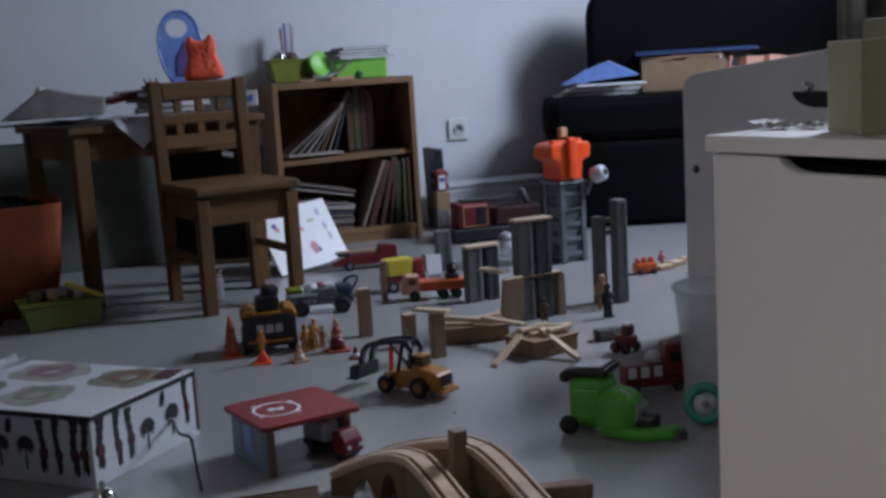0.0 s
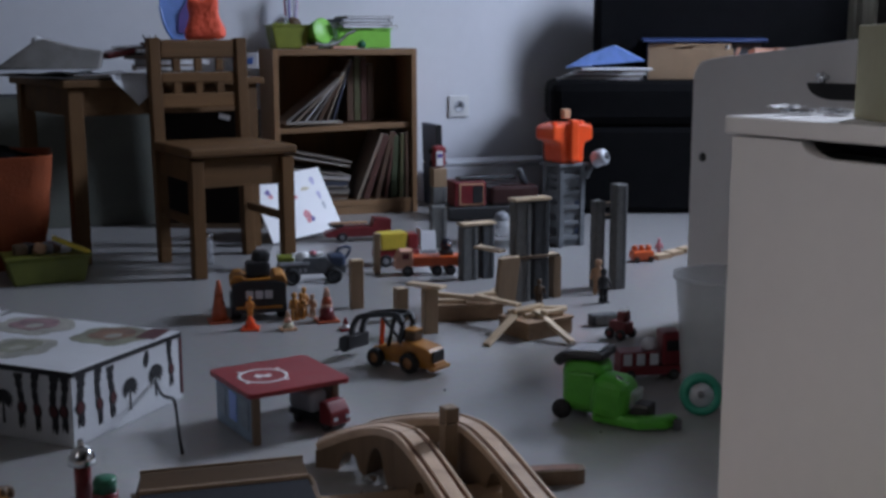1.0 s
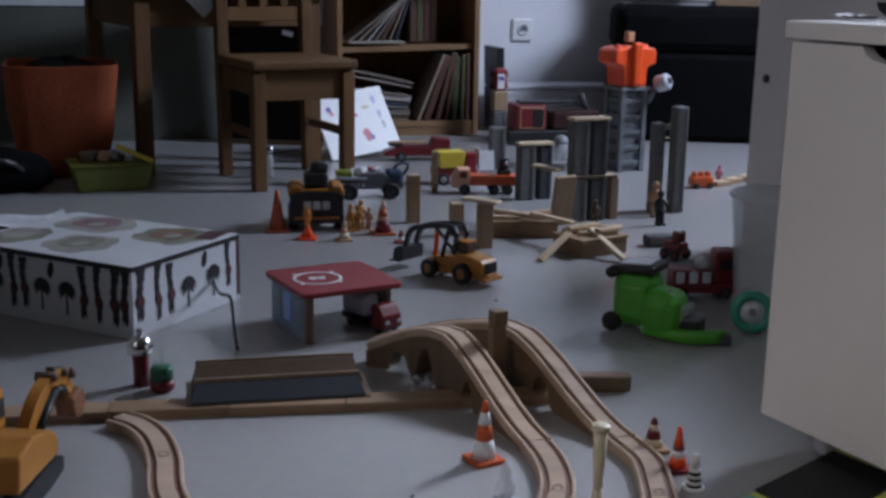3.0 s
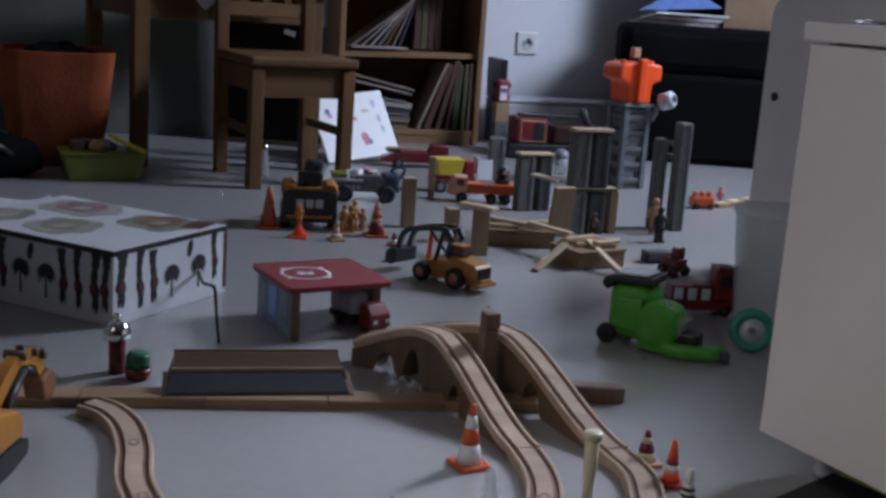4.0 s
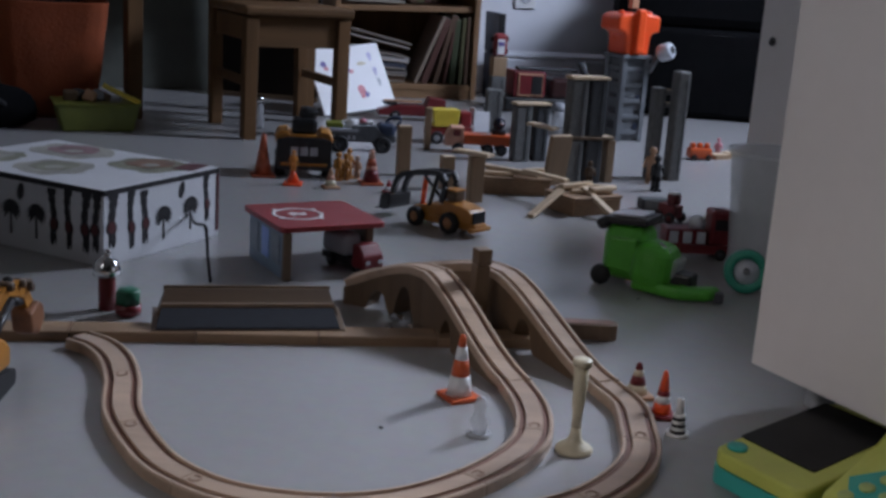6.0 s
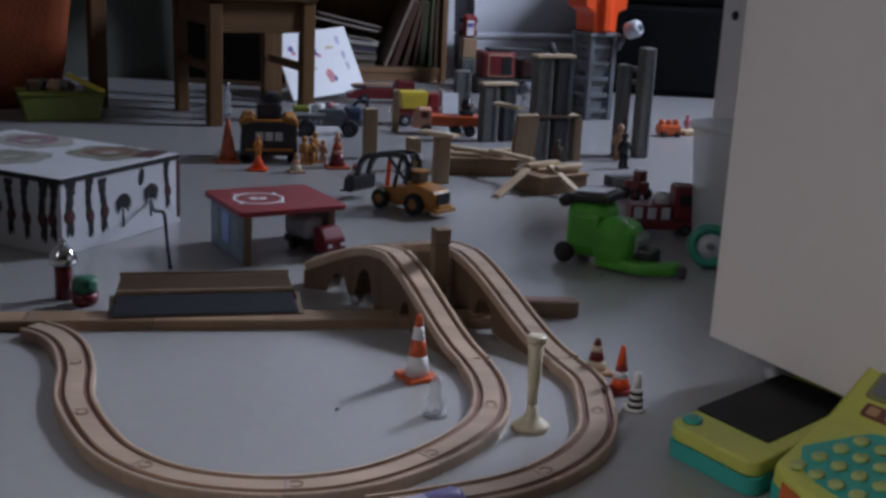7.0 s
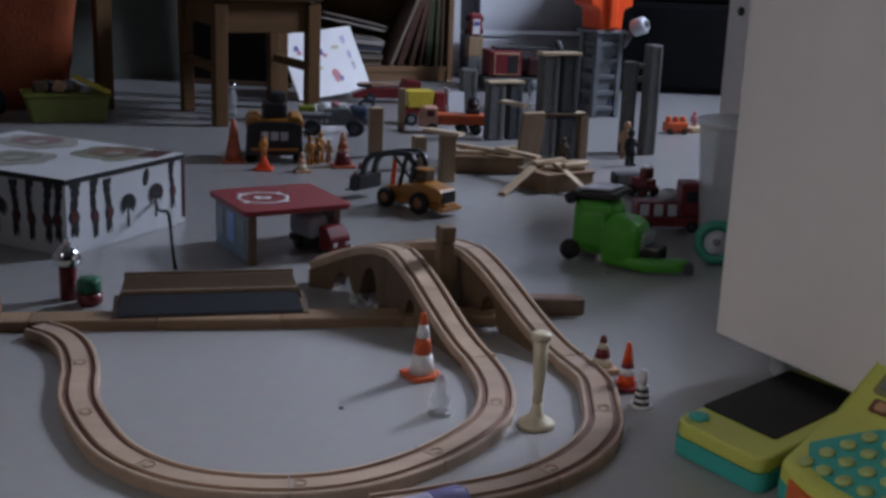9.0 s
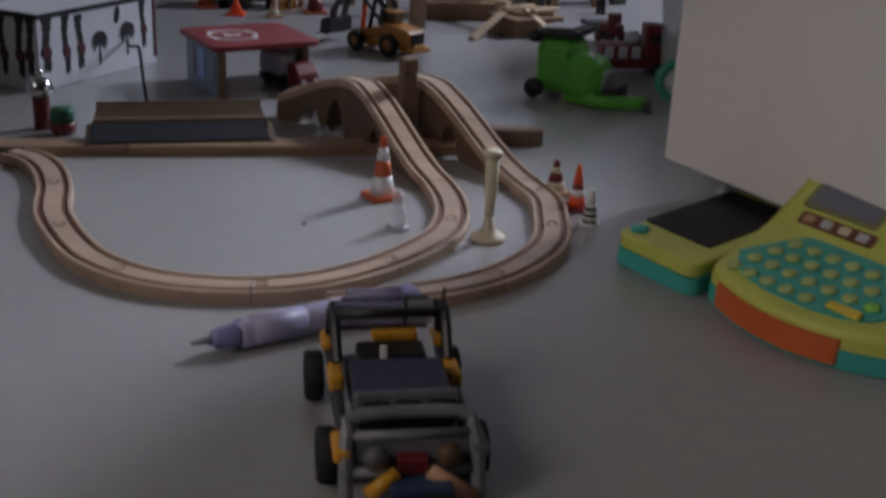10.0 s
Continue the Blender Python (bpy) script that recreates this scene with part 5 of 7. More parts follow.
def hung_oval(x, z, side):
    sx = -1 if side else 1
    part("oval_motif", add_prism(new_bm(), [(sx * x + 0.0062 * math.cos(a) + 0.18 * (0.013 * math.sin(a)), z + 0.0135 * math.sin(a)) for a in [math.pi * k / 9 for k in range(18)]], 0.0, 0.0006, face(side)), INK, kt)


def palm(x, z, h, side):
    sx = -1 if side else 1
    b = new_bm()
    add_prism(b, [(sx * x - 0.002, z), (sx * x + 0.002, z), (sx * x + 0.0012, z + h * 0.65), (sx * x - 0.0012, z + h * 0.65)], 0, 0.0006, face(side))
    for k in range(13):
        a = math.radians(-50 + 280 * k / 12)
        tip = (sx * x + 0.021 * math.cos(a), z + h * 0.68 + 0.017 * math.sin(a) - 0.006)
        n = (-math.sin(a) * 0.0042, math.cos(a) * 0.0042)
        add_prism(b, [(sx * x, z + h * 0.62), (sx * x + 0.009 * math.cos(a) + n[0], z + h * 0.70 + 0.009 * math.sin(a) + n[1]), tip, (sx * x + 0.009 * math.cos(a) - n[0], z + h * 0.66 + 0.009 * math.sin(a) - n[1])], 0, 0.0006 + 0.00005 * k, face(side))
    part("palm_motif", b, INK, kt)


for k, (x, z1, z0, w) in enumerate(((0.018, 0.108, 0.026, 1.5), (0.058, 0.106, 0.018, 1.1), (0.088, 0.103, 0.020, 1.2), (0.236, 0.106, 0.030, 1.0))):
    puppet(x, z1, z0, 0, INK_RED, w)
hung_oval(0.174, 0.091, 0)
palm(0.131, 0.020, 0.060, 0)
palm(0.196, 0.024, 0.062, 0)
for k, (x, z1, z0, w) in enumerate(((0.014, 0.108, 0.020, 1.2), (0.034, 0.108, 0.016, 1.3), (0.068, 0.106, 0.016, 1.1), (0.098, 0.104, 0.018, 1.2), (0.222, 0.104, 0.022, 1.2), (0.246, 0.106, 0.018, 1.1), (0.312, 0.106, 0.018, 1.3), (0.340, 0.106, 0.020, 1.1))):
    puppet(x, z1, z0, 1, INK_RED, w)
hung_oval(0.163, 0.090, 1)
hung_oval(0.272, 0.090, 1)
for x in (0.132, 0.184, 0.285):
    palm(x, 0.022, 0.062, 1)


def top_print(x, y, w, d, mm, up):
    """A rounded, slightly uneven colour patch on the lid."""
    poly = [(x + w / 2 * math.copysign(abs(math.cos(a)) ** 0.85, math.cos(a)) * (1 + 0.10 * math.sin(5 * a + 40 * x) + 0.07 * math.sin(9 * a + 70 * y)), y + d / 2 * math.copysign(abs(math.sin(a)) ** 0.85, math.sin(a)) * (1 + 0.09 * math.sin(7 * a + 90 * x))) for a in [2 * math.pi * k / 28 for k in range(28)]]
    part("printed_panel", add_prism(new_bm(), poly, KH + 0.0001, KH + up), mm, kt)


P_BROWN, P_BEIGE = mat("brown_print", (0.20, 0.11, 0.07), 0.5, vary=0.6, size=40, bump=0), mat("beige_print", (0.36, 0.35, 0.30), 0.5, vary=0.35, size=25, bump=0)
P_PLUM, P_OLIVE = mat("plum_print", (0.26, 0.15, 0.16), 0.5, vary=0.6, size=35, bump=0), mat("olive_print", (0.24, 0.24, 0.17), 0.5, vary=0.4, size=25, bump=0)
for x, y, w, d, outer, inner in ((0.200, 0.085, 0.115, 0.125, P_OLIVE, P_BROWN), (0.080, 0.175, 0.115, 0.115, P_BEIGE, P_OLIVE), (0.205, 0.255, 0.115, 0.145, P_BEIGE, P_PLUM), (0.075, 0.305, 0.110, 0.09, P_OLIVE, P_BEIGE)):
    top_print(x, y, w, d, outer, 0.0006)
    top_print(x + 0.008, y + 0.006, w * 0.66, d * 0.58, inner, 0.0011)
    top_print(x - 0.004, y - 0.004, w * 0.26, d * 0.20, P_BEIGE, 0.0015)
part("red_print", add_box(new_bm(), (0.06, 0.035, 0.0008), (KL - 0.035, 0.03, KH + 0.0004), (0, 0, 12)), INK_RED, kt)
wr = thing("bent_wire", Matrix.Translation((0, 0, 0)), "thin dark bent wire hooked on the carton edge", "wire")
part("wire", add_sweep(new_bm(), spline([(-0.278, 1.80, 0.048), (-0.262, 1.73, 0.056), (-0.244, 1.66, 0.065), (-0.222, 1.604, 0.077), (-0.2165, 1.592, 0.076), (-0.2142, 1.588, 0.066), (-0.2110, 1.584, 0.032), (-0.2067, 1.58, 0.001)], 0.005), tube_section(0.0025, 6)), BLACK, wr)
part("wire_end", add_rod(new_bm(), (-0.2067, 1.58, 0.0), (-0.2067, 1.58, 0.006), 0.0026, seg=8), BLACK, wr)


# ---- vehicles ----
def wheel(parent, at, r, w, rim=GREY, turn=0.0):
    """A wheel whose axle runs along the thing's x."""
    m = pose(*at, 0, 90, turn)
    t = part("wheel", add_lathe(new_bm(), [(r * 0.55, -w / 2), (r * 0.92, -w / 2), (r, -w * 0.3), (r, w * 0.3), (r * 0.92, w / 2), (r * 0.55, w / 2), (r * 0.55, -w / 2)], 22, m), RUBBER, parent)
    part("rim", add_lathe(new_bm(), [(0, -w * 0.42), (r * 0.5, -w * 0.42), (r * 0.56, -w * 0.3), (r * 0.56, w * 0.3), (r * 0.5, w * 0.42), (0, w * 0.42)], 18, m), rim, t)
    return t


# wheel loader: x to its right, y ahead
LO = pose(0.149, 2.000, 0, 0, 0, 48)
YZ = Matrix(((0, 0, 1, 0), (1, 0, 0, 0), (0, 1, 0, 0), (0, 0, 0, 1)))
RIM_BROWN = mat("brown_rim_plastic", (0.32, 0.14, 0.045), 0.5, vary=0.2, size=40)
lo = thing("toy_loader", LO, "yellow toy wheel loader with a raised black lifting arm", "toy loader")
for x in (-0.026, 0.026):
    wheel(lo, (x, 0.062, 0.0175), 0.0175, 0.014, RIM_BROWN)
    wheel(lo, (x, -0.018, 0.0195), 0.0195, 0.015, RIM_BROWN)
OCHRE = mat("ochre_plastic", (0.40, 0.165, 0.02), 0.42, vary=0.12, size=40)
part("chassis", add_box(new_bm(), (0.034, 0.150, 0.014), (0, 0.005, 0.010), bevel=0.003), OCHRE, lo)
part("engine_cover", add_prism(new_bm(), [(-0.062, 0.024), (0.0, 0.024), (0.004, 0.056), (-0.032, 0.053), (-0.056, 0.048), (-0.062, 0.042)], -0.022, 0.022, YZ, 0.003), OCHRE, lo)
part("front_deck", add_prism(new_bm(), [(0.004, 0.024), (0.078, 0.024), (0.076, 0.034), (0.03, 0.044), (0.004, 0.046)], -0.017, 0.017, YZ, 0.002), OCHRE, lo)
cabn = part("cab", add_box(new_bm(), (0.026, 0.030, 0.018), (0, -0.004, 0.0555), bevel=0.003), BROWN, lo, "brown cab block")
part("cab_roof", add_box(new_bm(), (0.028, 0.032, 0.003), (0, -0.004, 0.0737), bevel=0.001), OCHRE, cabn)
part("radiator_grille", add_box(new_bm(), (0.032, 0.003, 0.022), (0, -0.0635, 0.022), bevel=0.0005), BLACK, lo, "black rear grille")
part("rear_bumper", add_box(new_bm(), (0.052, 0.012, 0.008), (0, -0.066, 0.010), bevel=0.002), OCHRE, lo)
for x in (-0.015, 0.015):
    part("lift_arm", add_sweep(new_bm(), spline([(x, 0.012, 0.050), (x, 0.006, 0.078), (x, 0.012, 0.098), (x, 0.040, 0.099), (x, 0.080, 0.092), (x, 0.112, 0.083), (x, 0.126, 0.065), (x, 0.132, 0.042)], 0.008), [(-0.003, -0.0048), (0.003, -0.0048), (0.003, 0.0048), (-0.003, 0.0048)]), BLACK, lo, "black lifting arm")
    part("lift_brace", add_rod(new_bm(), (x, 0.040, 0.040), (x, 0.024, 0.098), 0.0038), BLACK, lo)
    part("lift_cylinder", add_rod(new_bm(), (x, 0.008, 0.052), (x, 0.056, 0.094), 0.003), DARK_GREY, lo)
part("cross_bar", add_box(new_bm(), (0.036, 0.006, 0.006), (0, 0.014, 0.096), bevel=0.001), BLACK, lo)
part("cross_bar", add_box(new_bm(), (0.036, 0.006, 0.006), (0, 0.108, 0.082), bevel=0.001), BLACK, lo)
part("red_cylinder", add_rod(new_bm(), (0, 0.070, 0.034), (0, 0.064, 0.092), 0.0045), BRIGHT_ORANGE, lo, "bright red lifting cylinder")
cl_ = part("bucket", add_prism(new_bm(), [(0.126, 0.046), (0.136, 0.048), (0.150, 0.040), (0.152, 0.020), (0.140, 0.014), (0.126, 0.020)], -0.030, 0.030, YZ, 0.002), BLACK, lo)
for k in range(5):
    part("bucket_tooth", add_rod(new_bm(), (-0.024 + 0.012 * k, 0.148, 0.018), (-0.024 + 0.012 * k, 0.166, 0.013), 0.003, 0.0012, 8), BLACK, cl_)

# dump truck seen from behind
DT = pose(-0.160, 2.450, 0, 0, 0, 7) @ Matrix.Diagonal((1.16, 1.05, 1.0, 1))
dt = thing("toy_dump_truck", DT, "yellow and black toy dump truck seen from behind", "toy truck")
for x in (-0.043, 0.043):
    wheel(dt, (x, -0.012, 0.021), 0.021, 0.018, BLACK)
    wheel(dt, (x, 0.075, 0.021), 0.021, 0.018, BLACK)
part("chassis", add_box(new_bm(), (0.060, 0.13, 0.020), (0, 0.03, 0.014), bevel=0.003), BLACK, dt)
part("tail_panel", add_prism(new_bm(), [(-0.050, 0.016), (0.050, 0.016), (0.050, 0.080), (0.030, 0.086), (-0.030, 0.086), (-0.050, 0.080)], 0.036, 0.044, pose(0, 0, 0, 90), 0.002), BLACK, dt, "black tail panel")
part("dump_body", add_prism(new_bm(), [(-0.047, 0.060), (0.047, 0.060), (0.054, 0.082), (0.046, 0.096), (0.030, 0.098), (0.026, 0.090), (-0.026, 0.090), (-0.030, 0.098), (-0.046, 0.096), (-0.054, 0.082)], -0.05, 0.034, pose(0, 0, 0, 90), 0.003), OCHRE, dt)
part("dark_load", add_box(add_box(new_bm(), (0.046, 0.05, 0.035), (0, 0.0, 0.088), bevel=0.008), (0.030, 0.030, 0.03), (0.004, 0.004, 0.116), (8, 6, 20), bevel=0.008), BLACK, dt, "dark cab behind the dump body")
part("bumper", add_box(new_bm(), (0.084, 0.004, 0.006), (0, -0.0458, 0.026), bevel=0.001), OCHRE, dt, "yellow bumper stripe")
for k, w in enumerate((0.014, 0.014, 0.014)):
    part("lettering_bar", add_box(new_bm(), (w, 0.0012, 0.018), (-0.0175 + 0.0175 * k, -0.0448, 0.048), bevel=0.0004), PALE_GREY, dt, "pale raised marking")


def figure(x, y, h, material, label, rz=0.0, name="toy_figure"):
    """A small moulded figurine in one plain mesh."""
    b = new_bm()
    s = h / 0.06
    for k in (-1, 1):
        add_rod(b, (k * 0.0045 * s, 0, 0.0), (k * 0.0040 * s, 0, 0.027 * s), 0.0036 * s, 0.0042 * s, 8)
        add_box(b, (0.0065 * s, 0.011 * s, 0.004 * s), (k * 0.0046 * s, -0.002 * s, 0), bevel=0.001 * s)
        add_rod(b, (k * 0.0085 * s, 0, 0.042 * s), (k * 0.0125 * s, -0.004 * s, 0.026 * s), 0.0028 * s, 0.0022 * s, 7)
    add_lathe(b, [(0.0070 * s, 0.025 * s), (0.0078 * s, 0.030 * s), (0.0074 * s, 0.036 * s), (0.0092 * s, 0.043 * s), (0.0045 * s, 0.046 * s), (0.0036 * s, 0.048 * s), (0.0060 * s, 0.051 * s), (0.0062 * s, 0.055 * s), (0.0042 * s, 0.059 * s), (0, 0.060 * s)], 12, Matrix.Diagonal((1, 0.72, 1, 1)))
    ob = part(name, b, material, None)
    ob.matrix_basis = pose(x, y, 0, 0, 0, rz)
    return tagged(ob, label, "figurine", "toy figurines")


DULL_ORANGE = mat("faded_orange_plastic", (0.42, 0.085, 0.03), 0.5, vary=0.15, size=40)
cone(-0.240, 2.40, 0.090, 0.021, DULL_ORANGE, ((0, 0.6, DULL_ORANGE), (0.6, 1.0, DULL_ORANGE)), "plain dull orange toy traffic cone", 15)
cone(-0.168, 2.325, 0.030, 0.0165, BRIGHT_ORANGE, ((0, 1.0, BRIGHT_ORANGE),), "low bright orange toy cone", 0)
f1 = figure(-0.168, 2.325, 0.042, mat("amber_plastic", (0.72, 0.27, 0.04), 0.4, vary=0.1, size=40), "small amber plastic figurine on an orange cone", 0)
f1.location.z = 0.030
cone(-0.090, 2.315, 0.040, 0.014, TAN, ((0, 0.35, CREAM), (0.35, 0.65, SALMON), (0.65, 1.0, TAN)), "tan striped wooden toy cone", 20)
for x, y, h, rz in ((-0.080, 2.40, 0.062, 30), (-0.066, 2.412, 0.058, -15), (-0.060, 2.435, 0.066, 60)):
    figure(x, y, h, OCHRE, "brown moulded plastic figurine in a cluster", rz)
figure(-0.042, 2.43, 0.050, TAN, "ochre moulded plastic figurine", -20)
cone(-0.010, 2.385, 0.072, 0.021, DULL_ORANGE, ((0, 0.40, DARK_RED), (0.40, 0.50, SALMON), (0.50, 0.75, DULL_ORANGE), (0.75, 1.0, SALMON)), "dull red toy cone with a paler tip", 12)
cone(0.030, 2.30, 0.026, 0.011, RED, ((0, 0.4, SHOPWHITE), (0.4, 1.0, RED)), "tiny red and white toy cone", 12)

# black off-road car with white cargo
MC = pose(-0.055, 2.81, 0, 0, 0, -82)
mc = thing("toy_off_road_car", MC, "black and grey toy off-road car with white cargo", "toy car")
for x in (-0.033, 0.033):
    for y in (-0.052, 0.052):
        wheel(mc, (x, y, 0.0205), 0.0205, 0.018, DARK_GREY)
part("body", add_prism(new_bm(), [(-0.085, 0.024), (0.085, 0.024), (0.085, 0.044), (0.050, 0.050), (0.035, 0.066), (-0.020, 0.066), (-0.03, 0.048), (-0.085, 0.048)], -0.027, 0.027, Matrix(((0, 0, 1, 0), (1, 0, 0, 0), (0, 1, 0, 0), (0, 0, 0, 1))), 0.003), mat("dusty_grey_plastic", (0.13, 0.14, 0.15), 0.5, vary=0.3, size=40, spots=0.3), mc)
part("bed_side", add_box(new_bm(), (0.056, 0.075, 0.008), (0, -0.045, 0.048), bevel=0.002), PALE_GREY, mc, "pale grey load bed")
part("windscreen", add_box(new_bm(), (0.046, 0.003, 0.018), (0, 0.045, 0.048), (35, 0, 0), 0.001), BLACK, mc)
part("bonnet", add_box(new_bm(), (0.054, 0.044, 0.040), (0, 0.062, 0.030), bevel=0.010, seg=3), NAVY, mc, "dark navy rounded bonnet")
part("tow_loop", add_sweep(new_bm(), spline([(-0.012, 0.084, 0.050), (-0.012, 0.094, 0.064), (-0.012, 0.100, 0.078), (-0.012, 0.088, 0.084), (-0.012, 0.070, 0.078), (-0.012, 0.064, 0.068)], 0.004), tube_section(0.004, 8)), NAVY, mc, "navy loop over the bonnet")
for k in range(5):
    part("side_mark", add_box(new_bm(), (0.0012, 0.007, 0.009), (0.0276, -0.068 + 0.0125 * k, 0.0305), (0, 0, 0), 0.0003), PALE_GREY, mc, "pale smudged marking")
for x, y, z, q, mm in ((-0.012, -0.035, 0.0555, 0.020, SHOPWHITE), (0.012, -0.050, 0.0555, 0.016, PALE_GREY), (0.010, 0.020, 0.0655, 0.014, SHOPWHITE), (-0.014, 0.006, 0.0655, 0.013, DARK_RED)):
    part("load", add_box(new_bm(), (q, q * 1.2, q * 0.8), (x, y, z), (8, 12, 700 * y), q * 0.22), mm, mc)
part("white_cargo", add_lathe(new_bm(), [(0.018, 0.056), (0.020, 0.064), (0.012, 0.076), (0, 0.078)], 9, pose(0.004, -0.02, 0)), SHOPWHITE, mc)
part("pink_cargo", add_lathe(new_bm(), [(0.008, 0.07), (0.009, 0.076), (0, 0.082)], 8, pose(0.01, 0.005, 0)), PINK, mc)
part("green_mat", add_box(new_bm(), (0.05, 0.04, 0.012), (0, -0.065, 0.0565), bevel=0.003), LIME_DARK, mc)


# ---- raw wooden blocks ----
def block(x, y, w, d, h, rz=0.0, z=0.0, mm=BLOCK, label="upright raw beech building block on the floor", tilt=(0, 0)):
    b = thing("wooden_block", pose(x, y, z, tilt[0], tilt[1], rz), label, "block", "wooden blocks")
    box_part("block", (w, d, h), (0, 0, 0), mm, b, bevel=0.0012)
    box_part("end_grain", (w - 0.003, d - 0.003, 0.0008), (0, 0, h + 0.0001), PLANK, b, bevel=0)
    return b


block(0.055, 2.507, 0.028, 0.026, 0.110, 15)
block(0.111, 2.900, 0.016, 0.016, 0.105, 10, label="thin upright beech stick on the floor")
block(0.149, 2.383, 0.026, 0.026, 0.070, 20)
block(0.203, 2.262, 0.030, 0.020, 0.0935, 22)
block(0.196, 2.268, 0.085, 0.026, 0.006, -36, 0.0955, PLANK, "thin wooden plank balanced on a block")


# ---- grey stone towers ----
def slab(x, y, w, d, h, rz=0.0, z=0.0, label="grey foam castle stone standing on end", mm=STONE, tilt=(0, 0)):
    b = thing("castle_stone", pose(x, y, z, tilt[0], tilt[1], rz), label, "toy stone", "grey castle stones")
    box_part("stone", (w, d, h), (0, 0, 0), mm, b, bevel=0.004)
    part("groove", add_box(new_bm(), (w * 0.05, 0.0016, h - 0.012), (w * 0.22, -d / 2 - 0.0006, 0.006)), STONE_DARK, b)
    return b


SR = 22
def along(x, y, dx, dy=0.0):
    c, s = math.cos(radians(SR)), math.sin(radians(SR))
    return x + dx * c - dy * s, y + dx * s + dy * c


slab(*along(0.338, 2.80, 0.0), 0.044, 0.030, 0.137, SR)
# Right-hand tower stones carry their shade in a darker base colour.
slab(*along(0.338, 2.80, 0.052), 0.036, 0.028, 0.137, SR, mm=STONE_DARK, label="grey foam castle stone with its shade painted dark grey")
block(*along(0.338, 2.80, 0.024), 0.096, 0.034, 0.006, SR, 0.1385, PLANK, "pale plank lying across two grey stones")
# tall tower: two stones, a shelf, two stones, a cap
for z, h in ((0.0, 0.098), (0.1065, 0.126)):
    slab(*along(0.432, 2.545, 0.0), 0.042, 0.032, h, SR, z)
    slab(*along(0.432, 2.545, 0.050), 0.042, 0.030, h, SR, z, mm=STONE_DARK, label="grey foam castle stone with its shade painted dark grey")
block(*along(0.432, 2.545, 0.028), 0.14, 0.034, 0.006, SR, 0.0995, BROWN, "brown plank carried by the lower stones")
block(*along(0.432, 2.545, 0.025), 0.098, 0.036, 0.006, SR, 0.2335, PLANK, "pale plank capping the grey tower")
block(*along(0.432, 2.545, 0.095), 0.020, 0.026, 0.098, SR, label="beech block under the brown plank")
block(0.390, 2.50, 0.055, 0.012, 0.115, SR + 6, 0.0, BLOCK, "wide beech board leaning against the tower", (9, 0))
block(0.360, 2.535, 0.07, 0.030, 0.005, -38, 0.1225, PLANK, "thin plank lying on top of a leaning board", (0, 4))
# right-hand gate
slab(0.640, 2.672, 0.026, 0.030, 0.215, SR)
slab(0.688, 2.662, 0.032, 0.032, 0.256, SR)
for z in (0.17, 0.2):
    block(0.664, 2.668, 0.026, 0.016, 0.010, SR, z, STONE, "grey crosspiece between the gate stones")
# fallen thin planks
rp = random.Random(11)
CARD_BROWN = mat("worn_brown_board", (0.25, 0.155, 0.085), 0.7, vary=0.25, size=30, spots=0.3)


def laid(p, q, label, w=0.017, h=0.006):
    """A thin plank from p to q, the middles of its ends on its underside."""
    d = Vector(q) - Vector(p)
    c = (Vector(p) + Vector(q)) / 2
    block(c.x, c.y, d.length, w, h, math.degrees(math.atan2(d.y, d.x)), c.z, PLANK, label, (rp.uniform(-2, 2), -math.degrees(math.asin(d.z / d.length))))


def flat_box(x, y, w, d, h, rz, label):
    b = thing("flat_box", pose(x, y, 0, 0, 0, rz), label, "box", "flat brown boxes")
    box_part("box_body", (w, d, h - 0.006), (0, 0, 0), CARD_BROWN, b, bevel=0.002)
    box_part("box_lid", (w + 0.004, d + 0.004, 0.006), (0, 0, h - 0.0058), CARD_BROWN, b, bevel=0.0015)


flat_box(0.284, 2.398, 0.165, 0.080, 0.036, 3, "flat worn brown box under fallen planks")
flat_box(0.420, 2.243, 0.118, 0.095, 0.037, 31, "flat worn brown box under spread planks")
for p, q in (((0.225, 2.428, 0.0445), (0.338, 2.352, 0.0440)), ((0.312, 2.366, 0.0500), (0.389, 2.268, 0.0500)), ((0.315, 2.425, 0.0375), (0.360, 2.442, 0.040)), ((0.270, 2.430, 0.0372), (0.345, 2.380, 0.0372)), ((0.215, 2.385, 0.0372), (0.290, 2.378, 0.0372)), ((0.235, 2.43, 0.0372), (0.335, 2.415, 0.0375)), ((0.35, 2.56, 0.001), (0.41, 2.60, 0.030))):
    laid(p, q, "thin pale plank in a fallen heap")
for p, q in (((0.307, 2.143, 0.0), (0.372, 2.212, 0.042)), ((0.476, 2.140, 0.002), (0.417, 2.234, 0.046)), ((0.365, 2.258, 0.0382), (0.470, 2.262, 0.0382)), ((0.392, 2.222, 0.0382), (0.475, 2.240, 0.0385)), ((0.400, 2.285, 0.0382), (0.488, 2.262, 0.044)), ((0.372, 2.235, 0.0450), (0.440, 2.285, 0.0455)), ((0.430, 2.215, 0.0450), (0.482, 2.250, 0.0450))):
    laid(p, q, "thin pale plank in a spread heap", 0.016, 0.0065)
figure(0.620, 2.505, 0.082, BLACK, "small dark moulded toy figurine standing", 20)
figure(0.628, 2.60, 0.085, TAN, "small tan moulded toy figurine standing", -10)
figure(0.470, 2.50, 0.06, BROWN, "dark brown moulded toy figurine under the tower", 5)

# orange and yellow trucks
OT = pose(0.243, 2.88, 0, 0, 0, -88)
ot = thing("toy_orange_truck", OT, "orange flatbed toy truck with black wheels", "toy truck")
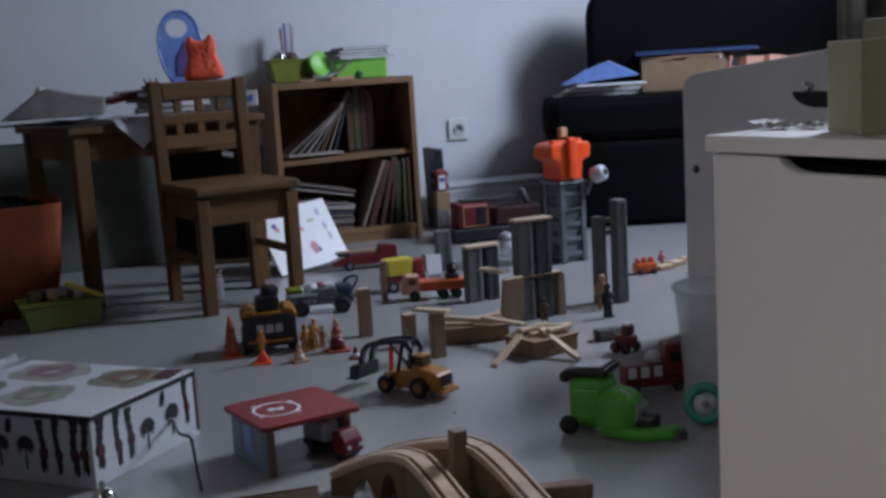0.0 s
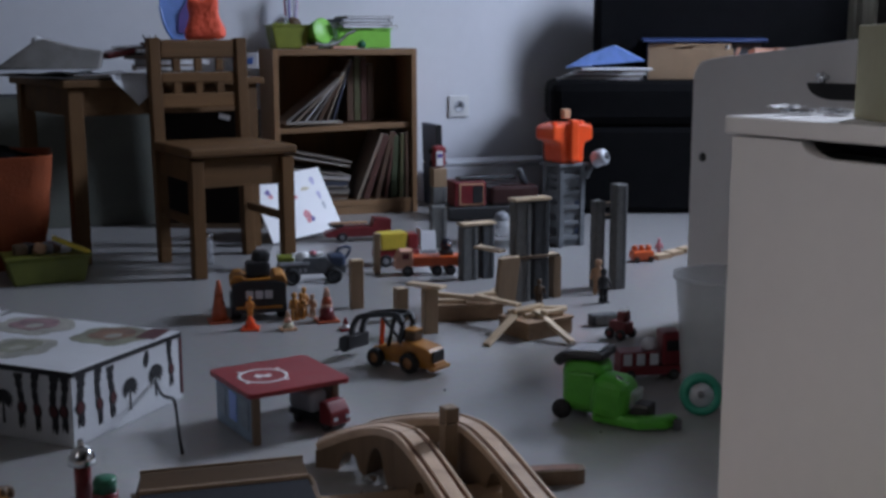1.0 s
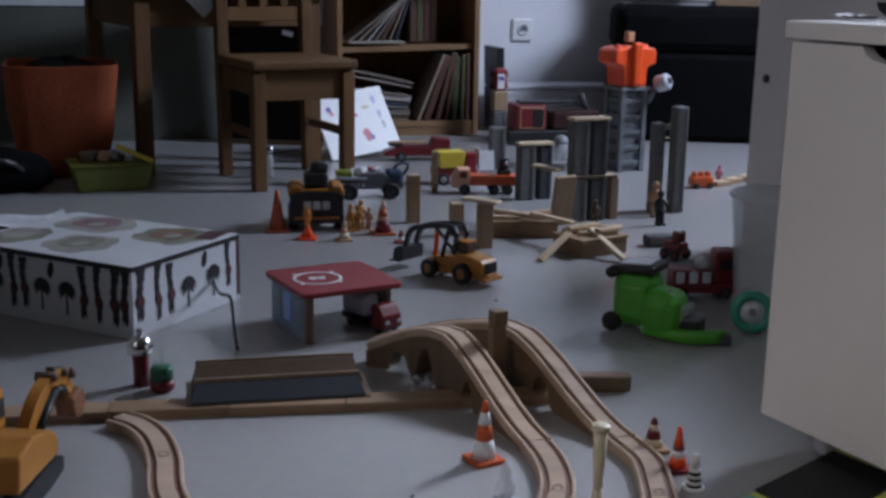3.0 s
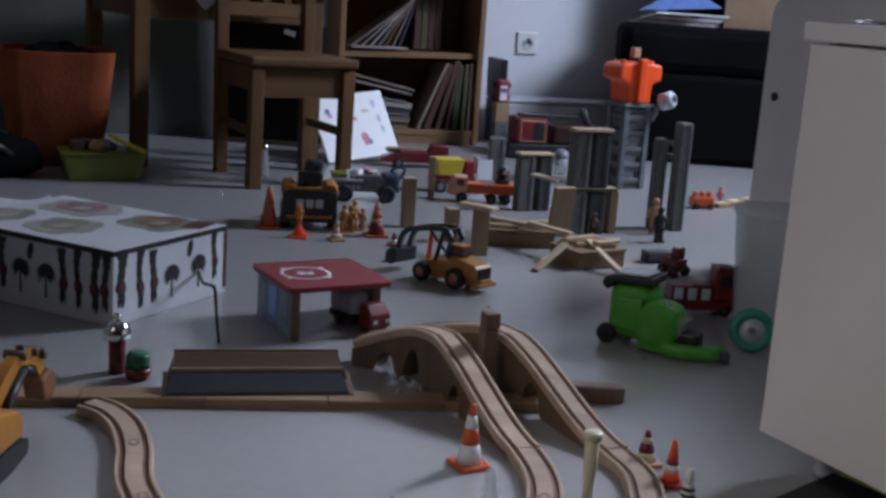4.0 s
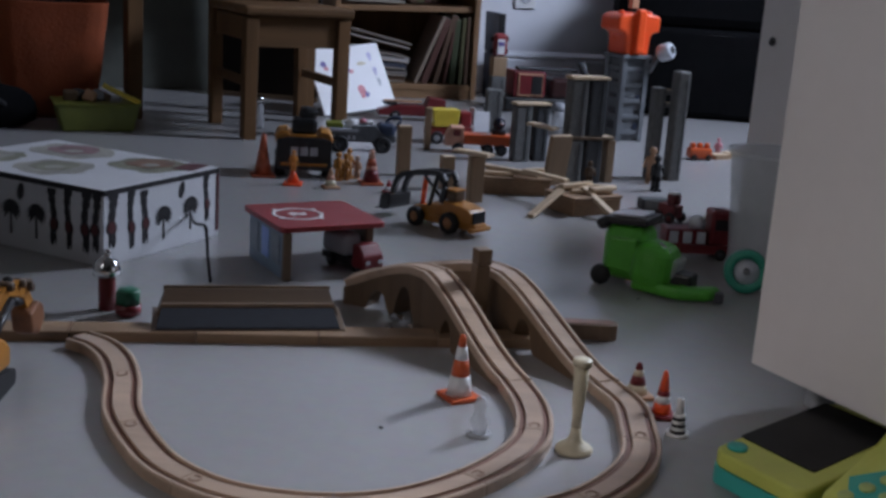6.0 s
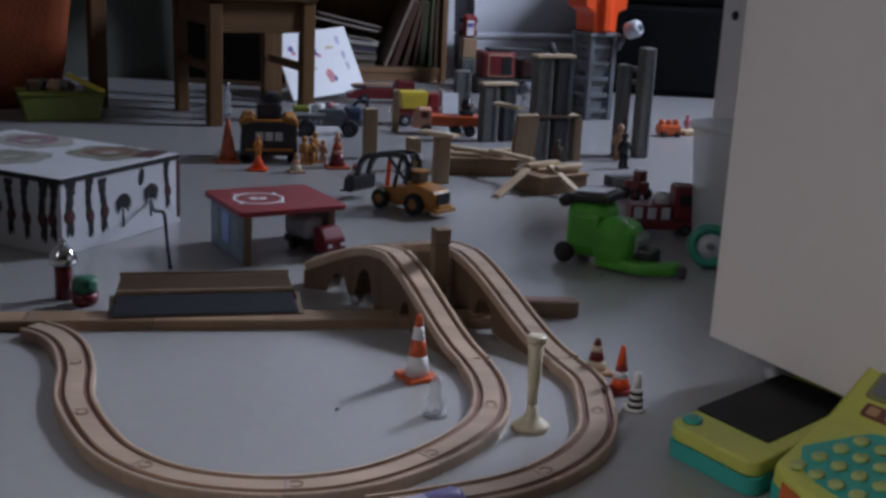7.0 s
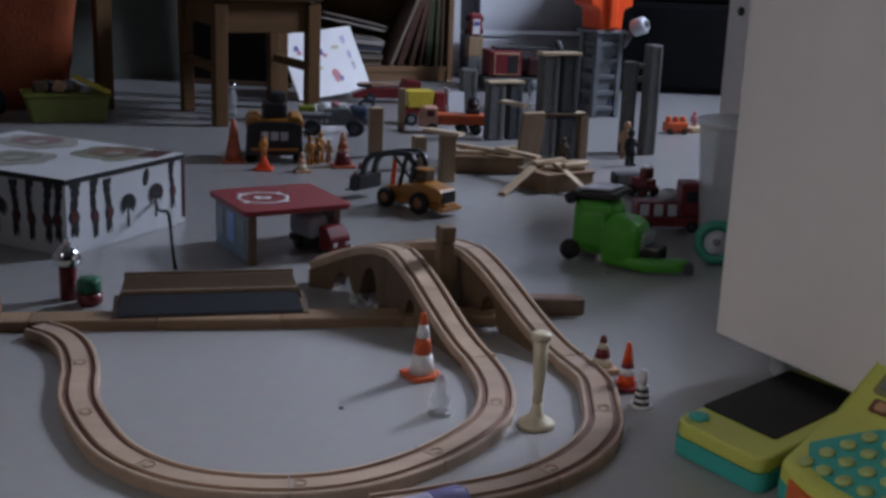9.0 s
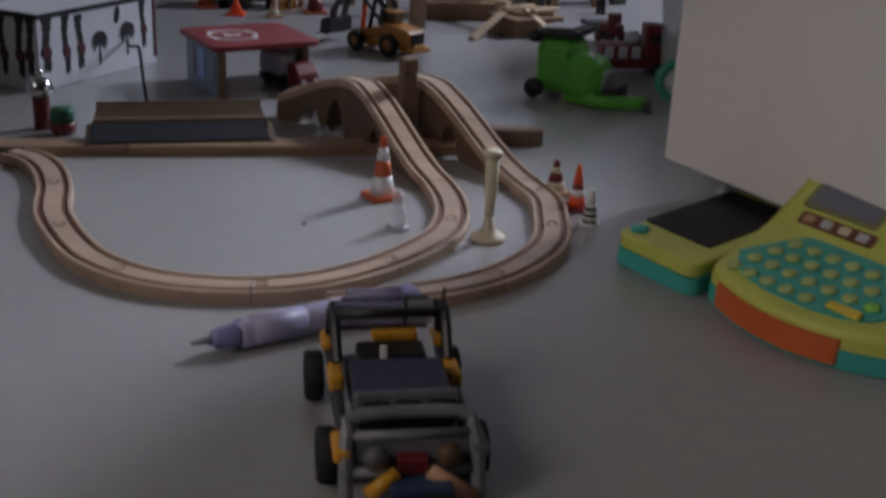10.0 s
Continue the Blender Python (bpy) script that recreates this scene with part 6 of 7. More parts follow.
for y in (-0.055, 0.02, 0.055):
    for x in (-0.022, 0.022):
        wheel(ot, (x, y, 0.014), 0.014, 0.012, DARK_GREY)
part("flatbed", add_box(new_bm(), (0.052, 0.125, 0.026), (0, 0.022, 0.024), bevel=0.003), ORANGE, ot)
ld = thing("dark_toy_head", pose(0.290, 2.885, 0.0503), "small shiny dark toy lump on an orange truck", "toy")
part("base", add_box(new_bm(), (0.036, 0.032, 0.014), (0, 0, 0), bevel=0.005), DARK_GREY, ld)
part("ball", add_lathe(new_bm(), [(0, 0), (0.012, 0.003), (0.0165, 0.014), (0.013, 0.026), (0.005, 0.031), (0, 0.0315)], 18, pose(0, -0.002, 0.0115)), mat("dark_lacquer", (0.02, 0.02, 0.035), 0.12, vary=0.1, size=30, bump=0), ld)
part("knob", add_lathe(new_bm(), [(0, 0), (0.005, 0.001), (0.0062, 0.005), (0.003, 0.009), (0, 0.01)], 12, pose(0.006, -0.018, 0.030, 70)), CHROME, ld)
cb2 = part("cab", add_prism(new_bm(), [(-0.088, 0.018), (-0.042, 0.018), (-0.042, 0.066), (-0.075, 0.066), (-0.088, 0.044)], -0.026, 0.026, Matrix(((0, 0, 1, 0), (1, 0, 0, 0), (0, 1, 0, 0), (0, 0, 0, 1))), 0.003), SALMON, ot, "salmon pink driver's cab")
part("cab_window", add_box(new_bm(), (0.053, 0.018, 0.016), (0, -0.060, 0.044), bevel=0.001), DARK_RED, cb2)
yt = thing("toy_yellow_truck", pose(0.165, 3.02, 0, 0, 0, -75), "yellow and red toy truck among the others", "toy truck")
for y in (-0.035, 0.035):
    for x in (-0.022, 0.022):
        wheel(yt, (x, y, 0.0165), 0.0165, 0.013, PALE_GREY)
part("chassis", add_box(new_bm(), (0.046, 0.12, 0.022), (0, 0, 0.022), bevel=0.003), RED, yt)
part("skip", add_prism(new_bm(), [(-0.045, 0.045), (0.02, 0.045), (0.026, 0.09), (-0.050, 0.09)], -0.026, 0.026, Matrix(((0, 0, 1, 0), (1, 0, 0, 0), (0, 1, 0, 0), (0, 0, 0, 1))), 0.003), LEMON, yt)
part("cab", add_box(new_bm(), (0.046, 0.030, 0.040), (0, 0.043, 0.045), bevel=0.004), RED, yt)
part("white_panel", add_box(new_bm(), (0.04, 0.004, 0.045), (0.0, 0.066, 0.05), bevel=0.001), SHOPWHITE, yt)
wc_ = thing("white_card", pose(0.262, 3.12, 0, -8, 0, 14), "small white card standing behind the toy trucks", "card")
box_part("card", (0.044, 0.003, 0.075), (0, 0, 0), PAPER, wc_, bevel=0.0006)
box_part("printed_strip", (0.040, 0.0008, 0.012), (0, -0.0021, 0.008), GREY, wc_, bevel=0)
rt = thing("toy_red_truck", pose(0.075, 3.42, 0, 0, 0, -80), "dark red toy fire truck near the bookcase", "toy truck")
for y in (-0.06, 0.06):
    for x in (-0.022, 0.022):
        wheel(rt, (x, y, 0.015), 0.015, 0.012, GREY)
part("body", add_prism(new_bm(), [(-0.11, 0.015), (0.09, 0.015), (0.09, 0.065), (0.04, 0.070), (0.03, 0.045), (-0.06, 0.045), (-0.11, 0.03)], -0.025, 0.025, Matrix(((0, 0, 1, 0), (1, 0, 0, 0), (0, 1, 0, 0), (0, 0, 0, 1))), 0.003), DARK_RED, rt)
part("ladder", add_box(new_bm(), (0.02, 0.11, 0.006), (0, -0.035, 0.052), bevel=0.001), TAN, rt)
part("dark_roof", add_box(new_bm(), (0.045, 0.04, 0.008), (0, -0.075, 0.046), bevel=0.002), BLACK, rt)
part("white_sign", add_box(new_bm(), (0.002, 0.022, 0.03), (-0.0262, 0.062, 0.03), bevel=0.0005), SHOPWHITE, rt)

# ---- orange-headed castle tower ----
TOWER_GREY = mat("tower_grey_plastic", (0.135, 0.145, 0.155), 0.45, vary=0.18, size=30)
CT = pose(0.672, 3.29, 0, 0, 0, 25)
ct = thing("toy_castle_tower", CT, "grey plastic lattice tower with an orange turret", "toy tower")
HW = 0.037
for x in (-HW, HW):
    for y in (-HW, HW):
        part("corner_post", add_box(new_bm(), (0.016, 0.016, 0.235), (x, y, 0), bevel=0.002), TOWER_GREY, ct)
for k in range(5):
    z = 0.02 + 0.045 * k
    for y in (-HW, HW):
        part("crossbar", add_box(new_bm(), (2 * HW - 0.016, 0.010, 0.012), (0, y, z), bevel=0.001), TOWER_GREY, ct)
    # Crossbars on the right-hand side are paler than the others.
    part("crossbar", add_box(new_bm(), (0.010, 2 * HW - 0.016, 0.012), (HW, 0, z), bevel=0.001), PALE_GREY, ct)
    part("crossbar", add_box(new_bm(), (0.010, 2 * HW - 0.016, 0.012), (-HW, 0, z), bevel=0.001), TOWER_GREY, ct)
part("inner_core", add_box(new_bm(), (2 * HW - 0.004, 2 * HW - 0.004, 0.228), (0, 0, 0.002), bevel=0.002), TOWER_GREY, ct, "grey inner core")
for k in range(5):
    part("window_hole", add_box(new_bm(), (0.012, 0.004, 0.016), (0.022, -HW - 0.0005, 0.036 + 0.04 * k), bevel=0.001), BLACK if k % 2 else NAVY, ct)
    part("side_hole", add_box(new_bm(), (0.004, 0.03, 0.022), (-HW - 0.0005, 0, 0.033 + 0.04 * k), bevel=0.001), DARK_GREY, ct)
part("floor_plate", add_box(new_bm(), (2 * HW + 0.03, 2 * HW + 0.03, 0.010), (0, 0, 0.2352), bevel=0.002), TOWER_GREY, ct)
TUR = [(-0.040, 0.2455), (0.036, 0.2455), (0.039, 0.296), (0.046, 0.305), (0.068, 0.310), (0.070, 0.348), (0.062, 0.356), (0.020, 0.360), (-0.030, 0.360), (-0.064, 0.355), (-0.074, 0.345), (-0.073, 0.314), (-0.052, 0.306), (-0.043, 0.297)]
tu = part("turret", add_prism(new_bm(), TUR, -0.046, 0.046, pose(0, 0, 0, 90), 0.006), BRIGHT_ORANGE, ct, "bright orange turret with a broad head")
part("front_rib", add_box(new_bm(), (0.030, 0.022, 0.122), (-0.004, -0.050, 0.250), bevel=0.0075, seg=3), BRIGHT_ORANGE, tu)
for x in (-0.050, 0.044):
    part("corner_knob", add_lathe(new_bm(), [(0.010, 0), (0.010, 0.004), (0.006, 0.008), (0, 0.009)], 14, pose(x, -0.02, 0.3575)), BRIGHT_ORANGE, tu)
part("top_block", add_box(new_bm(), (0.022, 0.022, 0.028), (-0.005, -0.01, 0.3725), bevel=0.002), TAN, tu, "small wooden block on top")
cg = part("spotlight", add_lathe(new_bm(), [(0.020, 0), (0.024, 0.004), (0.024, 0.035), (0.018, 0.042), (0, 0.042)], 20, pose(0.068, -0.055, 0.252, 70, 0, 25)), PALE_GREY, ct, "pale grey toy spotlight")
part("lens", add_lathe(new_bm(), [(0, 0.0425), (0.012, 0.0425), (0.010, 0.045), (0, 0.045)], 18, pose(0.068, -0.055, 0.252, 70, 0, 25)), BLACK, cg)
part("spot_arm", add_rod(new_bm(), (0.045, -0.045, 0.20), (0.068, -0.05, 0.245), 0.008), TOWER_GREY, ct)
os_ = thing("toy_orange_wagon", pose(0.835, 3.00, 0, 0, 0, 10), "small orange toy wagon on the floor", "toy wagon")
part("body", add_box(new_bm(), (0.062, 0.036, 0.028), (0, 0, 0.004), bevel=0.006), ORANGE, os_)
for k in range(3):
    part("stud", add_lathe(new_bm(), [(0.008, 0.032), (0.007, 0.044), (0, 0.046)], 12, pose(-0.02 + 0.02 * k, 0, 0)), ORANGE, os_)
for x in (-0.02, 0.02):
    wheel(os_, (x, -0.018, 0.008), 0.008, 0.006, BROWN, 90)
pc = thing("clear_beaker", pose(0.512, 3.46, 0), "small milky plastic toy beaker with a dull lid", "toy cup")
part("beaker", add_lathe(new_bm(), [(0, 0), (0.020, 0), (0.024, 0.05), (0.022, 0.05), (0.018, 0.003), (0, 0.003)], 20), FROST, pc)
part("lid", add_lathe(new_bm(), [(0.0245, 0.0505), (0.025, 0.054), (0.021, 0.068), (0.010, 0.076), (0, 0.077)], 20), GREY, pc)
figure(0.905, 3.08, 0.05, PINK, "small pink moulded figurine on the floor", 0)
for k in range(4):
    block(0.90 + 0.05 * k, 3.04 + 0.05 * k, 0.055, 0.035, 0.012, 30 + 8 * k, 0.0, BLOCK, "flat beech railway block in a row")

# ---- by the wall: red machine, toy car on stones, navy board, clear tub ----
nb = thing("navy_board", on_wall(0.318, 0.20, 0.0), "dark navy board leaning beside the bookcase", "board")
box_part("board", (0.022, 0.16, 0.30), (0, 0.06, 0), NAVY, nb, (0, -1.5, 0), bevel=0.003)
box_part("board_edge", (0.024, 0.004, 0.30), (0, -0.0225, 0), BLACK, nb, (0, -1.5, 0), bevel=0.001)
slab(0.352, 3.93, 0.05, 0.05, 0.098, 10)
block(0.352, 3.93, 0.048, 0.046, 0.063, 14, 0.0995, BLOCK, "brown wooden block on a grey stone")
rc = thing("toy_red_car", pose(0.352, 3.93, 0.1665, 0, 0, 18), "red toy car standing on end on a grey stone", "toy car")
part("body", add_box(new_bm(), (0.046, 0.034, 0.075), (0, 0, 0), bevel=0.010, seg=3), RED, rc)
part("bonnet", add_box(new_bm(), (0.026, 0.003, 0.05), (-0.002, -0.0182, 0.006), bevel=0.001), SHOPWHITE, rc, "white bonnet")
part("window", add_box(new_bm(), (0.02, 0.003, 0.014), (-0.002, -0.0205, 0.034), bevel=0.001), VIOLET, rc)
for x in (-0.026, 0.026):
    for z in (0.014, 0.056):
        part("wheel", add_lathe(new_bm(), [(0, -0.004), (0.009, -0.004), (0.009, 0.004), (0, 0.004)], 14, pose(x, 0.006, z, 0, 90)), RUBBER, rc)
slab(0.300, 3.28, 0.046, 0.034, 0.122, 8)
rm = thing("toy_fire_engine", pose(0.525, 3.83, 0, 0, 0, 12), "large dark red toy fire engine with a crane arm", "toy truck")
for y in (-0.10, 0.10):
    for x in (-0.04, 0.04):
        wheel(rm, (y, x, 0.028), 0.028, 0.02, DARK_GREY, 90)
part("chassis", add_box(new_bm(), (0.36, 0.115, 0.042), (0.01, 0, 0.008), bevel=0.006), BLACK, rm)
cab3 = part("cab", add_box(new_bm(), (0.11, 0.10, 0.085), (-0.09, 0, 0.05), bevel=0.006), DARK_RED, rm)
part("window_frame", add_box(new_bm(), (0.084, 0.004, 0.072), (-0.088, -0.052, 0.056), bevel=0.001), TAN, cab3)
part("cab_panel", add_box(new_bm(), (0.076, 0.0045, 0.064), (-0.088, -0.0525, 0.060), bevel=0.001), DARK_RED, cab3)
part("cab_window", add_box(new_bm(), (0.036, 0.005, 0.058), (-0.066, -0.054, 0.062), bevel=0.001), BLACK, cab3)
part("rear_body", add_box(new_bm(), (0.17, 0.10, 0.065), (0.07, 0, 0.05), bevel=0.012, seg=3), mat("maroon_plastic", (0.035, 0.010, 0.009), 0.35, vary=0.15, size=30), rm)
part("crane_arm", add_rod(new_bm(), (0.13, 0, 0.10), (0.085, -0.04, 0.165), 0.012), DARK_GREY, rm)
part("roof_rack", add_box(new_bm(), (0.2, 0.06, 0.008), (-0.02, 0, 0.136), bevel=0.002), BLACK, rm)
tu2 = thing("storage_tub", on_wall(0.53, 0.12, 0.0), "pale translucent plastic storage tub by the wall", "tub")
part("body", add_prism(new_bm(), [(-0.19, 0), (0.19, 0), (0.22, 0.15), (-0.22, 0.15)], -0.08, 0.08, pose(0, 0, 0, 90), 0.012), MILKY, tu2)
part("lid", add_prism(new_bm(), [(-0.23, -0.085), (0.23, -0.085), (0.235, 0.06), (0.12, 0.075), (-0.12, 0.075), (-0.235, 0.06)], 0.1502, 0.162, None, 0.003), MILKY, tu2)

# ---- right of the middle: green refuse truck, red engine, grey scraps ----
GT = pose(0.372, 1.70, 0, 0, 0, -33)
gt = thing("toy_refuse_truck", GT, "glossy green toy refuse truck tipped on its side", "toy truck")
part("container", add_box(new_bm(), (0.070, 0.068, 0.088), (0.034, 0.030, 0.010), bevel=0.020, seg=4), GREEN, gt)
part("rib", add_prism(new_bm(), [(0.010, 0.03), (0.060, 0.025), (0.060, 0.080), (0.016, 0.078)], 0.0, 0.010, pose(0, 0, 0, 90), 0.003), GREEN, gt)
part("lid", add_box(new_bm(), (0.072, 0.066, 0.012), (0.034, 0.030, 0.0975), (0, -4, 0), 0.003), BLACK, gt, "black container lid")
part("lid_handle", add_rod(new_bm(), (0.0, -0.008, 0.096), (0.0, 0.068, 0.096), 0.009), BLACK, gt)
part("lid_sheet", add_box(new_bm(), (0.05, 0.05, 0.003), (0.036, 0.026, 0.1115), (0, -4, 0), 0.001), PALE_GREY, gt)
for y in (-0.004, 0.064):
    part("wheel", add_lathe(new_bm(), [(0, -0.006), (0.015, -0.006), (0.016, 0), (0.015, 0.006), (0, 0.006)], 18, pose(0.004, y, 0.016, 90)), RUBBER, gt)
part("cab", add_box(new_bm(), (0.066, 0.070, 0.074), (0.080, 0.014, 0.005), (0, 6, 0), 0.024, 4), GREEN, gt)
part("chrome_strip", add_box(new_bm(), (0.022, 0.006, 0.003), (0.100, 0.002, 0.0735), (0, 30, 0), 0.001), CHROME, gt)
part("glass_hood", add_box(new_bm(), (0.022, 0.045, 0.030), (0.108, 0.020, 0.030), (0, 14, 0), 0.006), FROST, gt)
part("lifting_fork", add_prism(new_bm(), [(0.055, -0.012), (0.135, -0.022), (0.175, 0.004), (0.185, 0.032), (0.168, 0.040), (0.152, 0.020), (0.125, 0.002), (0.06, 0.014)], 0.003, 0.023, None, 0.007), GREEN, gt, "green lifting fork on the floor")
part("motor_block", add_box(new_bm(), (0.036, 0.034, 0.026), (0.128, 0.018, 0.012), bevel=0.004), BLACK, gt)
part("fork_tip", add_box(new_bm(), (0.014, 0.020, 0.016), (0.184, 0.024, 0.002), (0, 0, 20), 0.003), DARK_GREY, gt)

re_ = thing("toy_red_engine", pose(0.568, 1.905, 0, 0, 0, 4), "dark red toy fire engine with grey panels", "toy truck")
for x in (-0.04, 0.04):
    for y in (-0.02, 0.02):
        wheel(re_, (x, y, 0.010), 0.010, 0.008, DARK_GREY, 90)
part("chassis", add_box(new_bm(), (0.115, 0.042, 0.016), (0, 0, 0.010), bevel=0.002), DARK_RED, re_)
part("rear_body", add_box(new_bm(), (0.070, 0.04, 0.026), (-0.022, 0, 0.0262), bevel=0.002), DARK_RED, re_)
for k in range(3):
    part("shutter", add_box(new_bm(), (0.015, 0.002, 0.020), (-0.045 + 0.024 * k, -0.0212, 0.029), bevel=0.0005), PALE_GREY, re_, "pale grey shutter")
part("cab", add_box(new_bm(), (0.038, 0.042, 0.060), (0.038, 0, 0.0262), bevel=0.005), DARK_RED, re_)
part("cab_window", add_box(new_bm(), (0.026, 0.044, 0.020), (0.038, 0, 0.052), bevel=0.002), BLACK, re_)
part("white_load", add_lathe(new_bm(), [(0.014, 0.0525), (0.015, 0.064), (0.008, 0.072), (0, 0.073)], 10, pose(0.0, 0, 0)), PALE_GREY, re_)
gs = thing("grey_stone_scrap", pose(0.575, 2.30, 0, 0, 0, 12), "flat dark grey foam stone lying on the floor", "toy stone")
box_part("stone", (0.062, 0.03, 0.024), (0, 0, 0), STONE_DARK, gs, bevel=0.004)
box_part("stone_face", (0.05, 0.002, 0.018), (0, -0.0162, 0.003), STONE, gs, bevel=0.0005)
rr_ = thing("toy_red_tractor", pose(0.585, 2.185, 0, 0, 0, 40), "small dark red toy tractor", "toy tractor")
part("body", add_box(new_bm(), (0.03, 0.042, 0.026), (0, 0, 0.010), bevel=0.004), DARK_RED, rr_)
part("cab", add_box(new_bm(), (0.022, 0.020, 0.020), (0, -0.006, 0.0362), bevel=0.003), DARK_RED, rr_)
part("roof", add_box(new_bm(), (0.018, 0.018, 0.003), (0, -0.006, 0.0564), bevel=0.001), SHOPWHITE, rr_)
for x in (-0.018, 0.018):
    for y in (-0.013, 0.014):
        wheel(rr_, (x, y, 0.011), 0.011, 0.008, DARK_RED)

# small truck in the station and scrap pieces
tr = thing("toy_parked_truck", FS @ pose(0.1345, -0.118, 0, 0, 0, 14), "dark red toy truck with a grey container under the station roof", "toy truck")
for x in (-0.016, 0.016):
    for y in (-0.036, 0.030):
        wheel(tr, (x, y, 0.009), 0.009, 0.007, DARK_GREY)
part("chassis", add_box(new_bm(), (0.030, 0.108, 0.012), (0, 0.002, 0.008), bevel=0.002), BLACK, tr)
part("cab", add_prism(new_bm(), [(-0.054, 0.010), (-0.024, 0.010), (-0.024, 0.046), (-0.040, 0.046), (-0.052, 0.030)], -0.020, 0.020, YZ, 0.003), DARK_RED, tr)
part("windscreen", add_box(new_bm(), (0.032, 0.002, 0.012), (0, -0.0475, 0.0335), (-37, 0, 0), 0.0005), BLACK, tr)
part("container", add_box(new_bm(), (0.034, 0.062, 0.036), (-0.005, 0.020, 0.0205), bevel=0.010, seg=3), PALE_GREY, tr, "rounded grey container")
for x in (-0.012, 0.012):
    part("headlight", add_box(new_bm(), (0.008, 0.002, 0.006), (x, -0.0545, 0.018), bevel=0.001), PALE_GREY, tr)
for k, (x, y) in enumerate(((0.062, 1.44), (0.088, 1.405), (0.055, 1.385))):
    fc = thing("foil_piece", pose(x, y, 0.0, 0, 0, 40 * k), "small crumpled silver foil piece on the floor", "foil", "foil scraps")
    b = bmesh.new()
    bmesh.ops.create_icosphere(b, subdivisions=1, radius=0.009, matrix=Matrix.Translation((0, 0, 0.006)) @ Matrix.Diagonal((1.3, 1, 0.7, 1)))
    for v in b.verts:
        v.co += 0.003 * noise.noise_vector(v.co * 200 + Vector((k, 0, 0)))
        v.co.z = max(0, v.co.z)
    part("foil", b, CHROME, fc)
for x, y in ((0.20, 1.86), (0.055, 1.084), (0.42, 1.62)):
    dd = part("dust_crumb", add_lathe(new_bm(), [(0, 0), (0.0026, 0), (0.002, 0.0015), (0, 0.002)], 8), DARK_GREY, None)
    dd.location = (x, y, 0)
    tagged(dd, "tiny dark crumb lying on the floor", "crumb", "crumbs")

# ---- yellow excavator at the left ----
EX = pose(-0.384, 1.085, 0, 0, 0, -4)
ex = thing("toy_excavator", EX, "yellow toy excavator with black tracks", "toy excavator")
for x in (-0.035, 0.035):
    part("crawler", add_prism(new_bm(), [(0.058 * math.cos(a) if abs(math.cos(a)) < 0.6 else math.copysign(0.045, math.cos(a)) + 0.013 * math.cos(a), 0.014 + 0.014 * math.sin(a)) for a in [2 * math.pi * k / 20 for k in range(20)]], x - 0.011, x + 0.011, Matrix(((0, 0, 1, 0), (1, 0, 0, 0), (0, 1, 0, 0), (0, 0, 0, 1)))), RUBBER, ex)
part("turntable", add_lathe(new_bm(), [(0.026, 0.026), (0.026, 0.034), (0, 0.034)], 20), BLACK, ex)
part("house", add_prism(new_bm(), [(-0.066, 0.030), (0.044, 0.030), (0.046, 0.050), (0.030, 0.064), (-0.02, 0.075), (-0.060, 0.068)], -0.044, 0.047, Matrix(((0, 0, 1, 0), (1, 0, 0, 0), (0, 1, 0, 0), (0, 0, 0, 1))), 0.004), OCHRE, ex)
cbx = part("cab", add_box(new_bm(), (0.028, 0.040, 0.045), (-0.018, 0.012, 0.0655), bevel=0.004), OCHRE, ex)
part("cab_window", add_box(new_bm(), (0.029, 0.030, 0.024), (-0.018, 0.014, 0.078), bevel=0.002), BLACK, cbx)
part("boom", add_sweep(new_bm(), spline([(0.012, 0.03, 0.050), (0.012, 0.075, 0.080), (0.012, 0.125, 0.088), (0.012, 0.158, 0.076)], 0.01), [(-0.007, -0.009), (0.007, -0.009), (0.007, 0.009), (-0.007, 0.009)]), OCHRE, ex)
part("stick", add_sweep(new_bm(), [(0.012, 0.152, 0.080), (0.012, 0.172, 0.050)], [(-0.006, -0.008), (0.006, -0.008), (0.006, 0.008), (-0.006, 0.008)]), OCHRE, ex)
part("bucket", add_prism(new_bm(), [(0.150, 0.052), (0.176, 0.060), (0.192, 0.052), (0.194, 0.032), (0.176, 0.018), (0.156, 0.026)], 0.000, 0.025, YZ, 0.004), mat("worn_orange_brown", (0.21, 0.085, 0.035), 0.5, vary=0.3, size=40), ex, "worn orange-brown digging bucket")
for p, q in (((0.0225, 0.045, 0.048), (0.0225, 0.105, 0.080)), ((0.0225, 0.105, 0.080), (0.0225, 0.128, 0.072)), ((0.012, 0.12, 0.098), (0.012, 0.158, 0.078))):
    part("hydraulic_cylinder", add_rod(new_bm(), p, q, 0.0048), BLACK, ex)
for y, z in ((0.108, 0.095), (0.140, 0.090), (0.162, 0.080)):
    part("pivot_pin", add_rod(new_bm(), (0.000, y, z), (0.024, y, z), 0.0055), BROWN, ex, "dark brown pivot pin")
part("hook", add_rod(new_bm(), (0.0, 0.15, 0.087), (0.024, 0.16, 0.087), 0.004), BROWN, ex)

# ---- toy cash register ----
RA = math.degrees(math.atan2(-0.850, 0.527))
RG = pose(0.378, 0.997, 0, 0, 0, RA)  # left corner; x towards the camera side, y away to the right
rg = thing("toy_cash_register", RG, "lime and teal toy cash register with dark tray and keypad", "toy cash register")
LEAN = 0.16  # the side edges slant against the front


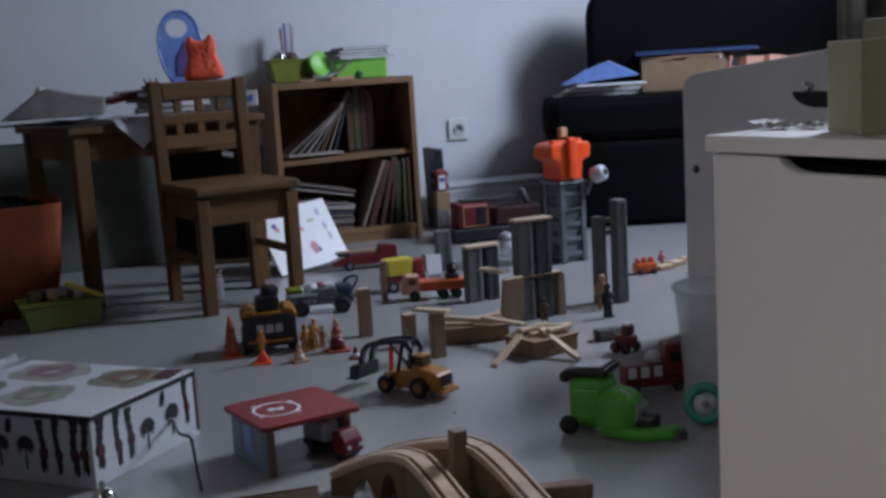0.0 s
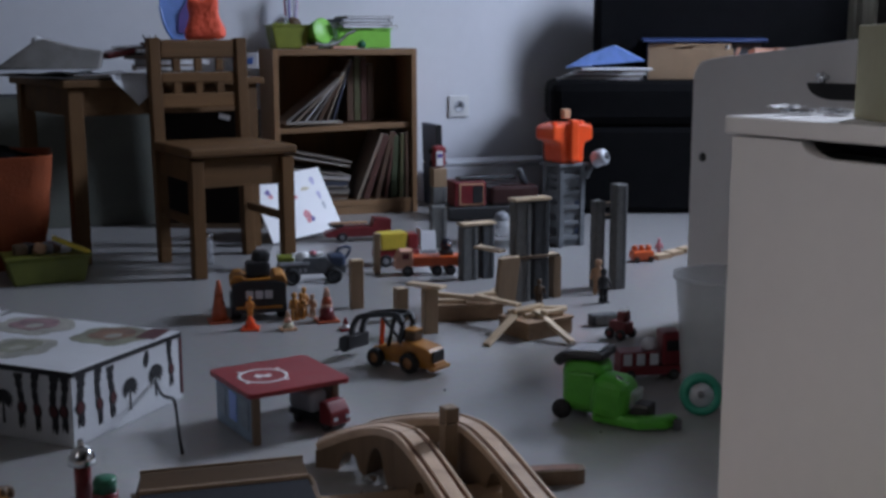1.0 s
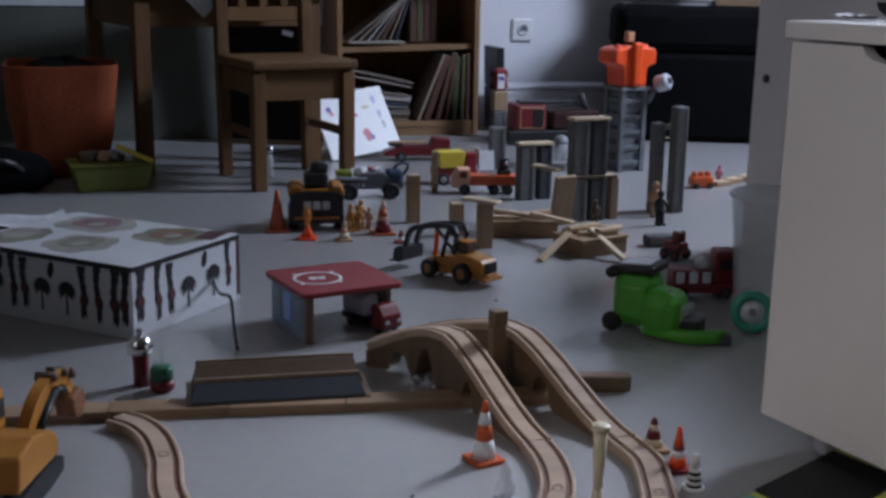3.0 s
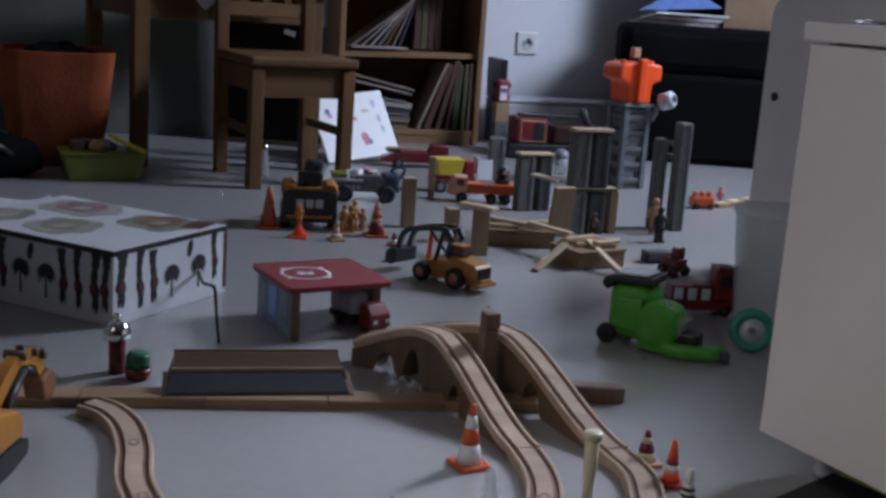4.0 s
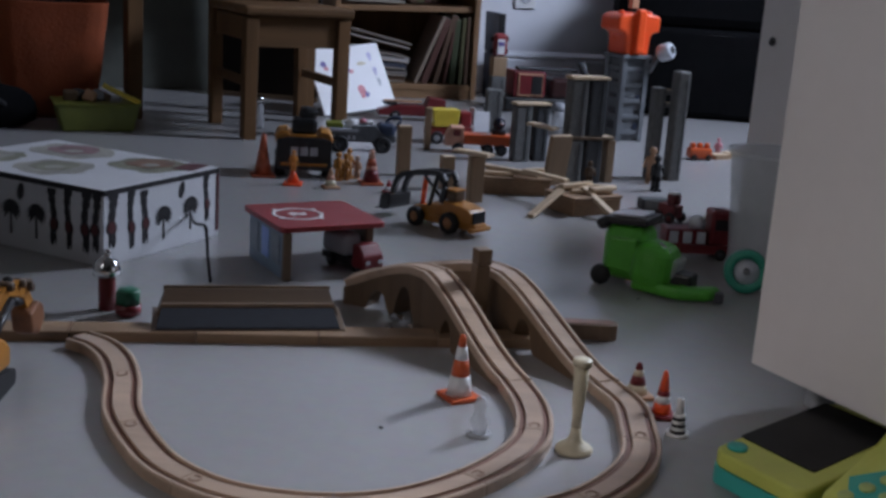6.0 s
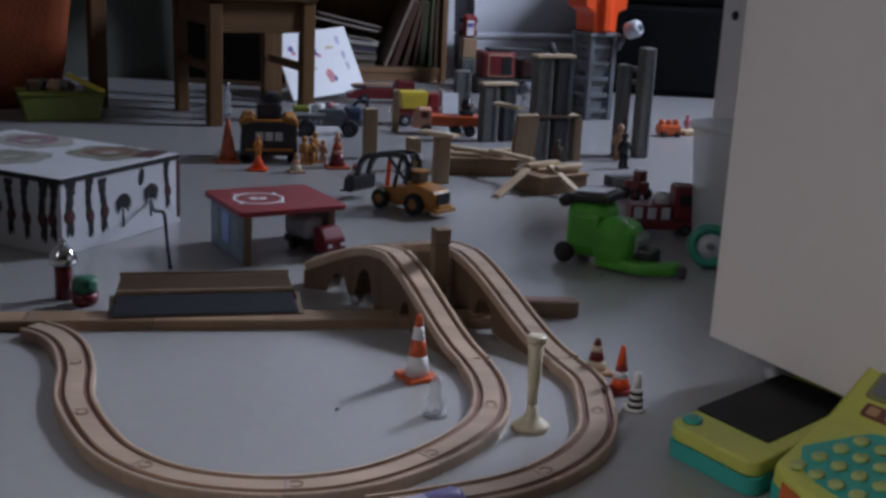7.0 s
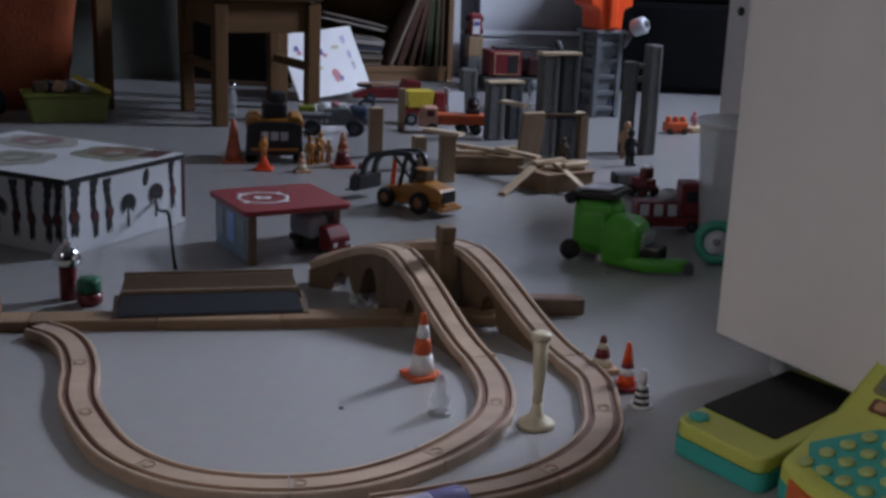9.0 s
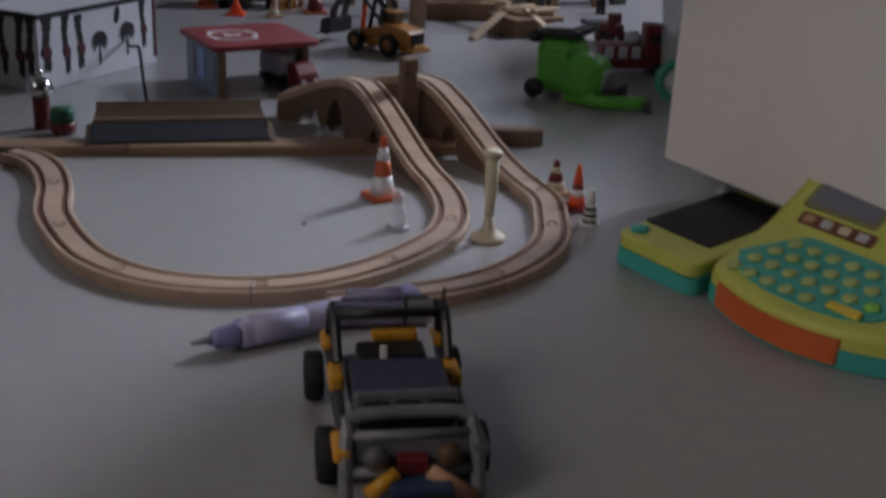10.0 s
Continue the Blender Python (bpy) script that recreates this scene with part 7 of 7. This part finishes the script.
def rounded(x0, x1, y0, y1, r=0.014, n=6):
    out = []
    for cx, cy, a0 in ((x1 - r, y0 + r, -90), (x1 - r, y1 - r, 0), (x0 + r, y1 - r, 90), (x0 + r, y0 + r, 180)):
        out += [(cx + r * math.cos(radians(a0 + 90 * k / n)), cy + r * math.sin(radians(a0 + 90 * k / n))) for k in range(n + 1)]
    return out


def till_part(name, bm, material, label=""):
    """A part of the register, slanted with it."""
    for v in bm.verts:
        v.co.x -= LEAN * v.co.y
    return part(name, bm, material, rg, label)


till_part("tray_base", add_prism(new_bm(), rounded(-0.006, 0.105, -0.003, 0.219), 0.001, 0.0175), TEAL, "teal lower shell of the tray")
till_part("tray_top", add_prism(new_bm(), rounded(-0.005, 0.104, -0.002, 0.218), 0.0175, 0.0335, None, 0.003), LIME)
till_part("scanner_plate", add_prism(new_bm(), rounded(-0.005, 0.086, 0.044, 0.202, 0.004, 3), 0.0336, 0.0348), SCREEN, "black scanner plate")
till_part("round_button", add_lathe(new_bm(), [(0.0105, 0.0336), (0.0105, 0.036), (0.006, 0.037), (0, 0.037)], 18, pose(0.010, 0.020, 0)), TEAL, "teal round button")
KX0, KX1 = 0.112, 0.312


def bow(x):
    """How far the till's front bulges towards the floor in front of it."""
    return -0.016 + 3.4 * (x - 0.207) ** 2


def till_skin(profile, x0, x1, inset=0.0, n=16):
    """A skin with a bowed front; profile of (y, z), its first pair and last pair lie on the front."""
    rings = []
    for k in range(n + 1):
        t = k / n
        x = x0 + (x1 - x0) * (0.5 - 0.5 * math.cos(math.pi * t))
        e = max(0.0, 1 - min(t, 1 - t) * 2 / 0.16) ** 2 * 0.010 + inset
        ring = []
        for m, (y, z) in enumerate(profile):
            share = max(0.0, 1 - y / 0.11)
            ring.append((x, y + share * bow(x) + (e if y < 0.1 else -e), z - 0.25 * e * (z > 0.022)))
        rings.append(ring)
    return add_loft(new_bm(), rings)


TOP = [(0.0, 0.0185), (0.215, 0.0205), (0.215, 0.083), (0.209, 0.089), (0.190, 0.094), (0.184, 0.093), (0.116, 0.060), (0.108, 0.057), (0.010, 0.0365), (0.004, 0.034), (0.001, 0.030)]
till_part("keypad_base", till_skin([(-0.001, 0.001), (0.216, 0.001), (0.216, 0.0203), (-0.001, 0.0183)], KX0, KX1), TEAL, "teal lower shell of the till")
till_part("keypad_body", till_skin(TOP, KX0 + 0.001, KX1 - 0.001), LIME)
ODR = mat("orange_drawer", (0.62, 0.13, 0.03), 0.4, vary=0.08, size=25)
till_part("cash_drawer", till_skin([(-0.0045, 0.005), (0.012, 0.005), (0.012, 0.027), (-0.003, 0.027)], 0.130, 0.272, 0.0), ODR, "orange cash drawer front")
SL = math.degrees(math.atan2(0.0205, 0.098))


def key_z(x, y):
    """Height of the bowed key slope."""
    return 0.0365 + ((y - bow(x)) / (1 - bow(x) / 0.11) - 0.010) * 0.209


def on_keys(x, s, up=0.0):
    """A pose on the sloping key field: x across, s up the slope."""
    y = 0.010 + s
    return pose(x, y, key_z(x, y) + up, SL, 0, 0)


def field_skin(x0, x1, y1, lo, hi, edge):
    """The key field, its front following the bow."""
    rings = []
    for k in range(13):
        t = k / 12
        x = x0 + (x1 - x0) * t
        e = max(0.0, 1 - min(t, 1 - t) * 2 / 0.3) ** 2 * 0.02
        y0 = bow(x) + edge + e
        yb = y1 - e
        xb = x + (1 - t) * 0.028
        z0, zb = key_z(x, y0), key_z(xb, yb)
        rings.append([(x, y0, z0 + lo), (xb, yb, zb + lo), (xb, yb, zb + hi), (x, y0, z0 + hi)])
    return add_loft(new_bm(), rings)


till_part("key_field", field_skin(0.121, 0.298, 0.106, -0.003, 0.0016, 0.018), TEAL, "teal key field")
kb_ = new_bm()
keymesh = bpy.data.meshes.new("key")
add_lathe(kb_, [(0.0072, 0), (0.0072, 0.0020), (0.0052, 0.0034), (0, 0.0038)], 14)
kb_.to_mesh(keymesh)
kb_.free()
keymesh.materials.append(mat("dull_lime_keys", (0.44, 0.53, 0.19), 0.5, vary=0.1, size=40))
greenkey = keymesh.copy()
greenkey.materials[0] = BRIGHT_GREEN
for r in range(4):
    for c in range(7):
        x = 0.136 + 0.0215 * c + 0.0085 * r
        s_ = 0.009 + 0.0215 * r - 0.006 * math.sin(math.pi * c / 6) * (3 - r) / 3
        if (r == 0 and c > 4) or x > 0.290:
            continue
        k = new("key", greenkey if (r, c) == (1, 6) else keymesh)
        k.parent = rg
        m = on_keys(x, s_, 0.0016)
        m.translation.x -= LEAN * m.translation.y
        k.matrix_basis = m
till_part("wide_key", add_box(new_bm(), (0.034, 0.011, 0.004), (0.258, 0.019, key_z(0.258, 0.019) + 0.0018), (SL, 0, 0), bevel=0.002), LEMON)
SD = math.degrees(math.atan2(0.033, 0.068))


def on_display(x, s, up=0.0):
    return pose(x, 0.116, 0.060, SD, 0, 0) @ pose(0, s, up)


till_part("label_strip", add_prism(new_bm(), rounded(0.136, 0.222, 0.004, 0.021, 0.003, 3), 0.0003, 0.0013, on_display(0, 0)), mat("dark_red_brown_print", (0.16, 0.06, 0.035), 0.5, vary=0.2, size=40), "brown printed strip")
for k in range(4):
    till_part("printed_patch", add_prism(new_bm(), rounded(0.141 + 0.0205 * k, 0.153 + 0.0205 * k, 0.007, 0.018, 0.002, 2), 0.0014, 0.0019, on_display(0, 0)), (TAN, PALE_GREY, CREAM, PALE_GREY)[k])
till_part("display_frame", add_prism(new_bm(), rounded(0.128, 0.214, 0.027, 0.073, 0.004, 3), 0.0002, 0.0014, on_display(0, 0)), mat("olive_frame", (0.22, 0.22, 0.10), 0.5, vary=0.1, size=30))
till_part("display", add_prism(new_bm(), rounded(0.133, 0.209, 0.033, 0.068, 0.003, 3), 0.0015, 0.0022, on_display(0, 0)), mat("grey_blue_display", (0.17, 0.18, 0.22), 0.3, vary=0.1, size=30), "grey-blue display window")

# ---- marker pen ----
PT = Vector((-0.014, 0.763, 0.012))
PE = Vector((0.171, 0.866, 0.0135))
pd = (PE - PT).normalized()
pm = Matrix.Translation(PT) @ pd.to_track_quat("Z", "Y").to_matrix().to_4x4()
LILAC_DARK = mat("dull_violet_plastic", (0.27, 0.25, 0.52), 0.35, vary=0.1, size=40)
pt_ = thing("marker_pen", pm, "thick lilac marker pen lying on the floor", "marker pen")
part("tip", add_lathe(new_bm(), [(0, 0), (0.0015, 0), (0.003, 0.012), (0.005, 0.016)], 14), GREY, pt_)
part("collar", add_lathe(new_bm(), [(0.005, 0.016), (0.0085, 0.022), (0.0095, 0.036), (0.012, 0.040)], 20), LILAC_DARK, pt_, "violet collar")
part("barrel", add_lathe(new_bm(), [(0.012, 0.040), (0.013, 0.044), (0.013, 0.172), (0.0125, 0.175)], 24), LILAC, pt_)
part("label_band", add_lathe(new_bm(), [(0.0132, 0.05), (0.0132, 0.10)], 24), mat("pale_lilac_label", (0.46, 0.44, 0.64), 0.45, vary=0.15, size=60), pt_, "pale label band")
part("end_cap", add_lathe(new_bm(), [(0.0125, 0.175), (0.0135, 0.177), (0.0135, 0.203), (0.011, 0.209), (0, 0.210)], 22), LILAC_DARK, pt_, "violet end cap")

# ---- buggy in the foreground ----
BG = pose(0.150, 0.638, 0, 0, 0, 7)
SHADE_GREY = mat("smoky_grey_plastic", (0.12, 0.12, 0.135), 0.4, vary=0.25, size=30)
LILAC_CLEAR = clear("lilac_tinted_plastic", (0.62, 0.60, 0.84), 0.35, 1.2)
LILAC_CLEAR.node_tree.nodes["Principled BSDF"].inputs["Transmission Weight"].default_value = 0.5
bu = thing("toy_buggy", BG, "black and yellow construction-brick toy buggy", "toy buggy")
for x, r in ((-0.054, 0.019), (0.050, 0.019)):
    wheel(bu, (x, 0.070, r), r, 0.014, DARK_GREY)
    wheel(bu, (x * 0.98, -0.045, r), r, 0.013, DARK_GREY)
part("chassis", add_box(new_bm(), (0.062, 0.165, 0.012), (0, 0.0, 0.018), bevel=0.002), DARK_GREY, bu)
for x in (-0.042, 0.042):
    part("side_beam", add_box(new_bm(), (0.008, 0.13, 0.012), (x, 0.012, 0.030), (3, 0, 0), 0.003), DARK_GREY, bu, "dark side beam")
    part("side_block", add_box(new_bm(), (0.011, 0.026, 0.014), (x, 0.016, 0.0372), (0, 0, 0), 0.003), YELLOW, bu, "yellow side block")
    part("mudguard", add_box(new_bm(), (0.014, 0.026, 0.008), (x, 0.070, 0.044), (0, 0, 0), 0.003), YELLOW, bu)
    part("front_guard", add_box(new_bm(), (0.012, 0.030, 0.010), (x * 1.07, -0.066, 0.0315), (0, 0, 0), 0.003), YELLOW if x < 0 else SHADE_GREY, bu)
    part("roll_bar", add_sweep(new_bm(), spline([(x, 0.073, 0.042), (x * 0.97, 0.070, 0.072), (x * 0.97, 0.050, 0.078), (x * 0.95, 0.024, 0.052)], 0.01), tube_section(0.004, 8)), BLACK, bu)
for y, z in ((0.071, 0.075), (0.050, 0.0775)):
    part("roll_bar", add_rod(new_bm(), (-0.042, y, z), (0.042, y, z), 0.004), BLACK, bu)
part("rear_panel", add_box(new_bm(), (0.066, 0.004, 0.026), (0, 0.079, 0.052), bevel=0.001), DARK_GREY, bu)
part("yellow_lamp_bar", add_box(new_bm(), (0.034, 0.010, 0.008), (0.004, 0.052, 0.0555), bevel=0.002), YELLOW, bu)
part("tinted_panel", add_box(new_bm(), (0.052, 0.003, 0.019), (-0.013, 0.0665, 0.0605), bevel=0.001), LILAC_CLEAR, bu, "lilac translucent panel between the roll bars")
part("clear_panel", add_box(new_bm(), (0.020, 0.003, 0.019), (0.0255, 0.0665, 0.0605), bevel=0.001), FROST, bu, "clear panel beside the lilac one")
part("mast", add_rod(new_bm(), (0.040, 0.060, 0.070), (0.042, 0.060, 0.092), 0.0016, seg=8), BROWN, bu)
part("tinted_tube", add_rod(new_bm(), (-0.030, 0.074, 0.083), (0.012, 0.074, 0.083), 0.0045), LILAC_CLEAR, bu, "lilac translucent tube over the rear bar")
part("seat", add_box(new_bm(), (0.050, 0.030, 0.026), (0, 0.035, 0.031), bevel=0.004), BLACK, bu)
part("lever", add_box(new_bm(), (0.005, 0.004, 0.022), (-0.008, 0.012, 0.046), (-15, 0, 0), 0.001), SHOPWHITE, bu, "white lever")
part("bonnet", add_prism(new_bm(), [(-0.055, 0.040), (0.012, 0.044), (0.010, 0.062), (-0.052, 0.056)], -0.033, 0.033, Matrix(((0, 0, 1, 0), (1, 0, 0, 0), (0, 1, 0, 0), (0, 0, 0, 1))), 0.003), mat("dark_blue_grey_plastic", (0.038, 0.036, 0.075), 0.4, vary=0.15, size=30), bu, "dark blue-grey bonnet")
gr = part("grille_frame", add_box(new_bm(), (0.072, 0.010, 0.022), (0, -0.052, 0.044), (-20, 0, 0), 0.003), SHADE_GREY, bu, "grey grille frame")
for k in range(3):
    part("grille_hole", add_box(new_bm(), (0.018, 0.012, 0.011), (-0.022 + 0.022 * k, -0.0535, 0.050), (-20, 0, 0), 0.002), BLACK, gr)
FRAME_GREY = mat("pale_smoky_plastic", (0.20, 0.205, 0.22), 0.35, vary=0.25, size=40)
loop = [(-0.043, -0.088, 0.004), (-0.043, -0.080, 0.030), (-0.041, -0.068, 0.049), (-0.033, -0.062, 0.057), (0.033, -0.062, 0.057), (0.041, -0.068, 0.049), (0.043, -0.080, 0.030), (0.043, -0.088, 0.004)]
part("front_frame", add_sweep(new_bm(), spline(loop, 0.006), tube_section(0.0048, 8)), FRAME_GREY, bu, "pale grey tubular front frame")
for k in range(2):
    part("frame_bar", add_rod(new_bm(), (-0.042, -0.070 - 0.011 * k, 0.046 - 0.020 * k), (0.042, -0.070 - 0.011 * k, 0.046 - 0.020 * k), 0.0036), FRAME_GREY, bu)
part("brace", add_rod(new_bm(), (0.010, -0.086, 0.028), (0.040, -0.090, 0.010), 0.005), TAN, bu, "tan diagonal brace")
part("brace", add_rod(new_bm(), (-0.010, -0.086, 0.028), (-0.030, -0.090, 0.014), 0.005), YELLOW, bu)
part("lower_grille", add_box(new_bm(), (0.080, 0.008, 0.018), (0, -0.074, 0.028), (-20, 0, 0), 0.003), SHADE_GREY, bu)
for x in (-0.024, 0.024):
    part("headlamp", add_lathe(new_bm(), [(0.008, 0), (0.008, 0.008), (0, 0.009)], 14, pose(x, -0.078, 0.037, 100)), BROWN if x > 0 else SHADE_GREY, bu)
part("front_plate", add_box(new_bm(), (0.04, 0.03, 0.006), (0.004, -0.086, 0.018), bevel=0.002), mat("deep_blue_plastic", (0.025, 0.05, 0.11), 0.4, vary=0.1, size=30), bu, "deep blue front plate")
part("red_block", add_box(new_bm(), (0.02, 0.012, 0.010), (0, -0.080, 0.026), bevel=0.001), DARK_RED, bu)
